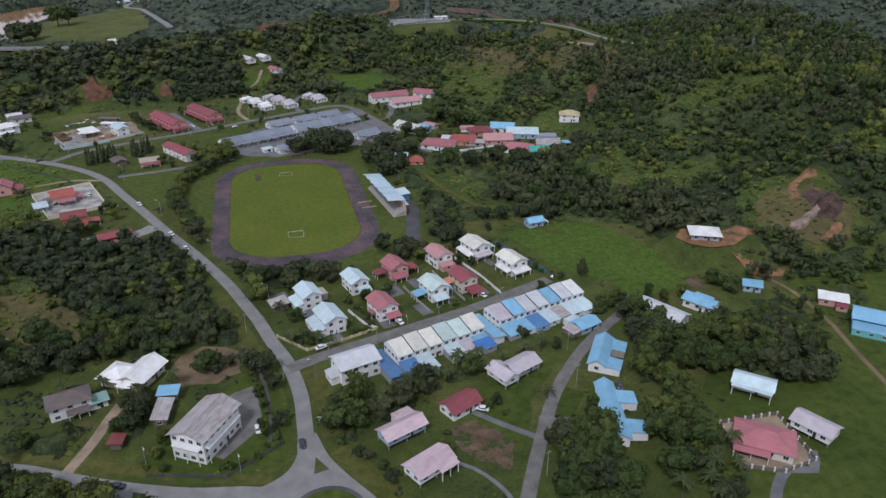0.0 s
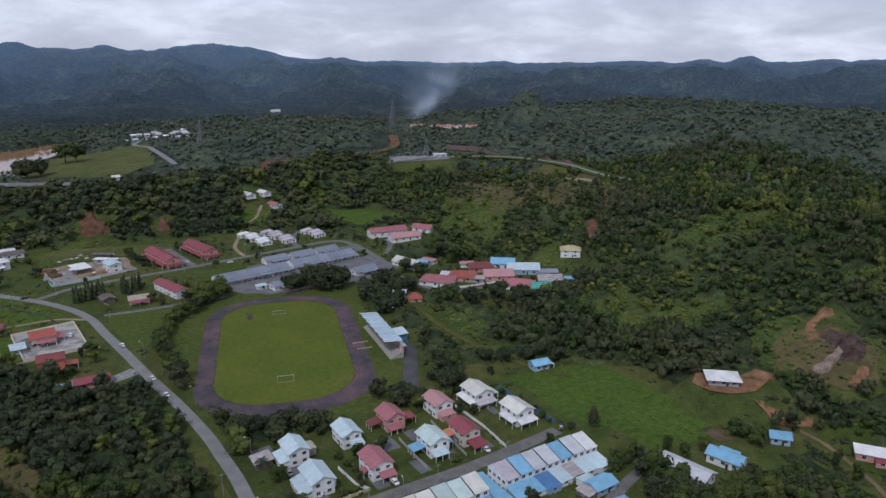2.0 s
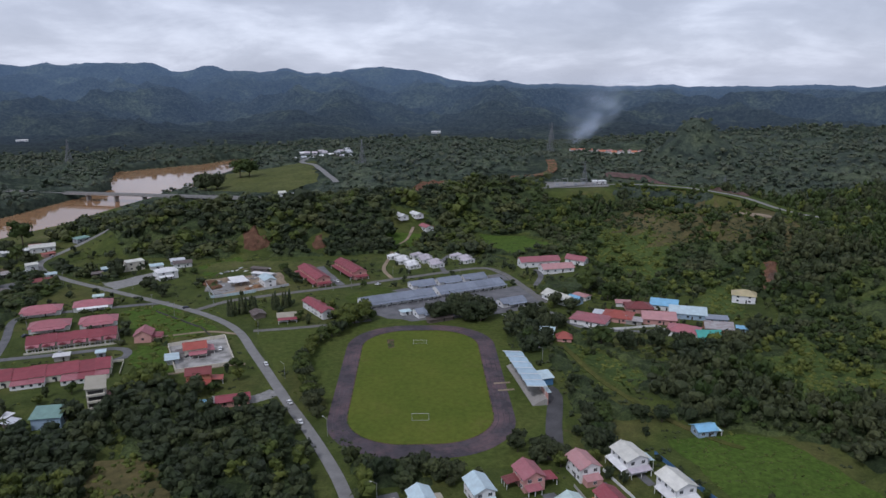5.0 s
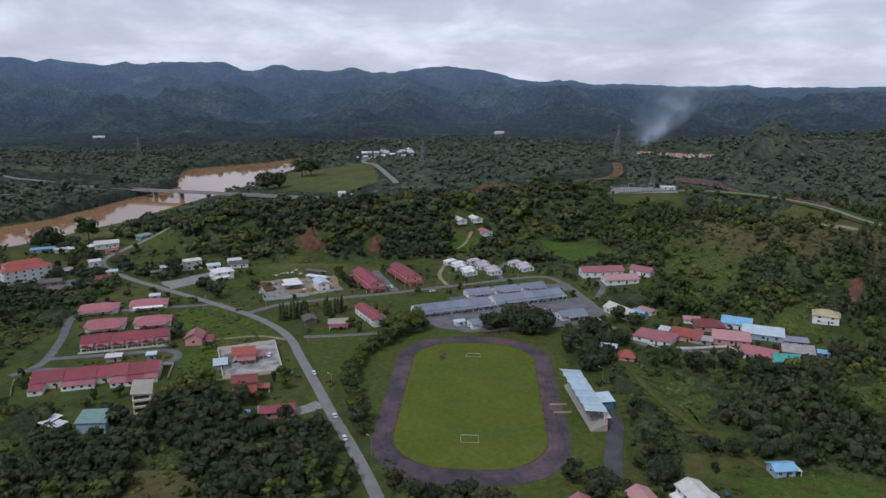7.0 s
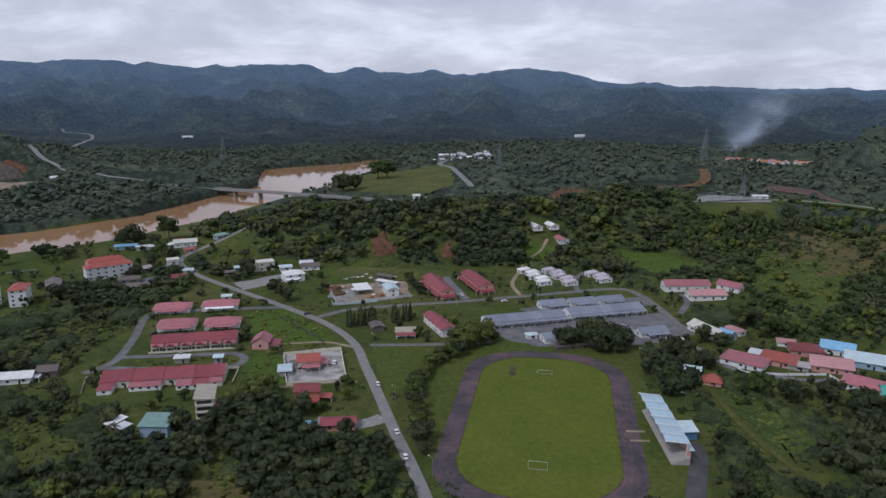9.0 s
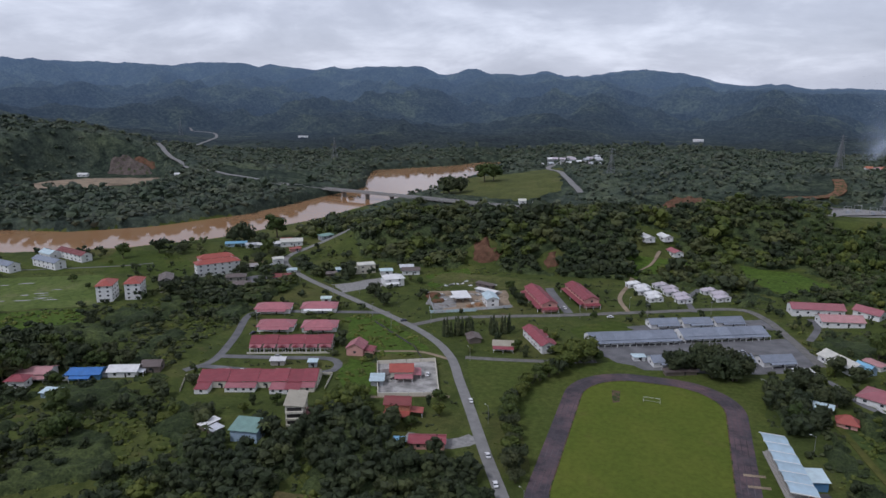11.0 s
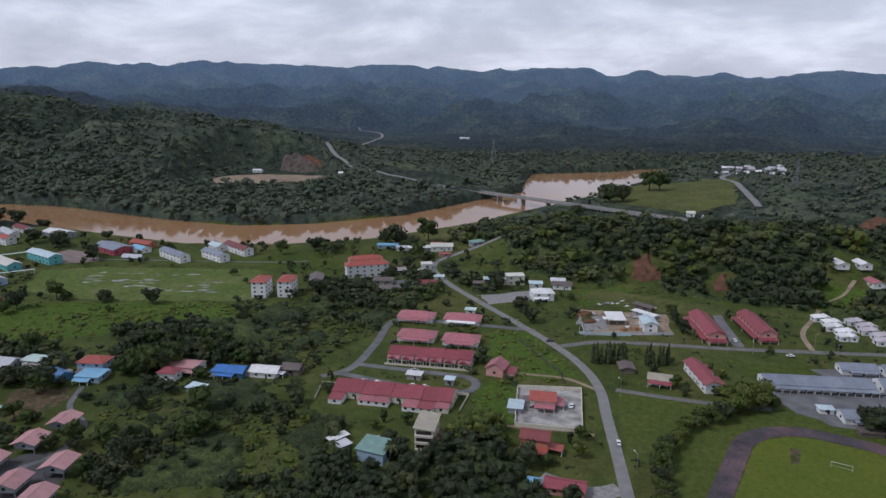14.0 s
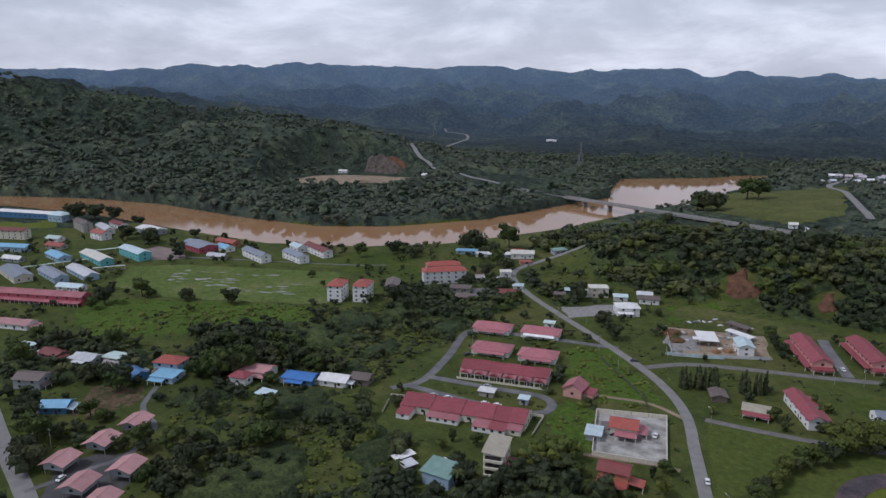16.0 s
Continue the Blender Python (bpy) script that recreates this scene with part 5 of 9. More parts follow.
house("shed", "small grey carport shed on posts", -11.3, -68, -73, 6, 6, 2.6, "rust", "dark", "mono", 0.5, wins="", category="shed")

# terraces on the south side of the street: each unit is a house
TER = "terraced houses on the street"


def terrace(x, y, rz, n, uw, W, h, roofs, exts, wall="white", rise=1.9, ro=0.25, group=TER, label="two-storey terraced house with {} roof", storeys=2, step=0.28, deep=True):
    c, s = math.cos(radians(rz)), math.sin(radians(rz))
    for i in range(n):
        u = (i - (n - 1) / 2) * uw
        rc = roofs[i % len(roofs)]
        ann = []
        for e in exts[i % len(exts)] if exts else ():
            ann.append(e)
        th = house("terraced_house", label.format(R[rc].name.replace("_", " ").replace(" roof", "").replace(" sheet", "")), x + u * c, y + u * s, rz, uw - 0.03, W, h + step * (i % 2), rc, wall, "gable", rise, ro, 0.5, storeys, deep, 0, group, ann, "SN" + ("W" if i == 0 else "") + ("E" if i == n - 1 else ""), 2.6, ends=0.02)
        if group == TER and i < n - 1:
            # the dark joint between two roofs
            ym, ov = ro * W, 0.5
            for y0, y1, run in ((-W / 2 - ov, ym, W / 2 + ym), (W / 2 + ov, ym, W / 2 - ym)):
                ze = h + 0.45 - ov * rise / run
                bm = bmesh.new()
                q = [(uw / 2 - 0.11, y0, ze), (uw / 2 + 0.11, y0, ze), (uw / 2 + 0.11, y1, h + rise + 0.45), (uw / 2 - 0.11, y1, h + rise + 0.45)]
                prism(bm, q if y0 < y1 else q[::-1], 0.3)
                part("roof_joint", bm, DARKIN, th, "dark joint between two roofs")
        if group == "red-roofed estate terraces" and W < 13:
            porch_gable(th, -0.4, -W / 2 - 3.2, 3.0, 4.4, 1.8, R["red"])
            part("front_wall", box(-uw / 2, uw / 2, -W / 2 - 6.6, -W / 2 - 6.45, 0, 1.1), WALL["cream"], th)


terrace(42.2, -111.6, 17.5, 6, 6.0, 10.5, 5.5, ["cream", "cream", "cream", "mint", "mint", "cream"], [[("S", 8.0, 3.4, 1.0, "blue", 0, 1, "grey")], [("S", 8.0, 3.3, 1.0, "aqua", 0, 1, "grey")], [], [("S", 7.0, 3.3, 1.0, "aqua", 0, 1, "grey")], [("S", 6.0, 3.2, 1.0, "mauve", 0, 1, "pink")], [("S", 8.0, 3.4, 1.0, "sky", 0, 1, "grey")]])
terrace(86, -97, 17.5, 7, 5.9, 10.5, 5.5, ["mauve", "sky", "silver", "silver", "sky", "silver", "white"], [[("S", 7.0, 3.3, 1.0, "sky", 0, 1, "grey")], [("S", 7.0, 3.2, 1.0, "sky", 0, 1, "white")], [("S", 8.0, 3.3, 1.0, "blue", 0, 1, "blue")], [("S", 7.0, 3.2, 1.0, "aqua", 0, 1, "white")], [("S", 6.5, 3.2, 1.0, "rust", 0, 1, "bare")], [("S", 7.0, 3.2, 1.0, "aqua", 0, 1, "white")], [("S", 7.5, 3.2, 1.0, "aqua", 0, 1, "white")]])
house("annex", "blue sheet-roofed lean-to carport at a terrace end", 22.5, -121.5, 107, 17, 4.6, 2.9, "blue", "grey", "mono", 0.9, category="carport", wins="", z=0)
house("annex", "light blue sheet-roofed lean-to carport at a terrace end", 63, -107, 107, 17, 4.5, 2.9, "sky", "white", "mono", 0.9, category="carport", wins="")
house("shed", "bright blue lean-to store behind a terrace", 59, -117.5, 17, 6, 4, 2.6, "cobalt", "grey", "mono", 0.5, category="shed")
house("house", "white two-storey duplex with silver-grey sheet roof", 12.2, -119.5, 16, 14, 9.5, 6.2, "silver", "white", ro=0.1, storeys=2, ann=[("W", 3, 3.2, 0.5, "silver", 0.2, 0.8, "white")])
house("house", "small house with sky-blue sheet roofs", 100, -113.5, 20, 9, 6, 3, "sky", "blue", rise=1.1, ann=[("N", 4, 2.9, 0.6, "aqua", 0.4, 1.0, "white"), ("W", 4, 2.8, 0.7, "rust", 0, 1, "dark")])

# bungalows south of the terraces
BUN = "raised bungalows on the lane"
house("bungalow", "white bungalow with red sheet roof beside a drive", 41.5, -147.5, 25, 12, 7.5, 3.2, "red", "white", rise=1.7, group=BUN)
house("bungalow", "dusty pink-roofed bungalow raised on concrete stilts", 21, -155.5, 22, 14.5, 6.5, 4.2, "dusty", "blue", rise=1.5, lift=1.5, group=BUN, ann=[("N", 4, 4.2, 0.7, "dusty", 0.0, 0.45, "white")])
house("bungalow", "pale dusty pink-roofed bungalow raised on stilts", 25.5, -172, 27, 13.5, 7.5, 4.2, "dusty", "white", rise=1.6, lift=1.3, group=BUN, ann=[("S", 2, 3.9, 0.5, "dusty", 0.5, 1.0)])
house("bungalow", "pale mauve-roofed bungalow raised on stilts", 67, -133.5, 24, 12, 7.5, 4.2, "mauve", "grey", rise=1.5, lift=1.4, group=BUN)
house("bungalow", "pale mauve-roofed wing of a stilted bungalow", 59.5, -136.5, 114, 10, 6.5, 4.1, "mauve", "white", rise=1.4, lift=1.4, group=BUN)
BLU = "sky-blue roofed quarters on the lane"
house("quarters", "long white quarters with sky-blue sheet roof", 97, -133, 55, 18, 5.6, 3.4, "sky", "white", rise=1.7, group=BLU, ann=[("S", 5, 3.3, 0.6, "sky", 0.0, 0.35, "white"), ("S", 5, 3.3, 0.6, "sky", 0.65, 1.0, "bare")])
house("quarters", "long white quarters with two sky-blue side wings", 86, -163.5, 75, 27, 5.2, 3.4, "sky", "white", rise=1.6, group=BLU, ann=[("S", 6, 3.5, 0.7, "sky", 0.10, 0.32, "white"), ("S", 6, 3.5, 0.7, "sky", 0.62, 0.85, "white"), ("N", 2, 3.2, 0.4, "aqua", 0.3, 0.6)])
house("house", "white house with bright blue sheet roof among trees", 151, -111, -58, 12, 6.5, 3.6, "sky", "white", rise=1.7, group=BLU, ann=[("N", 3.5, 3.2, 0.6, "sky", 0.3, 0.9, "white")])
house("quarters", "long grey-white roofed quarters under trees", 132.5, -113, -62, 19, 7.5, 3.6, "silver", "white", rise=1.5, group=BLU, ann=[("S", 3.5, 3.2, 0.6, "silver", 0.55, 0.9, "white")])
house("house", "small house with blue roof beside a dirt path", 180, -103, -30, 6.8, 5.5, 3, "sky", "blue", rise=1.4)
house("bungalow", "white bungalow on stilts with pale blue roof", 137, -163, -44, 12, 7, 4.2, "aqua", "white", rise=1.4, lift=1.4, ann=[("S", 1.8, 4.1, 0.4, "aqua", 0.0, 1.0)])
house("bungalow", "white bungalow with mauve sheet roof on stilts", 141.5, -186, -64, 11.5, 7, 4.2, "mauve", "white", rise=1.5, lift=1.4)
house("house", "hip-roofed house with faded rose roof in a paved yard", 123.5, -186.5, -38, 16, 11, 3.4, "rose", "cream", "hip", 2.1, ann=[("S", 2.8, 3.1, 0.5, "rose", 0.0, 0.6)])
house("shed", "salmon-walled store with white sheet roof", 203.5, -122, -38, 10, 5.5, 3.0, "white", "pink", "mono", 0.6, category="shed", ann=[("S", 3, 2.6, 0.4, "red", 0.6, 1.0, "pink")])
house("hall", "tall blue sheet-metal hall with light blue roof", 207, -141, -42, 17, 10, 4.8, "sky", "deep", rise=2.2, category="hall", ann=[("S", 5, 3.6, 0.9, "sky", 0, 1, "turq")])
house("house", "new white-roofed house on a bare red-soil terrace", 180, -66.5, -25, 12, 8.5, 3.6, "white", "grey", "hip", 1.9, over=1.2)
house("hut", "small blue-roofed hut at a field edge", 116.5, -17.5, 10, 8, 6, 3.2, "sky", "blue", rise=1.3, category="hut", ann=[("E", 2.5, 2.6, 0.4, "aqua", 0, 1)])

# west of the main road
house("house", "white metal-roofed house with wide eaves", -58, -105, 60, 12.5, 8, 4.0, "white", "cream", rise=2.1, over=1.2, ann=[("W", 3, 3.7, 0.6, "white", 0.1, 0.9)])
house("house", "white metal-roofed side wing with broad eaves", -65.5, -103.8, 150, 8.5, 8.5, 3.8, "white", "cream", "hip", 1.9, over=1.2)
house("house", "old weathered house with dark patched roof", -78.5, -116.5, 18, 12, 8, 5.0, "brown", "white", "hip", 1.9, storeys=2, ann=[("S", 2.5, 3.0, 0.6, "brown", 0.4, 0.9)])
house("hut", "small grey-green roofed hut", -70.3, -116, 20, 5, 4, 2.4, "green", "white", "mono", 0.4, category="hut", wins="S")
house("block", "three-storey pale concrete block with rusty gable roof", -35.5, -143, 57, 17.5, 11, 8.6, "rust", "white", rise=2.1, over=0.9, storeys=3, pitch_w=2.7, category="building", ann=[("W", 1.2, 5.7, 0.2, "white", 0.1, 0.9), ("S", 1.0, 5.7, 0.15, "white", 0.05, 0.95)])
house("shed", "small blue-roofed open shed on posts", -48.5, -118.5, -8, 5.6, 3.8, 3.2, "sky", "dark", "mono", 0.5, category="shed", wins="")
house("shed", "long maroon sheet-roofed shed", -49.5, -127.5, 83, 10, 3.8, 2.8, "rust", "dark", "mono", 0.6, category="shed", wins="W")
house("hut", "small rust-roofed hut by a gravel drive", -61.5, -138, 80, 3.8, 3, 2.2, "maroon", "dark", "mono", 0.4, category="hut", wins="")

# estate of red-roofed terraces
EST = "red-roofed estate terraces"
RED1 = ["red"]


def porch_gable(t, x, y, h, w, depth, mat):
    """A small gabled porch roof with its two posts."""
    bm = bmesh.new()
    a = [bm.verts.new(p) for p in ((x - w / 2, y, h), (x, y, h + w * 0.28), (x + w / 2, y, h), (x - w / 2, y - depth, h), (x, y - depth, h + w * 0.28), (x + w / 2, y - depth, h))]
    for f in ((0, 3, 4, 1), (1, 4, 5, 2), (3, 5, 4), (0, 2, 5, 3)):
        bm.faces.new([a[i] for i in f])
    part("porch_gable", bm, mat, t)
    for sx_ in (-1, 1):
        part("post", box(x + sx_ * (w / 2 - 0.3) - 0.14, x + sx_ * (w / 2 - 0.3) + 0.14, y - depth + 0.1, y - depth + 0.38, 0, h), FRAMEW, t)


terrace(-183, 50.5, 19, 8, 7.2, 14, 3.4, RED1, [[("S", 7, 3.2, 0.7, "red", 0.1, 1, "white")], [], [("S", 5, 3.1, 0.7, "rose", 0, 1, "white")], [("S", 5, 3.1, 0.7, "rose", 0, 1, "white")], [], [("S", 7, 3.1, 0.7, "rose", 0, 1, "white")], [("S", 7, 3.1, 0.7, "red", 0, 1, "white")], [("S", 5, 3.1, 0.6, "rose", 0, 0.9, "cream")]], "cream", 2.6, 0.1, EST, "single-storey terraced house with {} roof", 1)
terrace(-193.5, 99.5, 20, 6, 7.6, 12.5, 3.4, RED1, [[("S", 4, 3.2, 0.6, "rose", 0.1, 0.9)]], "cream", 2.6, 0.0, EST, "single-storey terraced house with {} roof", 1)
for hx, hy, hl, col in ((-217, 121, 21, "rose"), (-192, 128.5, 20, "rose"), (-236.5, 149.5, 22, "rose"), (-209.5, 160.5, 22, "rose")):
    house("duplex", "semi-detached bungalow with rose-red hipped roof", hx, hy, 20, hl, 12, 3.3, col, "white", "hip", 2.4, group="rose-roofed duplexes", ann=[("S", 3.5, 3.1, 0.5, "white" if hx > -212 and hy > 150 else "rose", 0.1, 0.9)])
bei = house("block", "narrow three-storey block with beige roof", -146.5, 22, 112, 15, 7.5, 9.2, "beige", "cream", "mono", 0.8, storeys=3, pitch_w=2.4, category="building", ann=[("S", 6, 3, 0.6, "maroon", 0.2, 0.8, "dark")])
# thin dark panels on the wall paint the shade inside open balconies
for zb in (0.9, 3.95, 7.0):
    part("balcony_opening", box(-7.58, -7.42, -3.1, 3.1, zb + 0.2, zb + 1.7), DARKIN, bei, "dark open balcony")
    part("balcony_slab", box(-8.3, -7.5, -3.7, 3.7, zb - 0.75, zb + 0.1), WALL["cream"], bei)
house("shed", "pale blue-grey workshop with green mono roof", -157, 0.5, 8, 11.5, 9, 5.2, "green", "blue", "mono", 1.4, category="workshop", ann=[("N", 6, 4, 0.5, "white", 0.2, 0.9, "grey")])
house("shed", "small white-roofed shelter among trees", -178, 3, 75, 8, 3, 2.4, "white", "dark", "mono", 0.2, category="shed", wins="")
house("shed", "low pale-roofed shelter among trees", -173, 0, 75, 5, 4, 2.0, "silver", "dark", "mono", 0.2, category="shed", wins="")
house("house", "red-brown gabled villa beside a grass plot", -155, 101, 100, 10, 9, 4.5, "rose", "pink", "gable", 2.6, ann=[("S", 5, 3, 0.7, "red", 0.2, 1.0, "pink")])
house("house", "red tile-roofed house in a walled concrete yard", -120, 79, 20, 11, 9, 4.6, "brick", "cream", "gable", 2.2, ann=[("E", 4, 3.1, 0.6, "rose", 0.0, 1.0), ("S", 4, 3.2, 0.6, "rose", 0.2, 1.0), ("W", 4, 3.1, 0.5, "brown", 0.2, 1, "bare")])
house("shed", "silver-roofed carport in a walled yard", -128.5, 68, 20, 6, 8, 2.8, "aqua", "grey", "mono", 0.3, category="carport", wins="")
house("house", "terracotta two-storey house with maroon roof", -106.5, 41, 14, 11, 8, 6.2, "maroon", "orange", "gable", 1.9, storeys=2, ann=[("S", 4.5, 3.2, 0.7, "brick", 0.0, 1.0), ("E", 5.5, 3.0, 0.6, "brick", 0.0, 0.7)])
house("shed", "long red-roofed shed with salmon walls", -84.5, 18, 16, 14, 7, 3.1, "red", "pink", "gable", 1.4, category="shed")
house("hut", "small blue-roofed hut beside a red shed", -95.5, 15, 16, 4, 3, 2.3, "sky", "deep", "mono", 0.3, category="hut", wins="")
house("shelter", "white-roofed open shelter on an estate green", -187, 73, 19, 7, 4.5, 2.8, "white", "bare", "mono", 0.15, category="shelter", wins="")
house("hut", "small blue-grey plant hut on an estate green", -168.5, 76.5, 19, 4, 4, 3, "aqua", "grey", "flat", category="hut", wins="S")

# grey-roofed quarters behind the sports ground
GRY = "grey-roofed quarters in rows"
for gx, gy, nn in ((-15, 168, 7), (34, 192, 7)):
    terrace(gx, gy, 24.5, nn, 7.3, 12, 3.1, ["grey"], [[("S", 3, 2.9, 0.5, "grey", 0.0, 1.0)]], "white", 2.2, 0.12, GRY, "single-storey quarters unit with {} roof", 1, 0.05)
for gx, gy in ((1, 200), (20, 208), (38.5, 216), (5, 139), (39, 151), (59, 157.5)):
    house("quarters", "white quarters block with blue-grey sheet roof", gx, gy, 24.5, 17, 9, 3.1, "grey", "white", "gable", 1.9, group=GRY, ann=[("S", 2.5, 2.9, 0.5, "grey", 0.2, 1.0)])
house("hut", "small white kiosk with pale roof", -9, 140, 24, 6, 4, 2.6, "aqua", "white", "hip", 0.7, category="hut", wins="S")
house("shed", "long low brown timber shed", 12, 127, 24, 16, 4, 2.2, "brown", "dark", "mono", 0.3, category="shed", wins="")
for rx, ry, rl in ((-77.5, 222, 40), (-52.5, 238.5, 38)):
    house("terrace", "two-storey red-roofed terrace block", rx, ry, -62, rl, 10, 5.8, "red", "pink", "gable", 2.0, storeys=2, ann=[("S", 3, 3.2, 0.6, "red", 0.0, 1.0), ("E", 3.2, 3.2, 0.6, "red", 0, 1)], group="red terrace blocks", category="terrace block", pitch_w=3.0)
WCL = "clusters of white stepped quarters"
for wx, wy, wn_ in ((-12, 267, 5), (6.5, 270, 5), (35, 274, 3)):
    for i in range(wn_):
        u = (i - (wn_ - 1) / 2) * 8.6
        for k in (-1, 1):
            v = k * 2.7 + (1.6 if i % 2 else -1.2)
            house("quarters", "small white quarters with off-white sheet roof", wx + u * 0.46 + v * 0.89, wy - u * 0.89 + v * 0.46, -63, 6.2, 4.6, 2.6 + 0.3 * (k > 0), "white" if wx < 0 else "mauve", "white", "gable" if k > 0 else "mono", 0.9, group=WCL, deep=False, over=0.4)
house("block", "white two-storey site office with pale blue roof", -108.5, 209, -62, 14, 8, 5.4, "aqua", "white", "gable", 1.6, storeys=2)
house("house", "small white house with red porch roof", -81, 133, 12, 11, 8, 3.2, "beige", "white", "gable", 1.4, ann=[("S", 3.5, 3.1, 0.8, "red", 0, 1)])
house("terrace", "long red-roofed two-storey row by a garden", -64, 146, -58, 30, 7.5, 4.8, "red", "white", "gable", 1.7, storeys=2, category="terrace block", ann=[("N", 4, 3.2, 0.6, "red", 0.15, 0.5, "white"), ("N", 4, 3.2, 0.6, "red", 0.65, 1.0, "white")])
house("shed", "dark brown open garage shed", -100, 139, -62, 9, 7, 2.8, "brown", "dark", "gable", 1.1, category="garage", wins="")

# cluster east of the sports ground
CLU = "mixed houses east of the sports ground"
for a in (("house", "white-roofed long house with blue end", 91.5, 164, -58, 22, 10, 3.4, "cream", "white", "gable"), ("house", "blue-roofed side house", 101, 158, -50, 8, 7, 3, "sky", "blue", "gable"),
          ("school", "long red-roofed school block", 92.5, 252, 10, 31, 11, 4.5, "rose", "white", "gable"), ("school", "pink-roofed school block", 103, 234, 11, 24, 12, 3.6, "pink", "white", "gable"), ("school", "small red-roofed school house", 122, 249.5, -40, 16, 8, 3.6, "rose", "white", "gable"),
          ("house", "house with rose-red hipped roof", 102.5, 121, -30, 21, 15, 3.2, "rose", "white", "hip"), ("house", "house with brick-red hipped roof", 120.5, 126, -25, 17, 14, 3.2, "brick", "pink", "hip"), ("house", "dark red-roofed house", 138, 142, -5, 16, 12, 3.4, "maroon", "pink", "hip"),
          ) + (
          ("house", "house with sky-blue sheet roof", 156, 147, -22, 16, 13, 3.4, "sky", "white", "gable"), ("hall", "hall with pale blue sheet roof", 165, 131, -18, 21, 16, 3.6, "aqua", "blue", "gable"), ("house", "house with salmon-pink roof and porch", 144, 122.5, -12, 19, 16, 3.4, "pink", "pink", "gable"),
          ("house", "white house with rose-pink roof", 151, 99, -29, 17, 13, 3.2, "rose", "white", "hip"), ("shed", "shed under a teal tarpaulin roof", 162, 91, -5, 13, 9, 2.6, "teal", "turq", "gable"), ("house", "house with rusty grey roof", 173, 104, -14, 15, 12, 3, "rust", "orange", "gable"),
          ("shed", "small blue-roofed shed", 186, 101, -20, 6, 4, 2.4, "sky", "blue", "mono"), ("hut", "small pale blue-roofed hut", 72.5, 103.5, -15, 9, 5, 2.6, "aqua", "blue", "mono"), ("hut", "small bright red-roofed hut", 80.5, 91.5, -10, 8, 6, 2.6, "brick", "pink", "hip"),
          ) + (
          ("house", "white two-storey house with straw-yellow roof", 210, 153, -24, 14, 10, 5.2, "yellow", "white", "hip"),):
    house(a[0], a[1] + " among trees", *a[2:5], *a[5:10], a[10], 2.5 if a[10] != "mono" else 0.4, storeys=2 if a[7] > 5 else 1, group=CLU, category=a[0])
for a in (("shed", "low lean-to with rusty sheet roof", 128, 118, -20, 9, 6, 2.6, "rust", "bare", "mono"), ("shed", "small store with pink sheet roof", 131, 152, -10, 9, 5, 2.6, "pink", "white", "mono"), ("shed", "open carport with grey sheet roof", 112, 132, -25, 9, 6, 2.5, "silver", "dark", "mono"), ("shed", "long store with blue-grey roof", 178, 118, -15, 12, 6, 2.8, "grey", "blue", "mono"),
          ("shed", "small pale-roofed store behind a white house", 108, 168, -50, 10, 6, 2.8, "pink", "white", "gable"), ("hut", "small white kiosk by grey quarters", 71, 145, 20, 8, 5, 2.8, "white", "white", "hip")):
    house(a[0], a[1] + " among trees", *a[2:5], *a[5:10], a[10], 0.6, group=CLU, category=a[0], deep=False)
for px, py, col in ((-17, 371, "white"), (-3, 380, "white"), (6, 364, "rose")):
    house("house", "lone hillside house with {} roof".format("red" if col == "rose" else "white"), px, py, -60, 13, 8, 3.4, col, "white", "gable", 1.6, deep=False)

# along the road to the river
house("flats", "three-storey white flats with brick-red hipped roofs", -327, 216, 48, 32, 11, 9.6, "brick", "white", "hip", 2.2, storeys=3, pitch_w=2.8, category="flats")
house("flats", "rear wing of white flats with brick-red roof", -338, 229, 48, 26, 9, 9.6, "brick", "white", "hip", 2.2, storeys=3, deep=False, category="flats")
for fx, fy in ((-357, 136), (-343, 146.5)):
    house("flats", "narrow four-storey white flats with brick-red roof", fx, fy, 118, 16, 10, 11.4, "brick", "white", "hip", 2.2, storeys=4, pitch_w=2.4, category="flats", group="narrow flats")
house("block", "unfinished grey concrete block with dark roof", -335, 168, 128, 18, 9, 8.6, "brown", "bare", "gable", 1.8, storeys=3, pitch_w=2.3, category="building")
house("hall", "pale cream-roofed hall beside the river", -322, 318, 30, 19, 13, 4.4, "cream", "white", "gable", 1.7, deep=False)
house("shed", "long riverside shed with white roof", -338, 308, 36, 22, 8, 3.2, "white", "grey", "gable", 1.2, deep=False)
house("shed", "long blue-roofed shed beside the river", -368, 300, 30, 18, 7, 3, "sky", "blue", "mono", 0.4, deep=False)
house("shed", "pale green-roofed roadside shop", -296, 334, 60, 12, 7, 3.4, "green", "grey", "mono", 0.5, deep=False)
house("shed", "small red-roofed stall by the road", -308, 300, 50, 9, 5, 2.4, "brick", "pink", "mono", 0.3, deep=False)
house("hut", "small cream-roofed hut among trees", -299.7, 258, 40, 8, 6, 4.5, "cream", "white", "gable", 1, deep=False)
house("house", "maroon-roofed house with pale blue walls", -270, 217, 28, 15, 8, 3.2, "maroon", "blue", "gable", 1.4)
house("house", "cream flat-roofed two-storey villa", -220.5, 256, 36, 13, 9, 6.8, "cream", "cream", "flat", storeys=2, over=0.4, ann=[("W", 5, 3.4, 0.3, "cream", 0, 1, "cream")])
house("house", "white two-storey house with stepped pale roofs", -187.5, 231, 36, 14, 11, 5.8, "white", "white", "hip", 2.0, storeys=2, ann=[("N", 4, 3.4, 0.6, "aqua", 0, 1, "white"), ("S", 3, 3.2, 0.6, "white", 0, 0.7)])
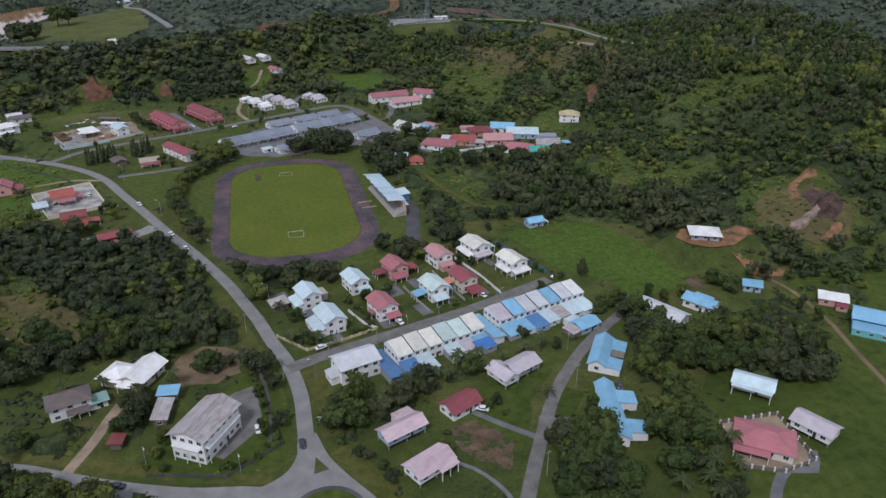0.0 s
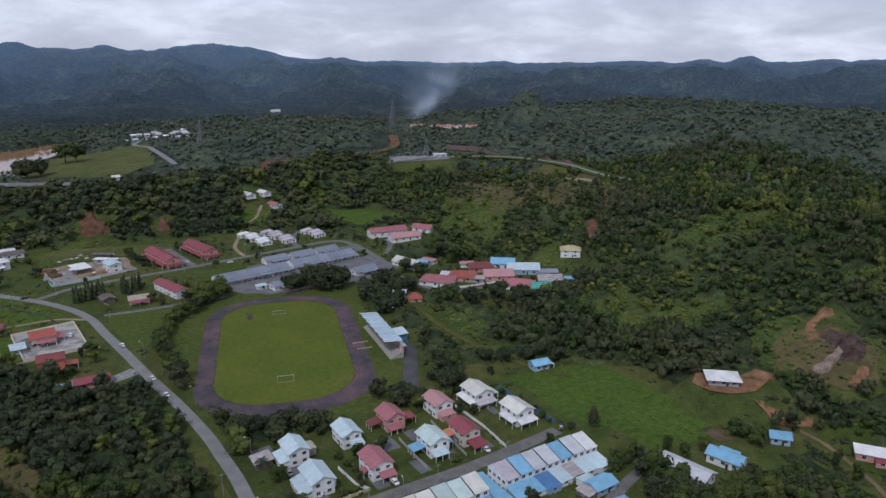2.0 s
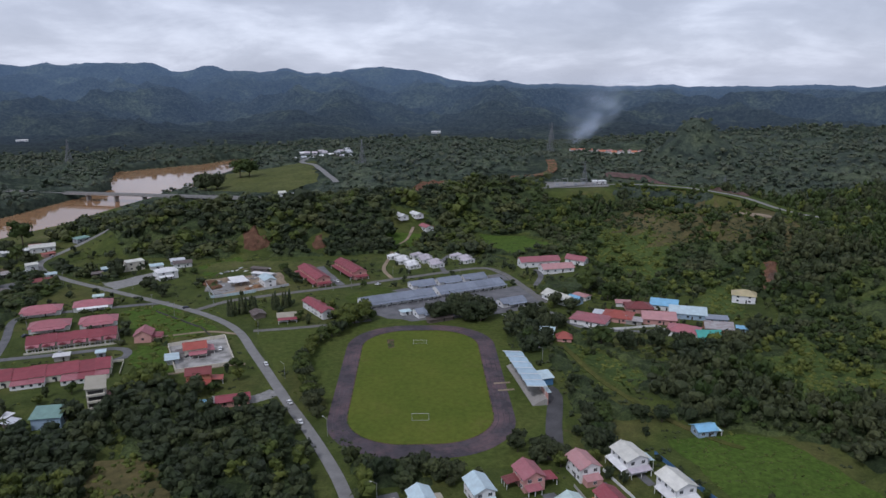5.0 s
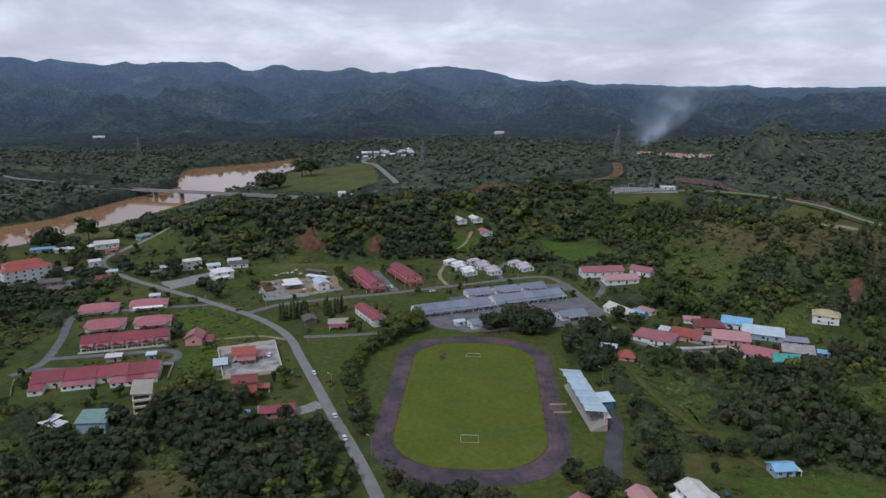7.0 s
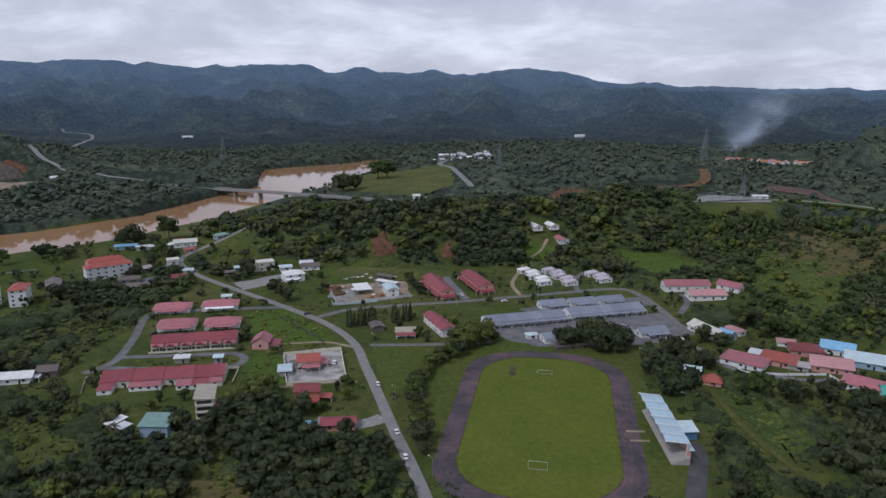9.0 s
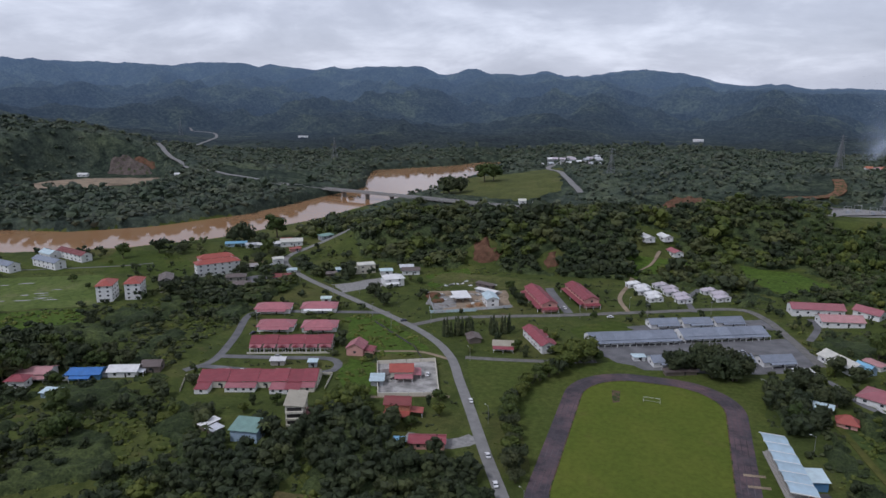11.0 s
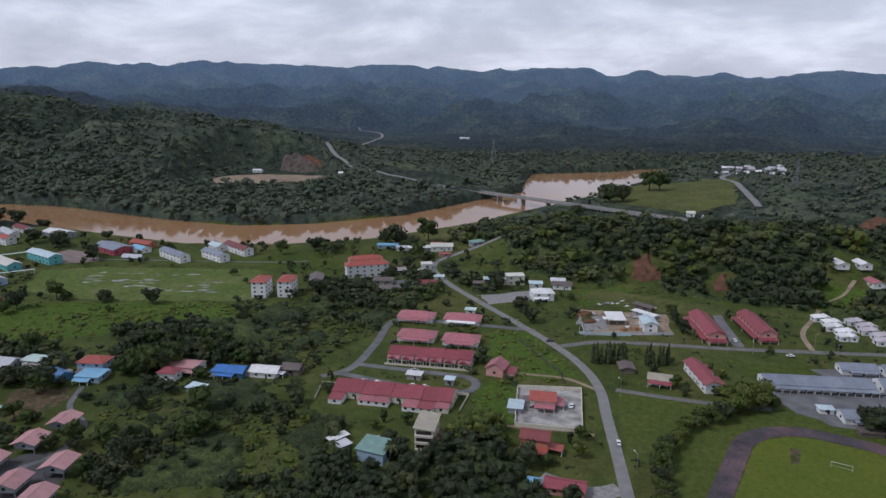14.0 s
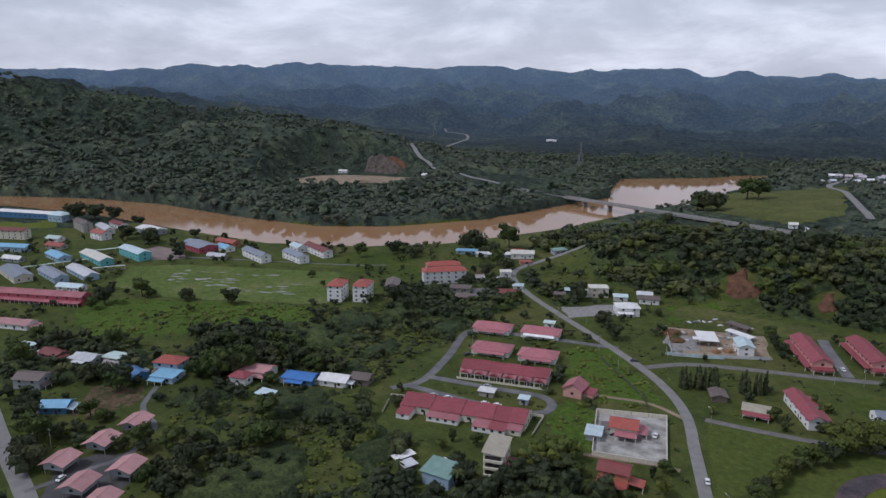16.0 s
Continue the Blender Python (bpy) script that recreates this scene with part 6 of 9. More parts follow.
house("house", "white house with dark roof at a hill foot", -186, 263, 24, 13, 8, 3.6, "brown", "white", "gable", 1.5)
house("hut", "small sky-blue roofed hut by the road", -238, 250, 30, 9, 6, 3, "aqua", "deep", "gable", 1)
house("house", "small grey house among trees", -288, 190, 30, 12, 9, 3, "brown", "bare", "hip", 1.5, deep=False)
house("hut", "small white hut behind duplexes", -214, 178, 20, 6, 4, 2.8, "mint", "white", "mono", 0.3, category="hut", deep=False)

for a in ((-204, 257, 30, 9, 6, 3.0, "aqua", "white", "mono", "low shed with pale blue roof"), (-193, 272, 25, 10, 7, 3.2, "silver", "grey", "gable", "grey sheet-roofed store"), (-240, 236, 34, 8, 5, 2.8, "brown", "dark", "mono", "dark timber shed"), (-310, 236, 40, 9, 6, 2.8, "rust", "bare", "gable", "old rusty-roofed shed"),
          (-303, 205, 30, 14, 9, 3.2, "brown", "bare", "hip", "weathered grey-roofed house"), (-274, 236, 30, 7, 5, 2.6, "aqua", "white", "mono", "small pale-roofed hut"), (-352, 300, 36, 10, 6, 3.0, "silver", "white", "mono", "riverside store with sheet roof"), (-332, 326, 30, 9, 6, 2.8, "brick", "white", "gable", "small red-roofed riverside house"),
          (-122, 246, -20, 14, 4, 2.6, "brown", "dark", "mono", "long dark timber store")):
    house("shed", a[9] + " near the river road", a[0], a[1], a[2], *a[3:6], a[6], a[7], a[8], 1.4 if a[8] != "mono" else 0.4, category="shed", deep=False)

# pink bungalows and kampong houses in the west
PNK = "pink hip-roofed bungalows round a yard"
for px, py in ((-283.2, -50), (-278.4, -67), (-275.2, -84.5), (-251.4, -71), (-253.5, -87.5), (-236.9, -88)):
    house("bungalow", "pink gable-roofed bungalow with open ground floor", px, py, -62, 9.0, 8.2, 4.9, "pink", "grey", "gable", 1.4, over=1.3, lift=2.3, group=PNK)
KAM = "village houses among trees"
for a in ((-328.8, -63, 40, 12, 8, 3.6, "sky", "deep", "gable", "bungalow with light blue roof"), (-366, -58, 30, 14, 10, 5.2, "brown", "grey", "gable", "two-storey dark-roofed house"), (-376, -27, 20, 13, 9, 3, "silver", "grey", "gable", "low house with grey sheet roof"),
          (-366, -17, 20, 10, 7, 3, "mint", "white", "mono", "small house with pale roof"), (-338, -21.5, 0, 13, 8, 3, "blue", "deep", "gable", "low house with blue roof"), (-331, -5, 25, 14, 10, 6, "brick", "blue", "hip", "two-storey house with brick-red roof"),
          (-322, -13, 25, 12, 9, 3.2, "sky", "blue", "mono", "extension with pale blue roof"), (-292, 20, 20, 16, 10, 3.6, "pink", "white", "gable", "house with faded pink roof"), (-290, 8, 20, 9, 7, 4.6, "red", "white", "hip", "house with red roof"),
          ) + (
          (-268, 28, 22, 15, 9, 3.2, "cobalt", "deep", "gable", "house with bright blue roof"), (-253, 37, 22, 14, 9, 3.2, "white", "white", "gable", "house with white sheet roof"), (-243.5, 46, 22, 9, 8, 3.6, "brown", "dark", "gable", "old house with dark roof"),
          (-266.5, 5, 10, 8, 5, 2.6, "aqua", "blue", "mono", "small hut with pale blue roof"), (-355, -24, 10, 10, 7, 2.8, "rust", "pink", "gable", "house with rusty roof"), (-397, -35, 10, 14, 8, 2.8, "maroon", "dark", "gable", "house with maroon roof"),
          (-420, -40, 20, 9, 6, 2.8, "aqua", "white", "mono", "small house with pale roof"), (-465, -28, 25, 24, 9, 3.6, "pink", "white", "gable", "long house with pink roof"),):
    kd = random.Random(int(a[0] * 7 + a[1]))
    other = kd.choice(["silver", "rust", "aqua", a[6], a[6], "brown"])
    extra = [(kd.choice("SE"), kd.uniform(2.5, 4), 2.8, 0.5, other, kd.uniform(0, 0.2), kd.uniform(0.7, 1.0)), (kd.choice("NW"), kd.uniform(2.5, 4.5), 2.7, 0.5, kd.choice(["rust", "silver", a[6]]), kd.uniform(0, 0.3), kd.uniform(0.6, 1.0), kd.choice(["grey", "dark", "white"]))] if a[3] > 9 else []
    house("house", "village " + a[9], a[0], a[1], a[2], *a[3:6], a[6], a[7], a[8], 1.7 if a[8] != "mono" else 0.5, storeys=2 if a[5] > 5 else 1, group=KAM, ann=extra)

# school by the river
SCH = "school blocks by the river"
for a in ((-553, 53, -6, 44, 10, 4.2, "silver", "blue", "classroom block with grey roof and blue gable"), (-590, 82, -6, 48, 11, 4.6, "cream", "turq", "classroom block with cream roof and turquoise gable"), (-620, 64, -4, 32, 10, 3.8, "sky", "blue", "classroom block with light blue roof"),
          (-564, 36, -6, 42, 10, 4.2, "grey", "blue", "classroom block with grey roof"), (-588, 19, -7, 46, 13, 4.6, "grey", "cream", "classroom block with grey roof and orange end"), (-578, 109, -4, 40, 11, 6.4, "aqua", "turq", "two-storey turquoise school block with pale blue roof"),
          (-562, 160, -5, 38, 18, 4.8, "grey", "rose", "school hall with grey roof and dark red walls"), (-540, 172, -5, 18, 10, 3.6, "sky", "white", "small block with pale blue roof"), (-555, 185, 5, 26, 9, 4, "brick", "orange", "block with brick-red roof"),
          ) + (
          (-494, 171, -12, 40, 9, 6, "grey", "white", "two-storey white hostel with grey roof"), (-465, 189, -12, 33, 9, 6, "grey", "white", "two-storey white hostel with grey roof"), (-467, 216, -15, 40, 9, 6, "maroon", "white", "two-storey white hostel with maroon roof"), (-490, 213, -15, 18, 9, 4.5, "aqua", "white", "low hostel wing with pale blue roof"),
          (-680, 52, 30, 34, 9, 4.5, "sky", "blue", "block with light blue roof"), (-730, 71, 30, 34, 9, 8.5, "maroon", "cream", "three-storey cream block with maroon roof"), (-718, 131, -8, 34, 9, 8.5, "brown", "bare", "three-storey grey block"),
          (-668, 124, 2, 22, 10, 6.5, "brick", "white", "two-storey block with brick-red roof"), (-698, 143, -12, 38, 9, 4.2, "silver", "white", "long block with grey roof"), (-706, 161, -6, 28, 9, 4, "maroon", "white", "low block with maroon roof"), (-656, 168, -1, 34, 16, 4.4, "white", "grey", "low hall with white roof"),
          ) + (
          (-640, 37, 20, 20, 6, 3, "white", "grey", "covered walk with white roof"), (-520, 30, 25, 22, 7, 3, "aqua", "white", "low canteen with pale roof"), (-520, 150, 20, 18, 5, 3, "silver", "bare", "long low shelter"), (-660, 80, 20, 20, 8, 3.2, "brick", "bare", "low brick-roofed block"), (-690, 92, 20, 16, 8, 3.2, "mint", "white", "low block with pale green roof"),):
    house("school_block", a[8] + " by the river", a[0], a[1], a[2], a[3] * 0.92, *a[4:6], a[6], a[7], "gable", 2.0, storeys=2 if 5 < a[5] < 8 else (3 if a[5] > 8 else 1), group=SCH, category="school block", deep=False)


def covered_walk(x0, y0, x1, y1):
    """A footpath under a narrow pale roof on posts."""
    ln, ang = math.hypot(x1 - x0, y1 - y0), math.degrees(math.atan2(y1 - y0, x1 - x0))
    t = thing("covered_walk", x0, y0, 0, ang, "narrow covered walk with pale aqua roof", "covered walk", "covered walks of the school")
    part("roof", box(0, ln, -1.3, 1.3, 2.9, 3.05), R["mint"], t)
    part("path", box(0, ln, -1.0, 1.0, -0.1, 0.12), CONC, t)
    n = max(2, int(ln / 6))
    for k in range(n + 1):
        part("post", box(ln * k / n - 0.1, ln * k / n + 0.1, 1.0, 1.2, 0, 2.9), FRAMEW, t)


for cw in ((-604, 27, -591, 76), (-618, 94, -609, 116), (-560, 60, -548, 84)):
    covered_walk(*cw)
terrace(-508, 6, 28, 9, 7.4, 11, 5.8, ["rose"], [[("S", 4, 3.0, 0.5, "rose", 0.05, 0.95)]], "rose", 2.0, 0.0, "rose two-storey shophouses", "two-storey shophouse with {} roof", 2, 0.1, False)
house("grandstand", "long low riverside grandstand with white roof", -826, 121, 24, 75, 10, 5.5, "white", "deep", "mono", 1.0, deep=False, category="grandstand")
house("tank", "pale blue hall with rounded roof beside trees", -775, 134, 20, 18, 14, 7, "aqua", "blue", "hip", 3, deep=False, category="hall")

# ---- sports ground things ----


def grandstand():
    t = thing("grandstand", 49.5, 35, 0, 8, "grandstand with arched pale blue roof bays", "grandstand")
    FOOT.append((49.5, 34, 98, 27, 8))
    L, n = 43.0, 6
    for i in range(7):
        part("seat_tier", box(-2.6 + i * 0.85, 4.2, -L / 2 - 3, L / 2, i * 0.42, (i + 1) * 0.42), WALL["bare"], t, "stepped pale concrete seating")
    part("back_wall", box(4.2, 4.45, -L / 2 - 3, L / 2, 0, 5.2), WALL["pink"], t)
    for i in range(n):
        y0, y1 = -L / 2 + i * L / n, -L / 2 + (i + 1) * L / n
        bm = bmesh.new()
        k = 8
        rows = []
        for j in range(k + 1):
            u = j / k
            y = y0 + 0.05 + (y1 - y0 - 0.1) * u
            zz = 7.6 + 0.62 * math.sin(math.pi * u)
            rows.append((bm.verts.new((-4.6, y, zz + 1.0)), bm.verts.new((4.9, y, zz)), bm.verts.new((-4.6, y, zz + 0.9)), bm.verts.new((4.9, y, zz - 0.1))))
        for a, b in zip(rows, rows[1:]):
            bm.faces.new((a[0], b[0], b[1], a[1]))
            bm.faces.new((a[3], b[3], b[2], a[2]))
            bm.faces.new((a[0], a[2], b[2], b[0]))
            bm.faces.new((a[1], b[1], b[3], a[3]))
        part("roof_bay", bm, R["steel"], t)
        for y in (y0,) + ((y1,) if i == n - 1 else ()):
            bm = bmesh.new()
            prism(bm, [(-4.8, y - 0.2, 8.72), (5.0, y - 0.2, 7.72), (5.0, y + 0.2, 7.72), (-4.8, y + 0.2, 8.72)], 0.3)
            part("rib", bm, FRAMEW, t)
            bm = bmesh.new()
            add_tube(bm, (3.9, y, 0), (3.9, y, 7.6), 0.2, 0.2)
            part("column", bm, FRAMEW, t)
    part("lower_roof", box(5.0, 7.0, -L / 2, L / 2 - 6, 4.4, 4.6), R["aqua"], t)
    part("annex_wall", box(7.2, 13.5, -4.5, 4.5, 0, 3.6), WALL["deep"], t)
    bm = bmesh.new()
    prism(bm, [(7.0, -5.2, 3.7), (14, -5.2, 4.1), (14, 5.2, 4.1), (7.0, 5.2, 3.7)], 0.15)
    part("annex_roof", bm, R["aqua"], t)
    for y in (-6, 2):
        part("walkway", box(-14, -6, y - 0.8, y + 0.8, -0.1, 0.16), SOILPALE, t)


grandstand()


def goal(x, y, rz):
    t = thing("goal", x, y, 0.1, rz, "white metal football goal on a pitch", "goal", "football goals")
    for name, p, q in (("post", (-3.66, 0, 0), (-3.66, 0, 2.44)), ("post", (3.66, 0, 0), (3.66, 0, 2.44)), ("crossbar", (-3.66, 0, 2.44), (3.66, 0, 2.44)), ("stay", (-3.66, 1.6, 0), (-3.66, 0, 2.44)), ("stay", (3.66, 1.6, 0), (3.66, 0, 2.44)), ("back_bar", (-3.66, 1.6, 0.05), (3.66, 1.6, 0.05))):
        bm = bmesh.new()
        add_tube(bm, p, q, 0.06, 0.06, 6)
        part(name, bm, FRAMEW if name in ("post", "crossbar") else STEEL, t)


goal(0, 0, 180)
goal(0, 88, 0)
patch("soil", [(-19, 96), (-15, 96), (-14, 84), (-17, 82)], SOILBROWN, 0.12, "dark worn patch on the pitch", "soil", 0.6)

# ---- vehicles ----


def car(paint, label):
    t = thing("car", 0, 0, 0, 0, label, "car", "cars")
    bm = bmesh.new()
    prof = [(-2.1, 0.35), (-2.1, 0.82), (-1.2, 0.92), (1.7, 0.95), (2.1, 0.8), (2.1, 0.35)]
    for s in (-0.85, 0.85):
        for x, z in prof:
            bm.verts.new((x, s, z))
    v = list(bm.verts)
    n = len(prof)
    bm.faces.new(v[:n])
    bm.faces.new(v[n:][::-1])
    for i in range(n):
        j = (i + 1) % n
        bm.faces.new((v[i], v[j], v[n + j], v[n + i]))
    bmesh.ops.bevel(bm, geom=list(bm.edges), offset=0.06, segments=1, affect="EDGES")
    part("body", bm, paint, t)
    for name, mat, lo, hi, z0, z1 in (("cabin_glass", GLASS, 1.25, 0.9, 0.92, 1.38), ("roof", paint, 0.92, 0.8, 1.38, 1.48)):
        bm = bmesh.new()
        a = [bm.verts.new(p) for p in ((-lo, -0.78, z0), (lo, -0.78, z0), (lo, 0.78, z0), (-lo, 0.78, z0))]
        b = [bm.verts.new(p) for p in ((-hi, -0.66, z1), (hi, -0.66, z1), (hi, 0.66, z1), (-hi, 0.66, z1))]
        bm.faces.new(a[::-1])
        bm.faces.new(b)
        for i in range(4):
            j = (i + 1) % 4
            bm.faces.new((a[i], a[j], b[j], b[i]))
        part(name, bm, mat, t)
    for x in (-1.3, 1.3):
        for y in (-0.82, 0.82):
            bm = bmesh.new()
            add_tube(bm, (x, y - 0.1, 0.33), (x, y + 0.1, 0.33), 0.33, 0.33, 10)
            part("wheel", bm, TYRE, t)
    for y in (-0.6, 0.6):
        part("headlight", box(-2.13, -2.06, y - 0.15, y + 0.15, 0.6, 0.74), FRAMEW, t)
    return t


PAINTW = Mat("white_car_paint", (0.75, 0.75, 0.75), 0.25, 0, 0.5).m
PAINTD = Mat("dark_car_paint", (0.035, 0.04, 0.05), 0.25, 0, 0.5).m
PAINTS = Mat("silver_car_paint", (0.42, 0.43, 0.45), 0.3, 0.5, 0.5).m
CARS = [car(PAINTW, "white saloon car parked or driving on asphalt"), car(PAINTD, "dark saloon car on the road"), car(PAINTS, "silver saloon car parked near houses")]
spots = [[(48.1, -150, 150), (-21, -142, 95), (-59, 17, 117), (-51, -2, 112), (-176.5, 66, 20), (-182, 64, 20), (-199, 58, 20), (-108, 84, 100), (9, -92, 40), (-79, 62, 115), (-30, 205, 24), (-60, 214, -62), (2, -102, 20), (33, -92, 108), (70, -80, 108), (-70, 220, 28), (-34, 161, 24), (20, 186, 24), (-246, -84, 30), (-268, -88, 118), (-300, 250, 60)],
] + [
         [(-59, -156.5, -17), (-8.5, -152, 92), (-168, 60.5, 20), (104, -72, 60), (-225, 108, 70), (-150, 157, 35), (-6, 172, 24), (58, 164, 24), (-258, -90, 30), (-122, 74, 20), (48, -68, 108), (96, -150, 60)], [(-2, -77, 110), (-206, 56, 20), (-192, 80.5, 20), (-240, 250, 30), (12, 174, 24), (44, 168, 24), (-262, -66, 30), (-303, 296, 80)]]
for base, ps in zip(CARS, spots):
    for i, (x, y, rz) in enumerate(ps):
        m = pose(x, y, 0.2, 0, 0, rz)
        if i == 0:
            base.matrix_world = m
        else:
            copy_thing(base, m)

# ---- street furniture, walls and fences ----


def lamp_post():
    t = thing("street_lamp", 0, 0, 0, 0, "grey steel street lamp by the road", "street lamp", "street lamps")
    bm = bmesh.new()
    add_tube(bm, (0, 0, 0), (0, 0, 8), 0.11, 0.07)
    part("pole", bm, STEEL, t)
    bm = bmesh.new()
    add_tube(bm, (0, 0, 7.9), (1.8, 0, 8.5), 0.06, 0.05)
    part("arm", bm, STEEL, t)
    part("lamp_head", box(1.6, 2.3, -0.15, 0.15, 8.45, 8.6), FRAMEW, t)
    return t


lp = lamp_post()
for i, (x, y, rz) in enumerate([(-26, -160, -80), (-52, -150.5, -70), (-1.5, -120, 180), (-15, -62, 180), (-38, -14, 150), (-66, 44, 150), (-93, 108, 150), (-132, 157, 140), (-200, 200, 60), (34, -103, 90), (72, -92, 90), (88, -125, 140), (-60, 192, -65), (-20, 228, -65), (63, 60, 180), (50, 112, 180)]):
    m = pose(x, y, 0, 0, 0, rz)
    if i == 0:
        lp.matrix_world = m
    else:
        copy_thing(lp, m)


def utility_pole():
    t = thing("utility_pole", 0, 0, 0, 0, "slim concrete utility pole with crossarm", "utility pole", "utility poles")
    bm = bmesh.new()
    add_tube(bm, (0, 0, 0), (0, 0, 9), 0.15, 0.1)
    part("pole", bm, CONC, t)
    part("crossarm", box(-0.9, 0.9, -0.06, 0.06, 8.4, 8.55), STEEL, t)
    return t


up = utility_pole()
for i, (x, y) in enumerate([(-12, -118), (4, -112), (22, -106), (47, -98), (75, -90), (57, -182), (82, -146), (100, -124), (-152, 142), (-172, 160), (-215, 190), (-255, 215), (-48, 198), (-8, 214), (30, 232), (-165, 92), (-230, 120), (-295, -80), (-330, -80), (150, 104), (120, 108), (-24, -85)]):
    m = pose(x, y, 0, 0, 0, 20)
    if i == 0:
        up.matrix_world = m
    else:
        copy_thing(up, m)


def wall_line(name, pts, h, t, mat, label, pier=None, closed=False, every=4.0):
    """A low wall or fence along a line: panels and piers."""
    ob = thing(name, pts[0][0], pts[0][1], gz(*pts[0]), 0, label, name.replace("_", " "))
    x0, y0 = pts[0]
    seq = list(pts) + ([pts[0]] if closed else [])
    for a, b in zip(seq, seq[1:]):
        a, b = Vector(a), Vector(b)
        n = max(1, round((b - a).length / every))
        for i in range(n):
            p, q = a.lerp(b, i / n), a.lerp(b, (i + 1) / n)
            ang = math.degrees(math.atan2(q.y - p.y, q.x - p.x))
            ln = (q - p).length
            o = part("panel", box(0.1, ln - 0.1, -t / 2, t / 2, -0.2, h), mat, ob)
            o.matrix_basis = pose(p.x - x0, p.y - y0, 0, 0, 0, ang)
            if pier:
                o = part("pier", box(-0.22, 0.22, -0.22, 0.22, -0.2, h + 0.25), pier, ob)
                o.matrix_basis = pose(p.x - x0, p.y - y0, 0, 0, 0, ang)
    return ob


wall_line("yard_wall", [(-138, 89.6), (-110.7, 103.1), (-95.1, 63.6), (-122, 53.6)], 1.9, 0.35, WALL["cream"], "cream rendered wall round a concrete yard", None, True, 8)
wall_line("fence", [(117, -174.8), (136.7, -175.7), (134, -196), (122.4, -198), (111.5, -192.8)], 1.3, 0.12, WALL["dark"], "brown panel fence with white piers", FRAMEW, True, 3.0)
wall_line("fence", [(91, -33), (96, -48), (103, -68)], 1.8, 0.08, R["blue"], "bright blue sheet fence beside a field", None, False, 5)
wall_line("garden_wall", [(-13, -90), (-3, -102), (10, -99), (24, -94)], 1.1, 0.2, R["yellow"], "yellow-painted garden wall along a street", WALL["cream"], False, 4)
wall_line("garden_wall", [(15, -78), (20, -90), (24, -94)], 1.2, 0.18, WALL["white"], "white garden wall between houses", None, False, 5)
wall_line("garden_wall", [(40, -64), (44, -80), (46, -87)], 1.2, 0.18, WALL["bare"], "grey garden wall between houses", None, False, 5)
wall_line("garden_wall", [(55, -54), (62, -82)], 1.2, 0.18, WALL["bare"], "concrete garden wall beside a drive", None, False, 5)
wall_line("garden_wall", [(68, -44), (74, -62), (78, -80)], 1.2, 0.18, WALL["white"], "white garden wall beside a red-roofed house", None, False, 5)
wall_line("hoarding", [(-158, 222), (-137, 178), (-93, 206)], 1.8, 0.08, R["silver"], "grey sheet hoarding round a building site", None, False, 6)
wall_line("garden_wall", [(95, 121), (99, 107), (118, 108), (139, 112)], 1.3, 0.2, WALL["white"], "white garden wall along a lane", None, False, 6)
wall_line("garden_wall", [(140, 111), (147, 90)], 1.3, 0.2, WALL["white"], "white garden wall beside a pink-roofed house", None, False, 6)
wall_line("fence", [(-166, 150), (-128, 118), (-116, 100)], 1.2, 0.05, TARDARK, "dark mesh fence along an overgrown plot", None, False, 5)
wall_line("fence", [(-213, 28), (-222, 44), (-154, 70), (-149, 52)], 1.3, 0.1, WALL["cream"], "cream boundary wall of a terrace row", None, False, 6)
wall_line("fence", [(-22, -108), (-18, -130), (-14, -150), (-30, -160), (-52, -154)], 1.1, 0.04, TARDARK, "low dark mesh fence round block grounds", TARDARK, False, 5)


def site():
    t = thing("unfinished_building", -130, 212, 0, -62, "half-built concrete frame with flat slabs", "building")
    FOOT.append((-130, 212, -62, 10, 10))
    for x in (-8, -3, 3, 8):
        for y in (-5, 0, 5):
            part("column", box(x - 0.2, x + 0.2, y - 0.2, y + 0.2, 0, 3.4), CONC, t)
    part("slab", box(-8.6, 8.6, -5.6, 5.6, 3.4, 3.7), WALL["white"], t)
    part("wall", box(-8, -2, -4.8, 4.8, 0, 3.38), WALL["grey"], t)
    part("roof_panel", box(3, 8, -8.5, -3, 3.9, 4.0), R["white"], t)
    house("shed", "low white site store with flat roof", -117, 231, -20, 16, 4, 2.6, "white", "grey", "mono", 0.2, wins="S", category="shed")
    for i, (x, y, r) in enumerate([(-150, 213, 5.5), (-144, 203, 5.0), (-143, 222, 3.5), (-115, 204, 3.0), (-112, 218, 2.5), (-138, 187, 3.2), (-120, 199, 2.4), (-147, 196, 2.6)]):
        bm = bmesh.new()
        bmesh.ops.create_icosphere(bm, subdivisions=3, radius=1)
        for v in bm.verts:
            k = 1 + 0.25 * noise.noise(v.co * 1.7 + Vector((i * 9, 0, 0)))
            v.co = Vector((v.co.x * r * k, v.co.y * r * k, max(-0.1, v.co.z) * r * 0.5 * k))
        o = solid("earth_mound", bm, (SOIL, SOIL, SOILPALE, CLAY, SOILPALE, CONC, CLAY, CONC)[i], "heap of dug earth on a building site", "earth mound", group="earth mounds")
        o.location = (x, y, 0.1)


site()
wall_line("fence", [(-144, 188), (-140, 178), (-126, 184), (-113, 191)], 1.9, 0.06, R["aqua"], "pale blue and white sheet hoarding of a building site", None, False, 2.4)


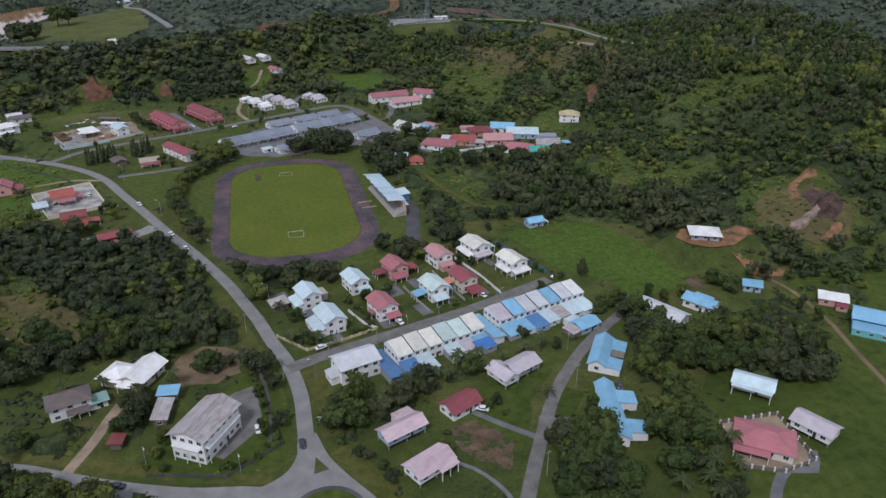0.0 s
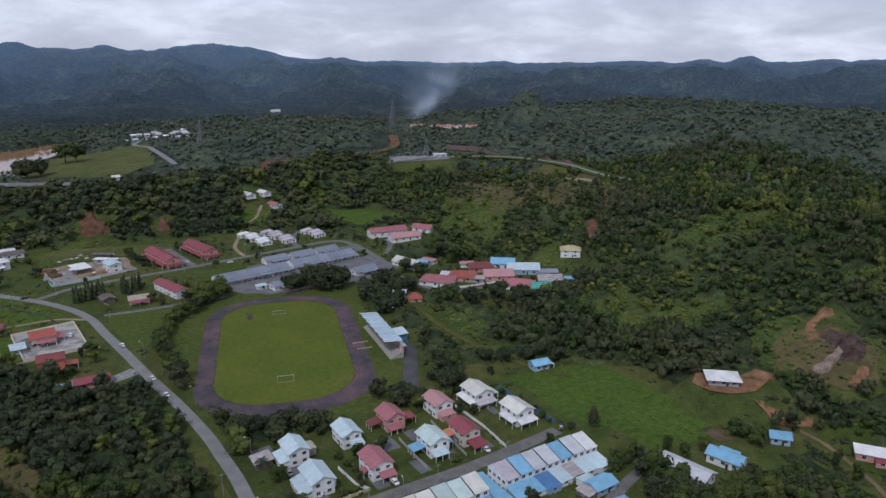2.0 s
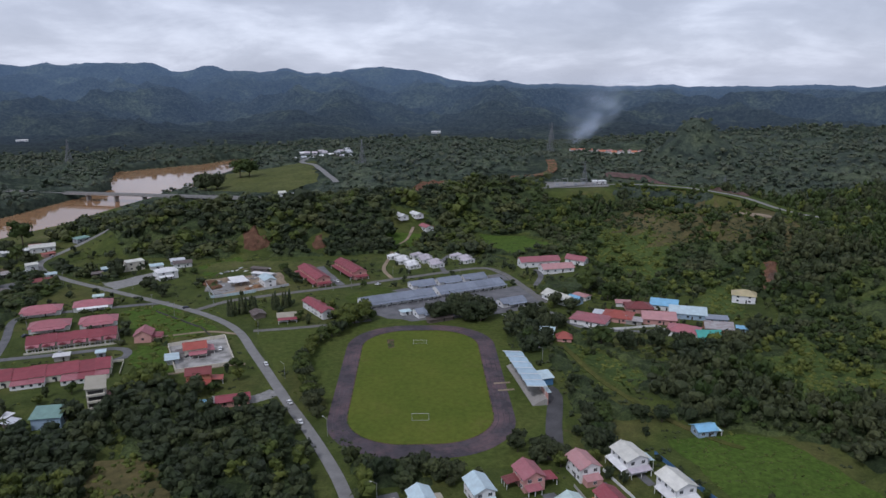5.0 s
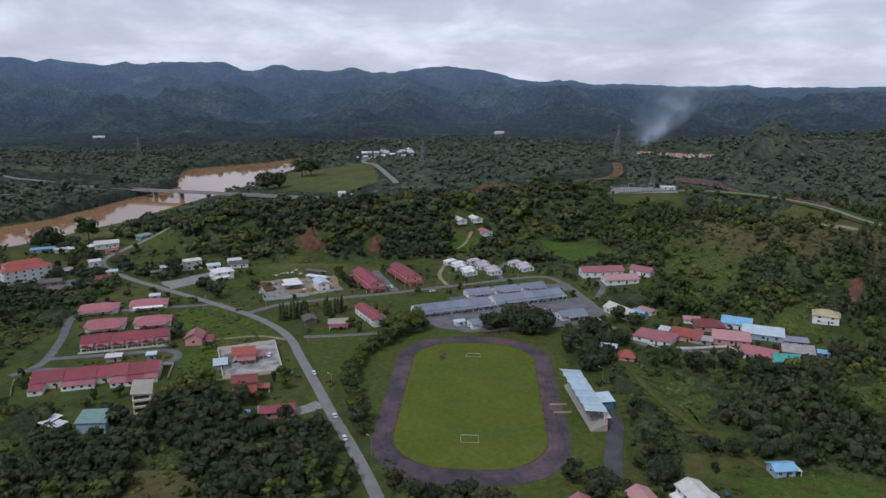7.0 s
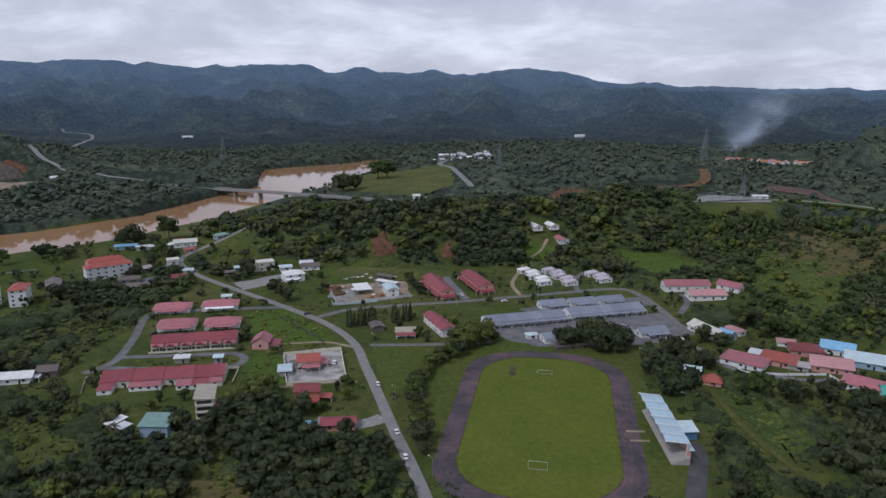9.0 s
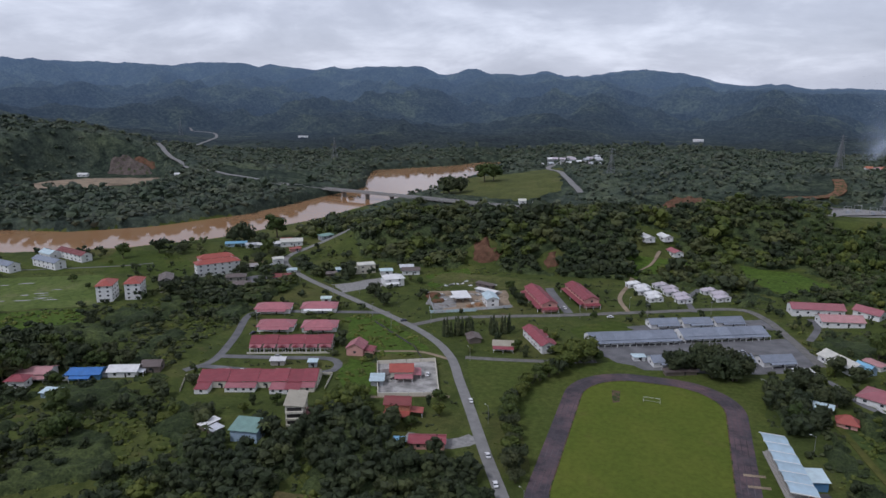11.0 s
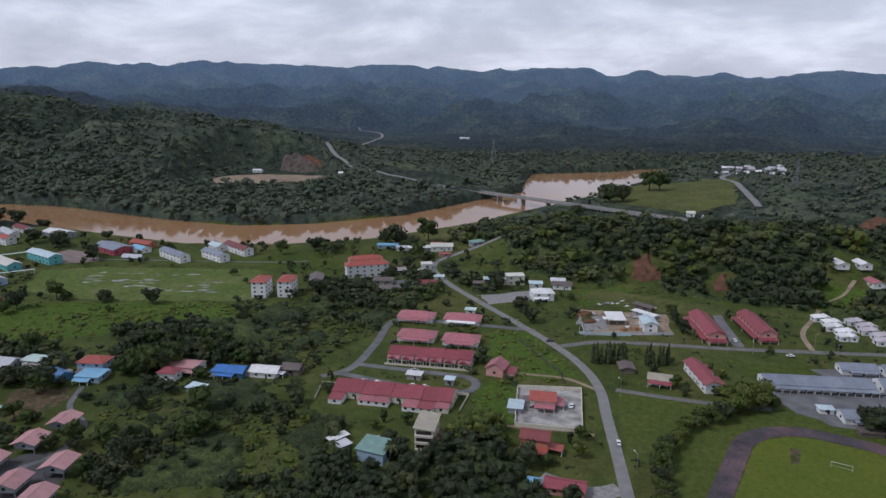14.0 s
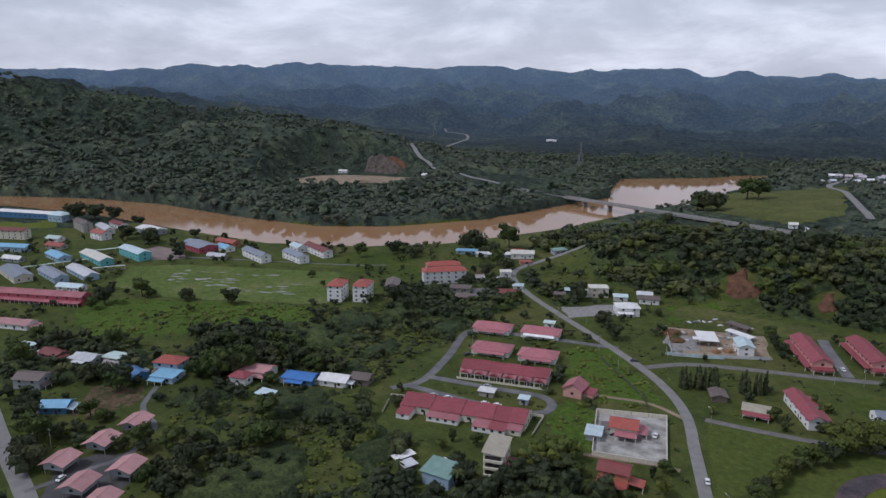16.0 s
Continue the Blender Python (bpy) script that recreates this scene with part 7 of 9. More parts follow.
def material_stack(seed, x, y, rz):
    """A stack of planks, blocks or sheets on a building site."""
    rk = random.Random(seed)
    kind, mat = rk.choice([("plank", BARK), ("plank", SOILPALE), ("block", CONC), ("sheet", R["silver"]), ("sheet", R["white"]), ("block", WALL["bare"])])
    t = thing("material_stack", x, y, 0.12, rz, {"plank": "stack of sawn timber planks on bare soil", "block": "pile of grey concrete blocks on bare soil", "sheet": "loose pale roofing sheets on bare soil"}[kind], "building material", "stacks of building material")
    for k in range(rk.randint(3, 6)):
        if kind == "plank":
            o = part("plank", box(-2.2, 2.2, -0.14, 0.14, 0, 0.09), mat, t)
            o.matrix_basis = pose(rk.uniform(-0.3, 0.3), (k % 3) * 0.34 - 0.34, 0.1 * (k // 3), 0, 0, rk.uniform(-4, 4))
        elif kind == "block":
            o = part("block", box(-0.6, 0.6, -0.5, 0.5, 0, 0.75), mat, t)
            o.matrix_basis = pose((k % 3) * 1.3 - 1.3, (k // 3) * 1.1, 0, 0, 0, rk.uniform(-6, 6))
        else:
            o = part("sheet", box(-1.6, 1.6, -0.5, 0.5, 0, 0.04), mat, t)
            o.matrix_basis = pose(rk.uniform(-0.5, 0.5), rk.uniform(-0.6, 0.6), 0.05 * k, 0, 0, rk.uniform(-25, 25))


rm = random.Random(31)
for i in range(60):
    u, v = rm.uniform(0.05, 0.95), rm.uniform(0.05, 0.95)
    ax, ay = -156 + 48 * u, 222 + 18 * u
    bx, by = -136 + 40 * u, 182 + 24 * u
    mx, my = ax + (bx - ax) * v, ay + (by - ay) * v
    if math.hypot(mx + 130, my - 212) > 11 and math.hypot(mx + 108.5, my - 209) > 9:
        material_stack(100 + i, mx, my, rm.uniform(0, 180))
for i, (mx, my) in enumerate([(-142, 252), (-136, 262), (-139, 256), (-131, 258), (-146, 246), (-150, 240), (-128, 250), (-124, 256), (-147, 243), (-140, 249), (-143, 247), (-120, 251), (-117, 253), (-135, 252), (-133, 246), (-152, 236)]):
    material_stack(200 + i, mx, my, 30 * i)


def roundabout():
    t = thing("roundabout_island", -3.9, -181, 0, 0, "kerbed planted island of a roundabout", "traffic island")
    bm = bmesh.new()
    add_tube(bm, (0, 0, 0), (0, 0, 0.34), 10.4, 10.3, 48)
    part("kerb", bm, TARDARK, t, "dark weathered kerb")
    bm = bmesh.new()
    add_tube(bm, (0, 0, 0.1), (0, 0, 0.5), 9.5, 8.6, 48)
    part("bed", bm, LAWN2, t)
    t2 = thing("traffic_island", -4.4, -162.2, 0, 10, "small triangular kerbed island with shrubs", "traffic island")
    for nm, k, z, mm in (("kerb", 1.0, 0.3, TARDARK), ("bed", 0.8, 0.42, VERGE)):
        bm = bmesh.new()
        a = [bm.verts.new((x * k, y * k, 0)) for x, y in ((0, 4.0), (-2.2, -2.4), (2.2, -2.4))]
        b = [bm.verts.new((v.co.x, v.co.y, z)) for v in a]
        bm.faces.new(a[::-1])
        bm.faces.new(b)
        for i in range(3):
            bm.faces.new((a[i], a[(i + 1) % 3], b[(i + 1) % 3], b[i]))
        part(nm, bm, mm, t2)


roundabout()


sg = thing("road_sign", -2, -143, 0, 10, "white rectangular road sign on posts", "road sign")
part("board", box(-1.1, 1.1, -0.05, 0.05, 1.2, 2.6), FRAMEW, sg)
for x in (-0.8, 0.8):
    part("post", box(x - 0.06, x + 0.06, 0.05, 0.15, 0, 2.4), STEEL, sg)

# ---- bridge, pylons, substation, far houses ----


def bridge():
    a, b = Vector((-560, 634)), Vector((-150, 548))
    CLEAR.append((np.array([(-580, 626), (-150, 538)]), 26, False))
    d = b - a
    L, ang = d.length, math.degrees(math.atan2(d.y, d.x))
    t = thing("bridge", a.x, a.y, 0, ang, "long low concrete road bridge over a brown river", "bridge")
    part("deck", box(-4, L + 4, -5.2, 5.2, 4.4, 5.9), CONC, t)
    part("roadway", box(-4, L + 4, -4.4, 4.4, 5.9, 6.0), ROADMAIN, t)
    for y in (-5.1, 4.8):
        part("parapet", box(-4, L + 4, y, y + 0.3, 5.9, 7.0), CONC, t)
    for i in range(1, 11):
        x = L * i / 11
        part("pier", box(x - 0.9, x + 0.9, -3.6, 3.6, -10, 4.4), CONC, t)
        part("pier_cap", box(x - 1.3, x + 1.3, -4.9, 4.9, 3.5, 4.4), CONC, t)
    for x0, x1 in ((-40, -4), (L + 4, L + 30)):
        part("embankment", box(x0, x1, -6, 6, -1, 5.7), SOILPALE, t)


bridge()


def pylon(h, w):
    t = thing("pylon", 0, 0, 0, 0, "grey steel lattice power pylon on a hill", "pylon", "power pylons")
    for sx in (-1, 1):
        for sy in (-1, 1):
            bm = bmesh.new()
            add_tube(bm, (sx * w, sy * w, -1), (sx * w * 0.22, sy * w * 0.22, h * 0.72), 0.22, 0.16, 4)
            add_tube(bm, (sx * w * 0.22, sy * w * 0.22, h * 0.72), (sx * 0.15, sy * 0.15, h), 0.16, 0.1, 4)
            part("leg", bm, PYLON, t)
    bm = bmesh.new()
    for k in range(8):
        z0, z1 = h * 0.72 * k / 8, h * 0.72 * (k + 1) / 8
        w0, w1 = w * (1 - 0.78 * k / 8), w * (1 - 0.78 * (k + 1) / 8)
        for s in (-1, 1):
            add_tube(bm, (-w0, s * w0, z0), (w1, s * w1, z1), 0.1, 0.1, 3)
            add_tube(bm, (w0, s * w0, z0), (-w1, s * w1, z1), 0.1, 0.1, 3)
            add_tube(bm, (s * w0, -w0, z0), (s * w1, w1, z1), 0.1, 0.1, 3)
            add_tube(bm, (s * w0, w0, z0), (s * w1, -w1, z1), 0.1, 0.1, 3)
    part("bracing", bm, PYLON, t)
    for k in (0.74, 0.84, 0.94):
        bm = bmesh.new()
        add_tube(bm, (-w * 1.15, 0, h * k), (w * 1.15, 0, h * k), 0.14, 0.14, 4)
        part("crossarm", bm, PYLON, t)
    return t


PYLON = simple("weathered_pylon_steel", (0.20, 0.21, 0.22), 0.6, 0.2, 1.0, 8)
py = pylon(24, 3.0)
PYL = [(181, 487, 1.0, 10), (216, 890, 1.6, 20), (240, 1010, 1.7, 20), (-82, 735, 1.6, -30), (-575, 900, 1.7, -40), (530, 1080, 1.6, 10), (-1090, 1140, 1.7, -50), (330, 470, 0.8, 0), (470, 300, 0.9, 0)]
for i, (x, y, s, rz) in enumerate(PYL):
    m = pose(x, y, gz(x, y), 0, 0, rz) @ Matrix.Scale(s, 4)
    if i == 0:
        py.matrix_world = m
    else:
        c = copy_thing(py, m)
        c.matrix_basis = m


def substation():
    for i in range(5):
        x, y = 148 + i * 10, 470 + (i % 2) * 10
        t = thing("switchgear", x, y, gz(x, y) + 0.5, 5, "grey steel switchgear gantry on gravel", "switchgear", "substation gantries")
        for s in (-3, 3):
            part("post", box(s - 0.15, s + 0.15, -0.15, 0.15, 0, 6), STEEL, t)
        part("beam", box(-3.2, 3.2, -0.15, 0.15, 6, 6.35), STEEL, t)
        part("transformer", box(-1.4, 1.4, -1, 1, 0, 2.4), WALL["grey"], t)
    house("hut", "low white substation control house", 196, 482, 5, 14, 7, 3.6, "white", "white", "flat", deep=False, category="building")


substation()
rf = random.Random(77)
for i in range(14):
    x, y = 256 + i * 8 + rf.uniform(-3, 3), 912 - i * 3.6 + rf.uniform(-9, 9)
    house("house", "far hillside house with {} roof".format(("orange-red", "pale pink")[i % 2]), x, y, rf.uniform(0, 90), 10, 6, 3, ("orange", "pink")[i % 2], "white", "gable", 2, deep=False, wins="S", group="far village houses")
for i in range(24):
    x, y = -212 + rf.uniform(0, 95), 925 + rf.uniform(0, 75)
    house("house", "far riverside house with {} roof".format(("silvery", "mauve", "white", "silvery")[i % 4]), x, y, rf.uniform(0, 90), 9, 6, 3, ("silver", "mauve", "white", "silver")[i % 4], "grey", "gable", 2, deep=False, wins="S", group="far riverside houses")
for x, y, c, l in ((-909, 1380, "white", 24), (43, 1600, "white", 24), (-860, 620, "white", 14), (424, 120, "silver", 18), (-150, 575, "silver", 10), (-170, 590, "cream", 8), (-700, 640, "white", 10)):
    house("building", "lone distant building with pale sheet roof", x, y, 20, l, 9, 4, c, "white", "gable", 1.6, deep=False, wins="S")


def smoke():
    """A thin plume: three wavering veils that fade at their edges."""
    m = Mat("thin_grey_smoke", (0.66, 0.76, 0.92), 1.0, 0, 0.0)
    tr = m.n.new("ShaderNodeBsdfTransparent")
    mx = m.n.new("ShaderNodeMixShader")
    out = [n for n in m.n if n.type == "OUTPUT_MATERIAL"][0]
    uv = m.n.new("ShaderNodeSeparateXYZ")
    m.l.new(m.n.new("ShaderNodeUVMap").outputs[0], uv.inputs[0])
    across = m.ramp(uv.outputs["X"], [(0.0, (0, 0, 0)), (0.5, (1, 1, 1)), (1.0, (0, 0, 0))])
    up = m.ramp(uv.outputs["Y"], [(0.0, (0, 0, 0)), (0.08, (1, 1, 1)), (0.45, (0.6, 0.6, 0.6)), (1.0, (0, 0, 0))])
    dens = m.ramp(m.noise(0.024, 6, 0.6), [(0.38, (0.0, 0.0, 0.0)), (0.66, (0.42, 0.42, 0.42))])
    fac = m.mix(1.0, m.mix(1.0, across, up, "MULTIPLY"), dens, "MULTIPLY")
    m.l.new(fac, mx.inputs[0])
    m.l.new(tr.outputs[0], mx.inputs[1])
    m.l.new(m.b.outputs[0], mx.inputs[2])
    m.l.new(mx.outputs[0], out.inputs["Surface"])
    x0, y0 = 262, 960
    z0 = gz(x0, y0) + 4
    bm = bmesh.new()
    layer = bm.loops.layers.uv.new("UVMap")
    for k in range(3):
        rows = []
        for j in range(25):
            v = j / 24
            half = 10 + (66 + 16 * k) * v ** 0.8
            row = []
            for i in range(9):
                u = i / 8
                x = x0 + (70 + 10 * k) * v ** 0.7 + (u - 0.5) * 2 * half + 9 * math.sin(6 * v + 2 * k)
                y = y0 + 14 * (k - 1) + 9 * math.sin(7 * u + 4 * v + 2 * k)
                row.append((bm.verts.new((x, y, z0 + (112 + 8 * k) * v)), u, v))
            rows.append(row)
        for a, b in zip(rows, rows[1:]):
            for i in range(8):
                q = (a[i], a[i + 1], b[i + 1], b[i])
                f = bm.faces.new([p[0] for p in q])
                for lp, p in zip(f.loops, q):
                    lp[layer].uv = (p[1], p[2])
    solid("smoke_plume", bm, m.m, "thin grey smoke plume rising from a village", "smoke", "stuff")


smoke()

# ---- plants ----
TOWN = [(-110, -330), (240, -330), (245, -150), (200, -100), (165, -95), (165, -30), (118, -8), (105, 30), (195, 80), (232, 150), (190, 170), (130, 165), (132, 262), (60, 290), (-10, 300), (-100, 290), (-150, 290), (-185, 282), (-240, 290), (-265, 330), (-340, 350), (-400, 320), (-470, 262), (-545, 212), (-680, 192), (-820, 170), (-940, 125), (-900, 40), (-640, -60), (-420, -120), (-250, -140), (-180, -330)]
WOODS = [
    [(-141, 44), (-110, 33), (-76, 10), (-49, -28), (-29, -71), (-28, -94), (-45, -85), (-49, -100), (-61, -92), (-79, -88), (-94, -94), (-100, -109), (-180, -100), (-190, -40)],
    [(-30, -36), (-15, -38), (9, -40), (5, -53), (-13, -53), (-21, -62), (-28, -48)],
    [(42, -36), (56, -20), (55, -38), (34, -42)],
    [(71, 15), (81, -7), (74, -33), (64, -30)],
    [(109, -3), (121, -12), (156, -8), (170, -45), (168, -85), (182, -100), (207, -75), (214, -60), (230, 0), (230, 100), (143, 80)],
] + [
    [(119, -107), (136, -102), (125, -130), (141, -122), (166, -122), (176, -143), (174, -165), (157, -180), (149, -171), (141, -156), (126, -149), (108, -140)],
    [(106, -143), (114, -152), (118, -164), (109, -176), (103, -196), (105, -212), (70, -212), (82, -198), (95, -180), (98, -161)],
    [(68, -166), (80, -170), (77, -182), (80, -187), (75, -212), (52, -212), (58, -184)],
    [(-3, -133), (9, -131), (21, -139), (36, -134), (50, -128), (51, -131), (35, -140), (24, -147), (10, -146), (5, -161), (-2, -146)],
    [(-90, -146), (-73, -152), (-60, -160), (-50, -168), (-50, -190), (-100, -170)],
] + [
    [(-63, -118), (-53, -118), (-53, -140), (-60, -135)],
    [(-24, -103), (-17, -111), (-13, -129), (-14, -148), (-17, -148), (-18, -127), (-24, -112)],
    [(3, 144), (37, 146), (39, 124), (10, 122)],
    [(48, 118), (76, 129), (74, 80), (55, 74)],
    [(87, 230), (105, 197), (92, 175), (84, 200)],
] + [
    [(-225, -6), (-200, 15), (-186, 12), (-149, -12), (-124, 5), (-100, 5), (-72, 6), (-57, -1), (-38, -33), (-181, -58)],
    [(-148, 70), (-140, 95), (-126, 48), (-122, 12), (-136, 15)],
    [(-338, 4), (-374, 57), (-363, 66), (-300, 40), (-280, 34), (-305, 10)],
    [(-380, 38), (-380, 74), (-330, 93), (-300, 66), (-308, 37), (-344, 19)],
    [(-345, 190), (-302, 236), (-271, 241), (-250, 205), (-255, 165), (-276, 137), (-300, 110)],
] + [
    [(-419, -53), (-425, -24), (-379, 2), (-343, -5), (-350, -38), (-370, -71)],
    [(-305, 250), (-290, 275), (-215, 225), (-205, 205), (-247, 224)],
]
SCRUB = [
    [(-277, 3), (-243, 20), (-208, 20), (-196, -2), (-173, -31), (-203, -54), (-223, -71), (-246, -55), (-273, -33)],
    [(-235, -68), (-302, -24), (-274, 7), (-285, 45), (-282, 144), (-248, 75), (-223, 25), (-190, 11), (-171, -27)],
    [(-432, -6), (-430, 53), (-345, 115), (-305, 172), (-262, 63), (-370, 72), (-396, 10)],
    [(-130, 0), (-83, -58), (-85, -89), (-108, -83)],
    [(194, -68), (240, -104), (240, -161), (176, -177), (170, -172), (183, -136), (171, -116)],
] + [
    [(-186, 146), (-179, 175), (-119, 125), (-118, 103), (-144, 105)],
    [(-148, 60), (-149, 145), (-116, 117), (-142, 99), (-137, 45)],
    [(-102, -104), (-76, -104), (-65, -131), (-71, -142), (-94, -134)],
    [(-300, 150), (-240, 150), (-250, 60), (-290, 60)],
    [(66, 0), (66, 60), (74, 96), (100, 108), (130, 90), (143, 80), (122, 40), (106, 20), (100, -6)],
] + [
    [(76, 172), (88, 222), (112, 228), (132, 200), (118, 150), (96, 176)],
    [(20, 296), (60, 284), (84, 262), (72, 246), (48, 256), (10, 284)],
]
CLEARINGS = [
    MEADOW_HILL,
    [(122, 418), (204, 424), (214, 465), (212, 495), (140, 505)],
    [(-890, 480), (-805, 410), (-700, 480), (-650, 570), (-735, 660), (-800, 720), (-880, 700), (-860, 600)],
    [(-300, 625), (-300, 700), (-285, 800), (-240, 850), (-172, 910), (-120, 660), (-150, 560), (-250, 590)],
    [(-152, 318), (-143, 326), (-128, 318), (-122, 288), (-154, 284)], [(-92, 326), (-80, 326), (-74, 292), (-92, 290)],
    [(162, -90), (178, -97), (198, -90), (202, -58), (164, -52)],
    [(216, -84), (222, -52), (240, -36), (262, -32), (264, -50), (254, -72), (244, -90), (228, -94)],
] + [
    [(-28, 390), (8, 392), (18, 360), (12, 322), (-22, 316), (-30, 350)], [(46, 362), (100, 360), (118, 310), (80, 286), (52, 310)],
    [(-220, 930), (-130, 930), (-120, 1020), (-220, 1020)],
    [(275, 860), (380, 830), (390, 920), (280, 950)],
    [(-640, 640), (-600, 615), (-545, 590), (-500, 660), (-480, 720), (-600, 720), (-660, 700)], [(-330, 520), (-240, 500), (-150, 500), (-140, 575), (-330, 600)],
    [(-30, 540), (30, 530), (140, 570), (220, 540), (310, 520), (320, 560), (270, 600), (190, 690), (195, 800), (170, 800), (150, 690), (80, 650), (-30, 625)], [(270, 300), (300, 290), (345, 372), (350, 400), (320, 448), (288, 410), (300, 345)],
]
LUSH = [
    OLIVE_GLADE,
    [(-483, 17), (-471, 40), (-411, 82), (-358, 113), (-331, 89), (-361, 60), (-376, 28), (-408, -8), (-443, -2)],
    [(-188, 155), (-166, 168), (-115, 120), (-122, 108), (-141, 99), (-165, 109)],
    [(-156, 73), (-155, 95), (-140, 93), (-120, 53), (-137, 42)],
    [(-174, 264), (-145, 296), (-132, 270), (-156, 226)],
]
ICO = bmesh.new()
bmesh.ops.create_icosphere(ICO, subdivisions=1, radius=1)
ICO_V = np.array([v.co[:] for v in ICO.verts])
ICO_F = np.array([[v.index for v in f.verts] for f in ICO.faces])
ICO.free()
ICO2 = bmesh.new()
bmesh.ops.create_icosphere(ICO2, subdivisions=2, radius=1)
ICO2_V = np.array([v.co[:] for v in ICO2.verts])
ICO2_F = np.array([[v.index for v in f.verts] for f in ICO2.faces])
ICO2.free()


def crown(seed, blobs, leaves, leaf=0.16, shape=(1.0, 0.75), fine=False, lift=0.9, cone=0.0, small=1.0):
    """A crown about 2 wide round the origin's axis, from z 0.2 up: lumps of foliage with leaf clumps round them."""
    rg = np.random.RandomState(seed)
    vs, fs, n = [], [], 0
    for b in range(blobs):
        if blobs == 1:
            c, r = np.array([0, 0, lift]), 0.9
        else:
            a = rg.rand() * 2 * np.pi
            q = np.sqrt(rg.rand()) * 0.72
            zz = rg.rand()
            q *= 1 - cone * zz
            c = np.array([q * np.cos(a) * shape[0], q * np.sin(a) * shape[0], lift + shape[1] * (zz * 1.25 - 0.55) * (1 - 0.45 * q)])
            r = (0.30 + 0.22 * rg.rand()) * (1 - 0.45 * cone * zz) * small
        cv, cf = (ICO2_V, ICO2_F) if fine else (ICO_V, ICO_F)
        k = 0.62 + 0.62 * rg.rand(len(cv), 1)
        v = cv * k * r * np.array([1.1, 1.1, 0.85]) * (0.9 if leaves else 1.0) + rg.normal(size=(len(cv), 3)) * r * 0.09 + c
        vs.append(v)
        fs.append(cf + n)
        n += len(v)
        for _ in range(leaves):
            d = rg.normal(size=3)
            d[2] = abs(d[2]) * 0.9 - 0.25
            d /= np.linalg.norm(d)
            p = c + d * r * np.array([1.1, 1.1, 0.9]) * (0.86 + 0.3 * rg.rand())
            nn = d + rg.normal(size=3) * 0.5
            nn /= np.linalg.norm(nn)
            u = np.cross(nn, rg.normal(size=3))
            u /= np.linalg.norm(u)
            w = np.cross(nn, u)
            s = leaf * (0.6 + 0.8 * rg.rand())
            vs.append(np.array([p - u * s, p + w * s * 0.7 - nn * s * 0.2, p + u * s, p - w * s * 0.7 - nn * s * 0.2]))
            fs.append(np.array([[0, 1, 2], [0, 2, 3]]) + n)
            n += 4
    return np.concatenate(vs), np.concatenate(fs)


def stamp(name, templates, x, y, z, sx, sz, mat, label, category, seed=0, smooth=False):
    """Many plants as one mesh of kind stuff."""
    if len(x) == 0:
        return
    rg = np.random.RandomState(seed)
    pick = rg.randint(len(templates), size=len(x))
    turn = rg.rand(len(x)) * 2 * np.pi
    V, F, n = [], [], 0
    for k, (tv, tf) in enumerate(templates):
        i = np.where(pick == k)[0]
        if len(i) == 0:
            continue
        c, s = np.cos(turn[i])[:, None], np.sin(turn[i])[:, None]
        px = (tv[:, 0] * c - tv[:, 1] * s) * sx[i][:, None] + x[i][:, None]
        pyy = (tv[:, 0] * s + tv[:, 1] * c) * sx[i][:, None] + y[i][:, None]
        pz = tv[:, 2] * sz[i][:, None] + z[i][:, None]
        V.append(np.stack([px, pyy, pz], -1).reshape(-1, 3))
        F.append((tf[None] + (np.arange(len(i)) * len(tv))[:, None, None]).reshape(-1, 3) + n)
        n += len(i) * len(tv)
    me = mesh_from(name, np.concatenate(V), np.concatenate(F), mat, smooth)
    tagged(new(name, me), label, category, kind="stuff")


def any_in(polys, x, y):
    out = np.zeros(x.shape, bool)
    for p in polys:
        out |= inside(np.array(p, float), x, y)
    return out


def in_clear(x, y):
    """Open ground among the woods, with ragged edges."""
    return any_in(CLEARINGS, x + 16 * fbm(x, y, 34, 3, 95), y + 16 * fbm(x, y, 34, 3, 96))


def blocked(x, y, extra=0.0):
    """Where roads, plots, water and houses leave no room."""
    out = inside(RIVER, x, y) | (line_dist(RIVER, x, y, True) < 5) | ((line_dist(np.array(RIVER_S), x, y) < np.where(y > 330, 34, 15)) & (y < 600))
    for pts, w, closed in CLEAR:
        lo, hi = pts.min(0) - w - 5 - extra, pts.max(0) + w + 5 + extra
        i = np.where((x > lo[0]) & (x < hi[0]) & (y > lo[1]) & (y < hi[1]) & ~out)[0]
        if len(i) == 0:
            continue
        near = line_dist(pts, x[i], y[i], closed) < (w if not closed else 0) + extra
        if closed:
            near |= inside(pts, x[i], y[i])
        out[i] |= near
    for fx, fy, rz, hl, hw in FOOT:
        i = np.where((np.abs(x - fx) < hl + hw + 4 + extra) & (np.abs(y - fy) < hl + hw + 4 + extra))[0]
        if len(i) == 0:
            continue
        c, s = math.cos(radians(rz)), math.sin(radians(rz))
        u, v = (x[i] - fx) * c + (y[i] - fy) * s, -(x[i] - fx) * s + (y[i] - fy) * c
        out[i] |= (np.abs(u) < hl + extra) & (np.abs(v) < hw + extra)
        u, v = u + 4.5 * s, v + 4.5 * c
        out[i] |= (np.abs(u) < hl + extra) & (np.abs(v) < hw + extra)
    return out


def grid(x0, x1, y0, y1, step, seed):
    rg = np.random.RandomState(seed)
    gx, gy = np.meshgrid(np.arange(x0, x1, step), np.arange(y0, y1, step))
    gx = gx.ravel() + rg.uniform(-0.45, 0.45, gx.size) * step
    gy = gy.ravel() + rg.uniform(-0.45, 0.45, gy.size) * step
    return gx, gy, rg


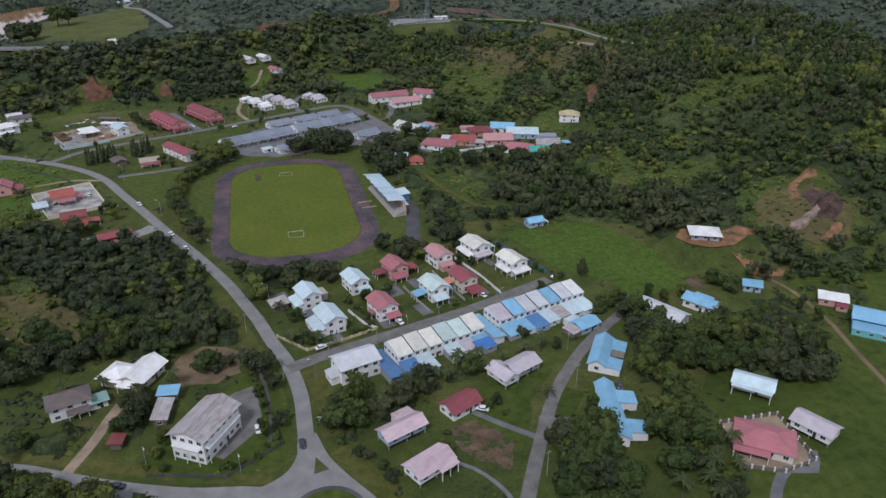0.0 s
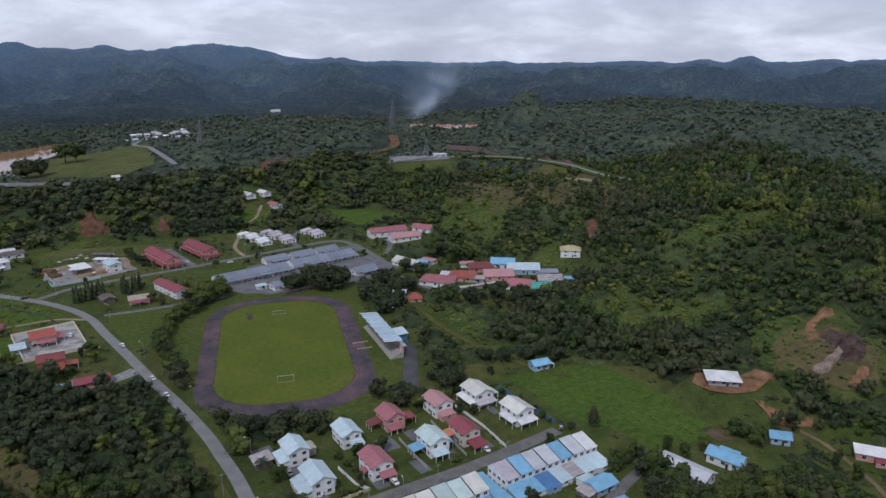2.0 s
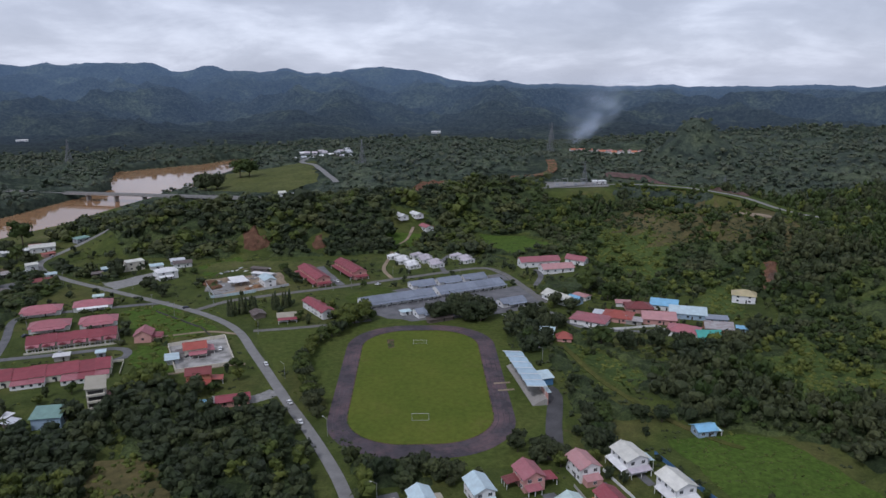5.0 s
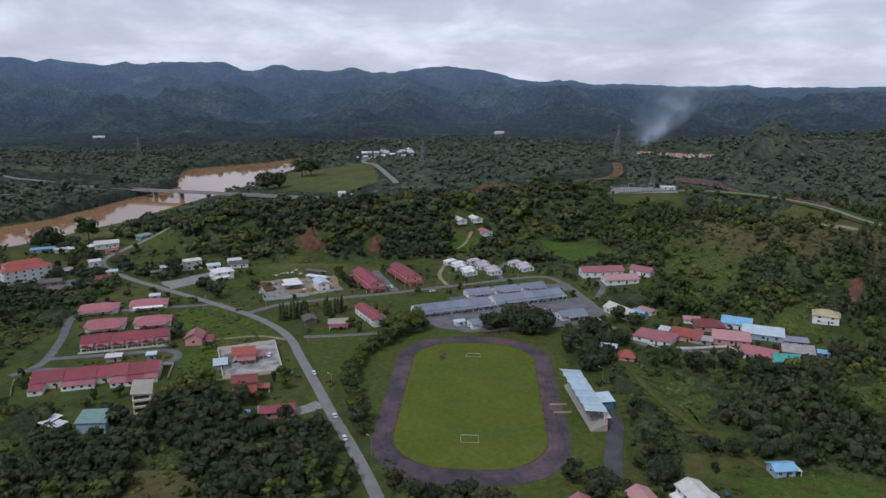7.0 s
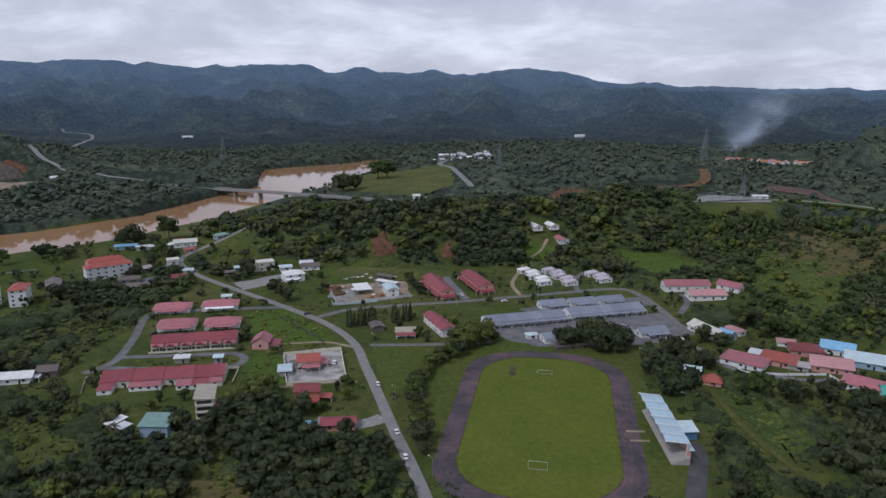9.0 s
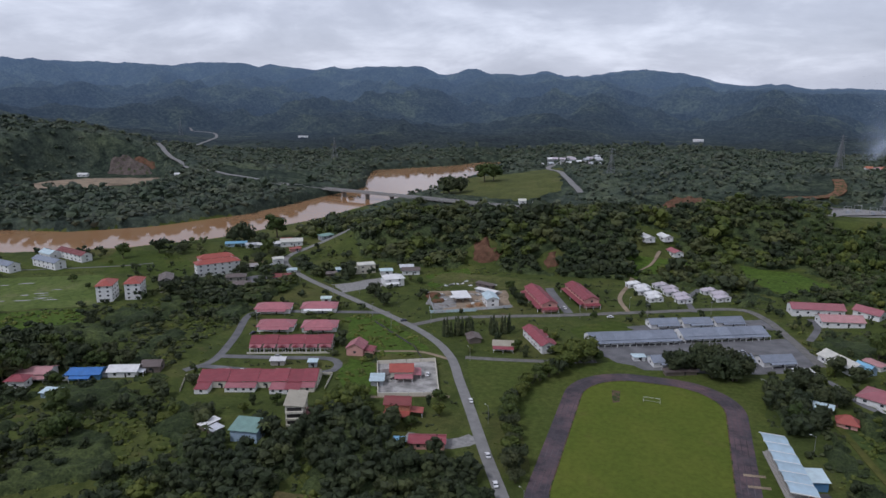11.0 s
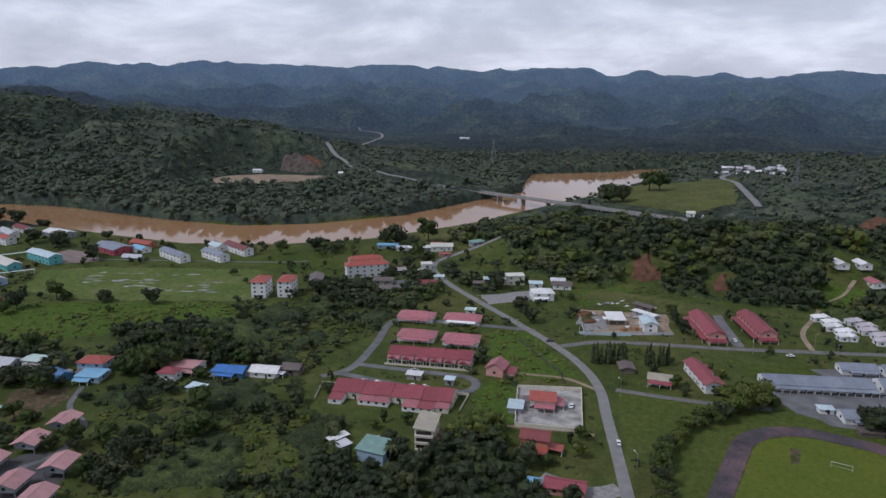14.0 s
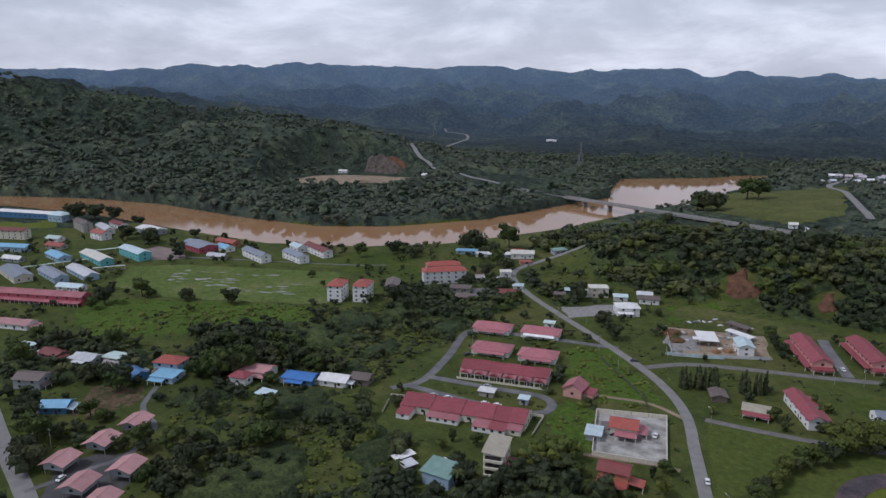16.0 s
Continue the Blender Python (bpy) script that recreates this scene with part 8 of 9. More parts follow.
def in_view(x, y):
    az = np.degrees(np.arctan2(-(x - CX), y - CY))
    return (az > -62) & (az < 84)


NEARC = [crown(s, 15, 40, 0.078, (1.0, 0.85), small=0.85) for s in (1, 2, 3, 4, 5, 6, 7)]
MIDC = [crown(10 + s, 9, 13, 0.095, (1.0, 0.85), small=0.9) for s in range(8)]
FARC = [crown(60 + s, 2, 3, 0.26, (1.0, 0.6), False, 0.8) for s in range(8)]
BANKC = [crown(80 + s, 4, 6, 0.17) for s in range(8)]
BUSH = [crown(50 + s, 3, 1, 0.2, (1.35, 0.4), False, 0.28) for s in range(6)]


def split_stamp(name, tpl, x, y, sx, sz, label, seed, kinds, smooth=False, sink=0.12):
    """Deals plants out to darker and brighter foliage by where they stand."""
    z = height(x, y)
    tone = fbm(x, y, 48, 3, 31) + 0.75 * fbm(x, y, 150, 3, 33) + 0.20 * smooth01(y, 285, 300) * (1 - smooth01(x, 30, 90)) * (1 - smooth01(y, 450, 520)) + 0.08 * smooth01(x, 110, 190) * (1 - smooth01(y, 380, 460)) + 0.7 * any_in(VINES + LUSH, x, y) - 0.3 * ((x > -330) & (x < -130) & (y > -75) & (y < 30)) - 0.22 * any_in(STANDS, x, y) + np.random.RandomState(seed).uniform(-0.35, 0.35, len(x))
    for lo, hi, mat, word in kinds:
        i = (tone >= lo) & (tone < hi)
        stamp(name, tpl, x[i], y[i], z[i] - sink * sz[i], sx[i], sz[i], mat, label.format(word), "trees" if "tree" in label else "shrubs", seed, smooth)


def plant_forest():
    kinds = ((-9, 0.12, LEAF_DARK, "dark"), (0.12, 0.46, LEAF, "green"), (0.46, 9, LEAF_BRIGHT, "bright green"))
    # hills and banks round the town
    x, y, rg = grid(-950, 560, -330, 760, 6.9, 1)
    d = np.hypot(x - CX, y - CY)
    k = in_view(x, y) & (d < 760)
    x, y = x[k], y[k]
    town, wood, scrub = any_in([TOWN], x, y), any_in(WOODS, x, y), any_in(SCRUB, x, y)
    wood &= ~scrub
    open_ = in_clear(x, y)
    p = np.where(town, np.where(wood, 0.86, np.where(scrub, 0.08 + 0.7 * smooth01(fbm(x, y, 34, 3, 47), 0.02, 0.2), 0.06)), 0.93)
    east = (x > 120) & (y > -120) & (y < 420)
    # village trees: clumps, and shade trees round the houses
    west = (x < -150) & town & ~wood
    clump = smooth01(fbm(x, y, 30, 3, 49), 0.02, 0.18)
    home = np.zeros(len(x), bool)
    for fx, fy, rz, hl, hw in FOOT:
        home |= (np.hypot(x - fx, y - fy) < max(hl, hw) + 8)
    p = np.where(west & ~scrub & home, 0.20 + 0.22 * clump, p)
    p = np.where(west & ~scrub & ~home, 0.03 + 0.30 * clump, p)
    p = np.where(~west & town & ~wood & ~scrub & home, np.where(y > 80, np.where(x > 62, 0.55, 0.22), 0.10), p)
    p = np.where((x > 62) & (y > 60) & town & ~wood & ~scrub & ~home, 0.6, p)
    p = np.where(any_in(LUSH, x, y), 0.015, p)
    p = np.where(east & ~town, 0.46 + 0.46 * smooth01(fbm(x, y, 75, 4, 44), -0.12, 0.16), p)
    p = np.where(any_in(VINES, x, y), 0.10, p)
    p = np.where(open_, np.where(inside(np.array(CLEARINGS[0], float), x, y), 0.30 * clump, 0.03), p)
    k = (rg.rand(len(x)) < p) & ~blocked(x, y, 1.0)
    x, y, wood, scrub, town = x[k], y[k], wood[k], scrub[k], town[k]
    rg2 = np.random.RandomState(5)
    big = 0.5 + 0.5 * fbm(x, y, 70, 3, 41)
    sx = np.where(town & ~wood, np.where(x < -150, rg2.uniform(2.0, 4.4, len(x)), rg2.uniform(1.6, 2.8, len(x))), 3.2 + 3.6 * big * rg2.uniform(0.5, 1.4, len(x)))
    sz = (2.2 + 0.40 * sx) * rg2.uniform(0.8, 1.4, len(x))
    wild = np.where(town, 1.0, np.exp(rg2.normal(0, 0.26, len(x))))
    sx, sz = sx * wild, sz * wild
    bank = ~town & (y > 285) & (x < 60)
    sx, sz = np.where(bank, sx * 1.2, sx), np.where(bank, sz * 1.25, sz)
    d = np.hypot(x - CX, y - CY)
    # low mixed growth on the eastern slopes, in smaller crowns
    x2, y2, rg3 = grid(100, 560, -120, 470, 5.1, 3)
    k = in_view(x2, y2) & ~any_in([TOWN], x2, y2) & (~in_clear(x2, y2) | (any_in([MEADOW_HILL], x2, y2) & (fbm(x2, y2, 22, 3, 53) > 0.08)))
    k &= rg3.rand(len(x2)) < 0.55 + 0.42 * smooth01(fbm(x2, y2, 75, 4, 44), -0.12, 0.16)
    x2, y2 = x2[k], y2[k]
    k = ~blocked(x2, y2, 0.5)
    x2, y2 = x2[k], y2[k]
    s2 = (1.9 + 2.6 * (0.5 + 0.5 * fbm(x2, y2, 60, 3, 45))) * np.random.RandomState(46).uniform(0.7, 1.5, len(x2)) * (1 + 0.55 * smooth01(x2, 300, 380)) * (1 + 0.25 * any_in(STANDS, x2, y2))
    tall = np.where(any_in(STANDS, x2, y2), 1.7, 1.1) * (1 + 0.8 * smooth01(x2, 260, 360))
    keep = ~(any_in(VINES, x2, y2) & (np.random.RandomState(4).rand(len(x2)) < 0.82)) & ~((x2 > 330) & (np.random.RandomState(6).rand(len(x2)) < 0.35))
    x2, y2, s2, tall = x2[keep], y2[keep], s2[keep], tall[keep]
    split_stamp("forest", BANKC, x2, y2, s2, (1.4 + 0.5 * s2) * tall * np.random.RandomState(48).uniform(0.7, 1.5, len(x2)), "{} low trees and thicket on a slope", 8, ((-9, -0.1, LEAF_DARK, "dark"), (-0.1, 0.4, LEAF_GARDEN, "green"), (0.4, 9, LEAF_BRIGHT, "bright green")), False, 0.1)
    near, close = d < 400, (y < -72) & (x > -130)
    sz = sz * np.where(close, 1.35, np.where(near & wood, 1.2, 1.0))
    out = ~((x > 100) & (y > -120) & (y < 470) & ~town & (x < 560))
    x, y, sx, sz, near, close = x[out], y[out], sx[out], sz[out], near[out], close[out]
    mid = near & ~close
    split_stamp("forest", NEARC, x[close], y[close], sx[close], sz[close], "mixed {} leafy trees and bamboo by gardens", 5, ((-9, -0.15, LEAF_DARK, "dark"), (-0.15, 0.3, LEAF_GARDEN, "green"), (0.3, 9, LEAF_BRIGHT, "bright green")))
    split_stamp("forest", MIDC, x[mid], y[mid], sx[mid], sz[mid], "mixed {} broadleaf trees of a dense wood", 6, kinds, False, 0.2)
    split_stamp("forest", BANKC, x[~near & ~close], y[~near & ~close], sx[~near & ~close], sz[~near & ~close], "mixed {} broadleaf trees on wooded hills", 7, kinds, False, 0.18)
    # single crowns standing out of the closed woods beyond the river
    x, y, rg = grid(-1700, 1250, 0, 1500, 11.8, 2)
    d = np.hypot(x - CX, y - CY)
    k = in_view(x, y) & (d >= 740) & (d < 1600) & (rg.rand(len(x)) < 0.9 * (1 - smooth01(d, 1200, 1600)))
    k &= ~in_clear(x, y) & ~any_in([TOWN], x, y)
    x, y = x[k], y[k]
    k = ~blocked(x, y, 2.0)
    x, y = x[k], y[k]
    sx = np.random.RandomState(8).uniform(6.0, 10.5, len(x)) * (0.85 + 0.3 * fbm(x, y, 90, 2, 51))
    grove = (x < -420) & (y < 640) & (y < 640 + 0.35 * (x + 420) + 60)
    sx = np.where(grove, sx * np.random.RandomState(10).uniform(0.9, 1.65, len(x)), sx)
    split_stamp("forest", FARC, x, y, sx, sx * np.random.RandomState(9).uniform(0.68, 1.05, len(x)), "{} trees of distant woods", 9, ((-9, 0.1, LEAF_HAZED_DARK, "dark"), (0.1, 9, LEAF_HAZED, "green")), False, 0.1)


def canopy_sheet(x, y, mask, lift, amp, scale, mat, label, seed):
    """The closed leaf canopy over a wood: domed crowns with creases between, down to the ground at its edges."""
    dome = np.abs(value_noise(x / scale, y / scale, seed)) ** 0.7 + 0.45 * np.abs(value_noise(x / scale * 2.3, y / scale * 2.3, seed + 1)) ** 0.7
    tall = 0.75 + 0.5 * fbm(x, y, 70, 2, seed + 2)
    z = height(x, y) + np.where(mask, (lift + amp * dome) * tall, -3.0)
    n0, n1 = x.shape
    idx = np.arange(n0 * n1).reshape(n0, n1)
    q = np.stack([idx[:-1, :-1], idx[1:, :-1], idx[1:, 1:], idx[:-1, 1:]], -1).reshape(-1, 4)
    mk = mask.ravel()
    q = q[mk[q].any(axis=1)]
    used = np.unique(q)
    back = np.zeros(n0 * n1, int)
    back[used] = np.arange(len(used))
    v = np.stack([x.ravel(), y.ravel(), z.ravel()], -1)[used]
    tagged(new("forest_canopy", mesh_from("forest_canopy", v, back[q], mat, True)), label, "woods", kind="stuff")


def jitter(x, y, k, seed):
    rg = np.random.RandomState(seed)
    return x + rg.uniform(-k, k, x.shape), y + rg.uniform(-k, k, y.shape)


def plant_canopy():
    az, rr = np.meshgrid(np.radians(np.arange(84, -62, -0.24)), np.arange(700, 1320, 4.5), indexing="ij")
    x, y = jitter(CX - rr * np.sin(az), CY + rr * np.cos(az), 1.2, 71)
    f = lambda m: m.reshape(x.shape)
    xr, yr = x.ravel(), y.ravel()
    mask = f(~(any_in([TOWN], xr, yr) | in_clear(xr, yr)) & ~blocked(xr, yr, 2.0) & (line_dist(np.array(HWY_W[:-3]), xr, yr) > 9))
    mask[:, :2] = False
    canopy_sheet(x, y, mask, 1.3, 5.0, 15.0, CANOPY_HAZED, "closed green canopy of distant woods", 81)
    # thickets under the nearer woods and on the eastern slopes
    x, y = np.meshgrid(np.arange(-620, 740, 3.5), np.arange(-230, 560, 3.5), indexing="ij")
    x, y = jitter(x, y, 0.9, 72)
    xr, yr = x.ravel(), y.ravel()
    d = np.hypot(xr - CX, yr - CY)
    near = in_view(xr, yr) & (d < 745)
    mask = np.zeros(len(xr), bool)
    i = np.where(near)[0]
    a, b = xr[i], yr[i]
    town, wood, scrub = any_in([TOWN], a, b), any_in(WOODS, a, b), any_in(SCRUB, a, b)
    patchy = fbm(a, b, 30, 3, 91)
    ok = (~town & ~in_clear(a, b)) | (town & wood & ~scrub) | (scrub & (patchy > 0.0))
    ok &= (b > -90) | (patchy > -0.1)
    ok &= ~any_in(VINES + LUSH, a, b)
    ok[ok] &= ~blocked(a[ok], b[ok], 1.2)
    mask[i] = ok
    canopy_sheet(x, y, mask.reshape(x.shape), 0.3, np.where(x > 100, 2.8, 4.6), 8.5, CANOPY, "dense green thicket under trees", 85)


def plant_shrubs():
    x, y, rg = grid(-560, 330, -260, 460, 3.8, 14)
    d = np.hypot(x - CX, y - CY)
    k = in_view(x, y) & (d < 640)
    x, y = x[k], y[k]
    town, wood, scrub, open_ = any_in([TOWN], x, y), any_in(WOODS, x, y), any_in(SCRUB, x, y), any_in(CLEARINGS[:1], x, y)
    wood &= ~scrub
    patchy = smooth01(fbm(x, y, 26, 3, 17), -0.25, 0.35)
    p = np.where(town, np.where(wood, 0.25, np.where(any_in(LUSH, x, y), 0.5, np.where(scrub, 0.45 * patchy + 0.55, np.where(y < -60, 0.55 * patchy + 0.10, 0.34 * patchy + 0.04)))), np.where((x > 110) & (y < 430), 0.3, 0.1))
    p = np.where(open_, 0.35 + 0.6 * patchy, p)
    p = np.where(any_in([OLIVE_GLADE], x, y), 0.8, p)
    p = np.where(any_in(VINES, x, y), 0.85, p)
    p = np.where(inside(np.array([(210, -60), (222, -42), (262, -28), (256, -74), (240, -94), (222, -86)], float), x, y), 0.75, p)
    k = (rg.rand(len(x)) < p) & ~blocked(x, y, 0.4) & ~(any_in(CLEARINGS[1:4], x, y) & (rg.rand(len(x)) < 0.7))
    x, y = x[k], y[k]
    sx = np.where(any_in(SCRUB + CLEARINGS[:1] + VINES + [OLIVE_GLADE], x, y), np.random.RandomState(15).uniform(1.5, 3.6, len(x)), np.random.RandomState(15).uniform(0.8, 2.3, len(x)))
    split_stamp("shrubs", BUSH, x, y, sx, sx * np.random.RandomState(16).uniform(0.6, 1.2, len(x)), "{} low shrubs and undergrowth", 18, ((-9, -0.2, LEAF_DARK, "dark"), (-0.2, 0.15, LEAF, "green"), (0.15, 9, LEAF_BRIGHT, "bright green")), False, 0.25)
    # tufts in the tall grass field
    x, y, rg = grid(98, 168, -100, -12, 2.1, 24)
    k = inside(np.array([(103, -22), (134, -17), (148, -25), (159, -57), (163, -86), (150, -96), (131, -94), (119, -75), (104, -54)], float), x, y) & (rg.rand(len(x)) < 0.6)
    x, y = x[k], y[k]
    sx = rg.uniform(0.5, 1.1, len(x))
    stamp("grass_tufts", BUSH[:2], x, y, height(x, y) - 0.1, sx, sx * 0.55, LEAF_BRIGHT, "bright green tall grass tufts", "grass", 25)


plant_forest()
plant_canopy()
plant_shrubs()

# single trees: each is a thing with its trunk and crown


def tree_base(seed, mat, label, category="tree", tall=1.0, blobs=11, cone=0.0):
    t = thing("tree", 0, 0, 0, 0, label, category, "single trees of the town")
    v, f = crown(seed, blobs, 44, 0.105, (1.0, 0.8 * tall), False, 1.0 * tall, cone)
    me = mesh_from("crown", v * np.array([4.2, 4.2, 4.2]), f, mat, False)
    c = new("crown", me)
    c.parent = t
    bm = bmesh.new()
    add_tube(bm, (0, 0, -0.3), (0.1, 0.05, 2.6 * tall), 0.28, 0.2, 7)
    for i in range(4):
        a = i * 1.6 + seed
        add_tube(bm, (0.1, 0.05, 2.2 * tall), (1.7 * math.cos(a), 1.7 * math.sin(a), 4.2 * tall), 0.14, 0.05, 5)
    part("trunk", bm, BARK, t)
    return t


def palm_base(seed, h):
    rp = random.Random(seed)
    t = thing("palm", 0, 0, 0, 0, "coconut palm with arching feathered fronds", "palm", "palms between houses")
    bm = bmesh.new()
    p = Vector((0, 0, -0.3))
    for i in range(5):
        q = Vector((0.12 * i * i * 0.3, 0, h * (i + 1) / 5))
        add_tube(bm, p, q, 0.2 - i * 0.02, 0.18 - i * 0.02, 7)
        p = q
    part("trunk", bm, BARK, t)
    for k in range(15):
        a, el = k * 2.4 + rp.uniform(-0.2, 0.2), rp.uniform(0.0, 1.1)
        bm = bmesh.new()
        last = None
        for j in range(7):
            u = j / 6
            r = 3.1 * u
            z = h + 3.1 * (math.sin(el) * u - 0.75 * u * u)
            w = 0.5 * math.sin(math.pi * (0.12 + 0.86 * u)) * (0.9 if j % 2 else 0.65)
            cx, cy = p.x + r * math.cos(a) * (0.6 + 0.4 * math.cos(el)), p.y + r * math.sin(a) * (0.6 + 0.4 * math.cos(el))
            nx, ny = -math.sin(a), math.cos(a)
            row = [bm.verts.new((cx + nx * w, cy + ny * w, z - 0.3 * w)), bm.verts.new((cx, cy, z + 0.05)), bm.verts.new((cx - nx * w, cy - ny * w, z - 0.3 * w))]
            if last:
                bm.faces.new((last[0], last[1], row[1], row[0]))
                bm.faces.new((last[1], last[2], row[2], row[1]))
            last = row
        part("frond", bm, PALM, t)
    return t


BASES = [tree_base(101, LEAF_DARK, "dark broadleaf tree with a dense lumpy crown"), tree_base(102, LEAF_GARDEN, "green broadleaf tree with an uneven crown"), tree_base(103, LEAF_DARK, "dark spreading tree with an uneven crown", tall=0.85), tree_base(104, LEAF_GARDEN, "tall green tree with a loose crown", tall=1.25), tree_base(105, LEAF_BRIGHT, "bright green bushy tree by grass")]


def cypress_base():
    t = thing("cypress", 0, 0, 0, 0, "tall narrow dark cypress in a row", "cypress", "row of cypresses")
    rg = np.random.RandomState(7)
    V, F, n = [], [], 0
    for k in range(16):
        u = k / 15
        r = 1.25 * (1 - u) ** 0.6 * (0.75 + 0.25 * min(1, u * 6)) + 0.16
        v = ICO_V * r * (0.75 + 0.5 * rg.rand(12, 1)) * np.array([1, 1, 1.25]) + np.array([rg.uniform(-0.2, 0.2), rg.uniform(-0.2, 0.2), 0.9 + 9.6 * u])
        V.append(v)
        F.append(ICO_F + n)
        n += 12
    c = new("crown", mesh_from("crown", np.concatenate(V), np.concatenate(F), LEAF_DARK, False))
    c.parent = t
    bm = bmesh.new()
    add_tube(bm, (0, 0, -0.2), (0, 0, 5), 0.22, 0.1, 7)
    part("trunk", bm, BARK, t)
    return t


CYP = cypress_base()
PALMS = [palm_base(1, 6.0), palm_base(2, 4.2)]


VILLAGE_TREES = [(-434, -29), (-417, -29), (-410, -23), (-465, 19), (-468, 29), (-382, -9), (-377, -6), (-324, 10), (-314, -2), (-304, 1), (-341, 24), (-338, 31), (-326, 37), (-324, 47), (-312, 48), (-300, 53), (-292, 56), (-405, 81), (-459, 56), (-465, 51), (-435, 69), (-394, -51), (-346, -34), (-330, -33), (-545, 132), (-638, 157), (-663, 148), (-349, -39), (-327, -37), (-312, -55), (-303, -54), (-329, -74), (-314, -82), (-303, -81), (-297, -90), (-283, -94), (-258, -49), (-240, -67), (-265, -56), (-275, -20), (-245, -11), (-228, -21), (-237, -28)]


BIG_TREES = [(-761, 143, 2.6), (-751, 159, 2.4), (-735, 172, 2.0), (-725, 192, 1.7), (-615, 143, 2.3), (-647, 139, 1.9), (-559, 138, 1.5), (-606, 184, 1.3), (-403, 82, 1.5), (-821, 126, 2.0), (-370, 316, 2.6), (-378, 312, 2.0), (-349, 338, 2.4), (-344, 305, 1.6), (-415, 256, 1.8), (-395, 259, 1.5), (-430, 230, 1.4)]
BIG_TREES += [(-276, 635, 3.2), (-266, 650, 3.0), (-256, 734, 3.4), (-246, 748, 3.0), (-285, 640, 2.4), (-281, 537, 2.0), (-324, 282, 1.7), (-312, 278, 1.5), (-300, 277, 1.7), (-311, 248, 1.4), (-230, 243, 1.7), (-225, 236, 1.4), (-174, 183, 1.4), (-187, 198, 1.5), (-307, 222, 1.3), (-303, 172, 1.5)]
BIG_TREES += [(-95, -80, 1.3), (-88, -84, 1.2), (-84, -92, 1.2), (-92, -92, 1.3), (-78, -89, 1.0), (-98, -71, 1.2), (-76, -83, 1.1), (-70, -86, 1.0), (-104, -98, 1.2), (-112, -104, 1.3)]
BIG_TREES += [(-100, 238, 0.8), (-90, 222, 0.8), (-95, 224, 0.7), (-116, 270, 0.9), (-104, 244, 0.9), (-121, 272, 0.8), (-89, 212, 0.6)]
BIG_TREES += [(-34, -107, 0.55), (-30, -105, 0.6), (-33, -103, 0.5), (-321, 155, 1.7), (-302, 146, 1.5), (86, 89, 1.4), (99, 82, 1.5), (113, 79, 1.4), (129, 77, 1.5), (141, 74, 1.3), (163, 82, 1.4), (171, 77, 1.6), (190, 94, 1.5), (112, 179, 1.6), (122, 185, 1.4), (72, 128, 1.5), (73, 112, 1.5), (80, 110, 1.3), (124, 164, 1.4), (86, 150, 1.3), (66, 122, 1.4), (96, 146, 1.3), (134, 168, 1.3)]


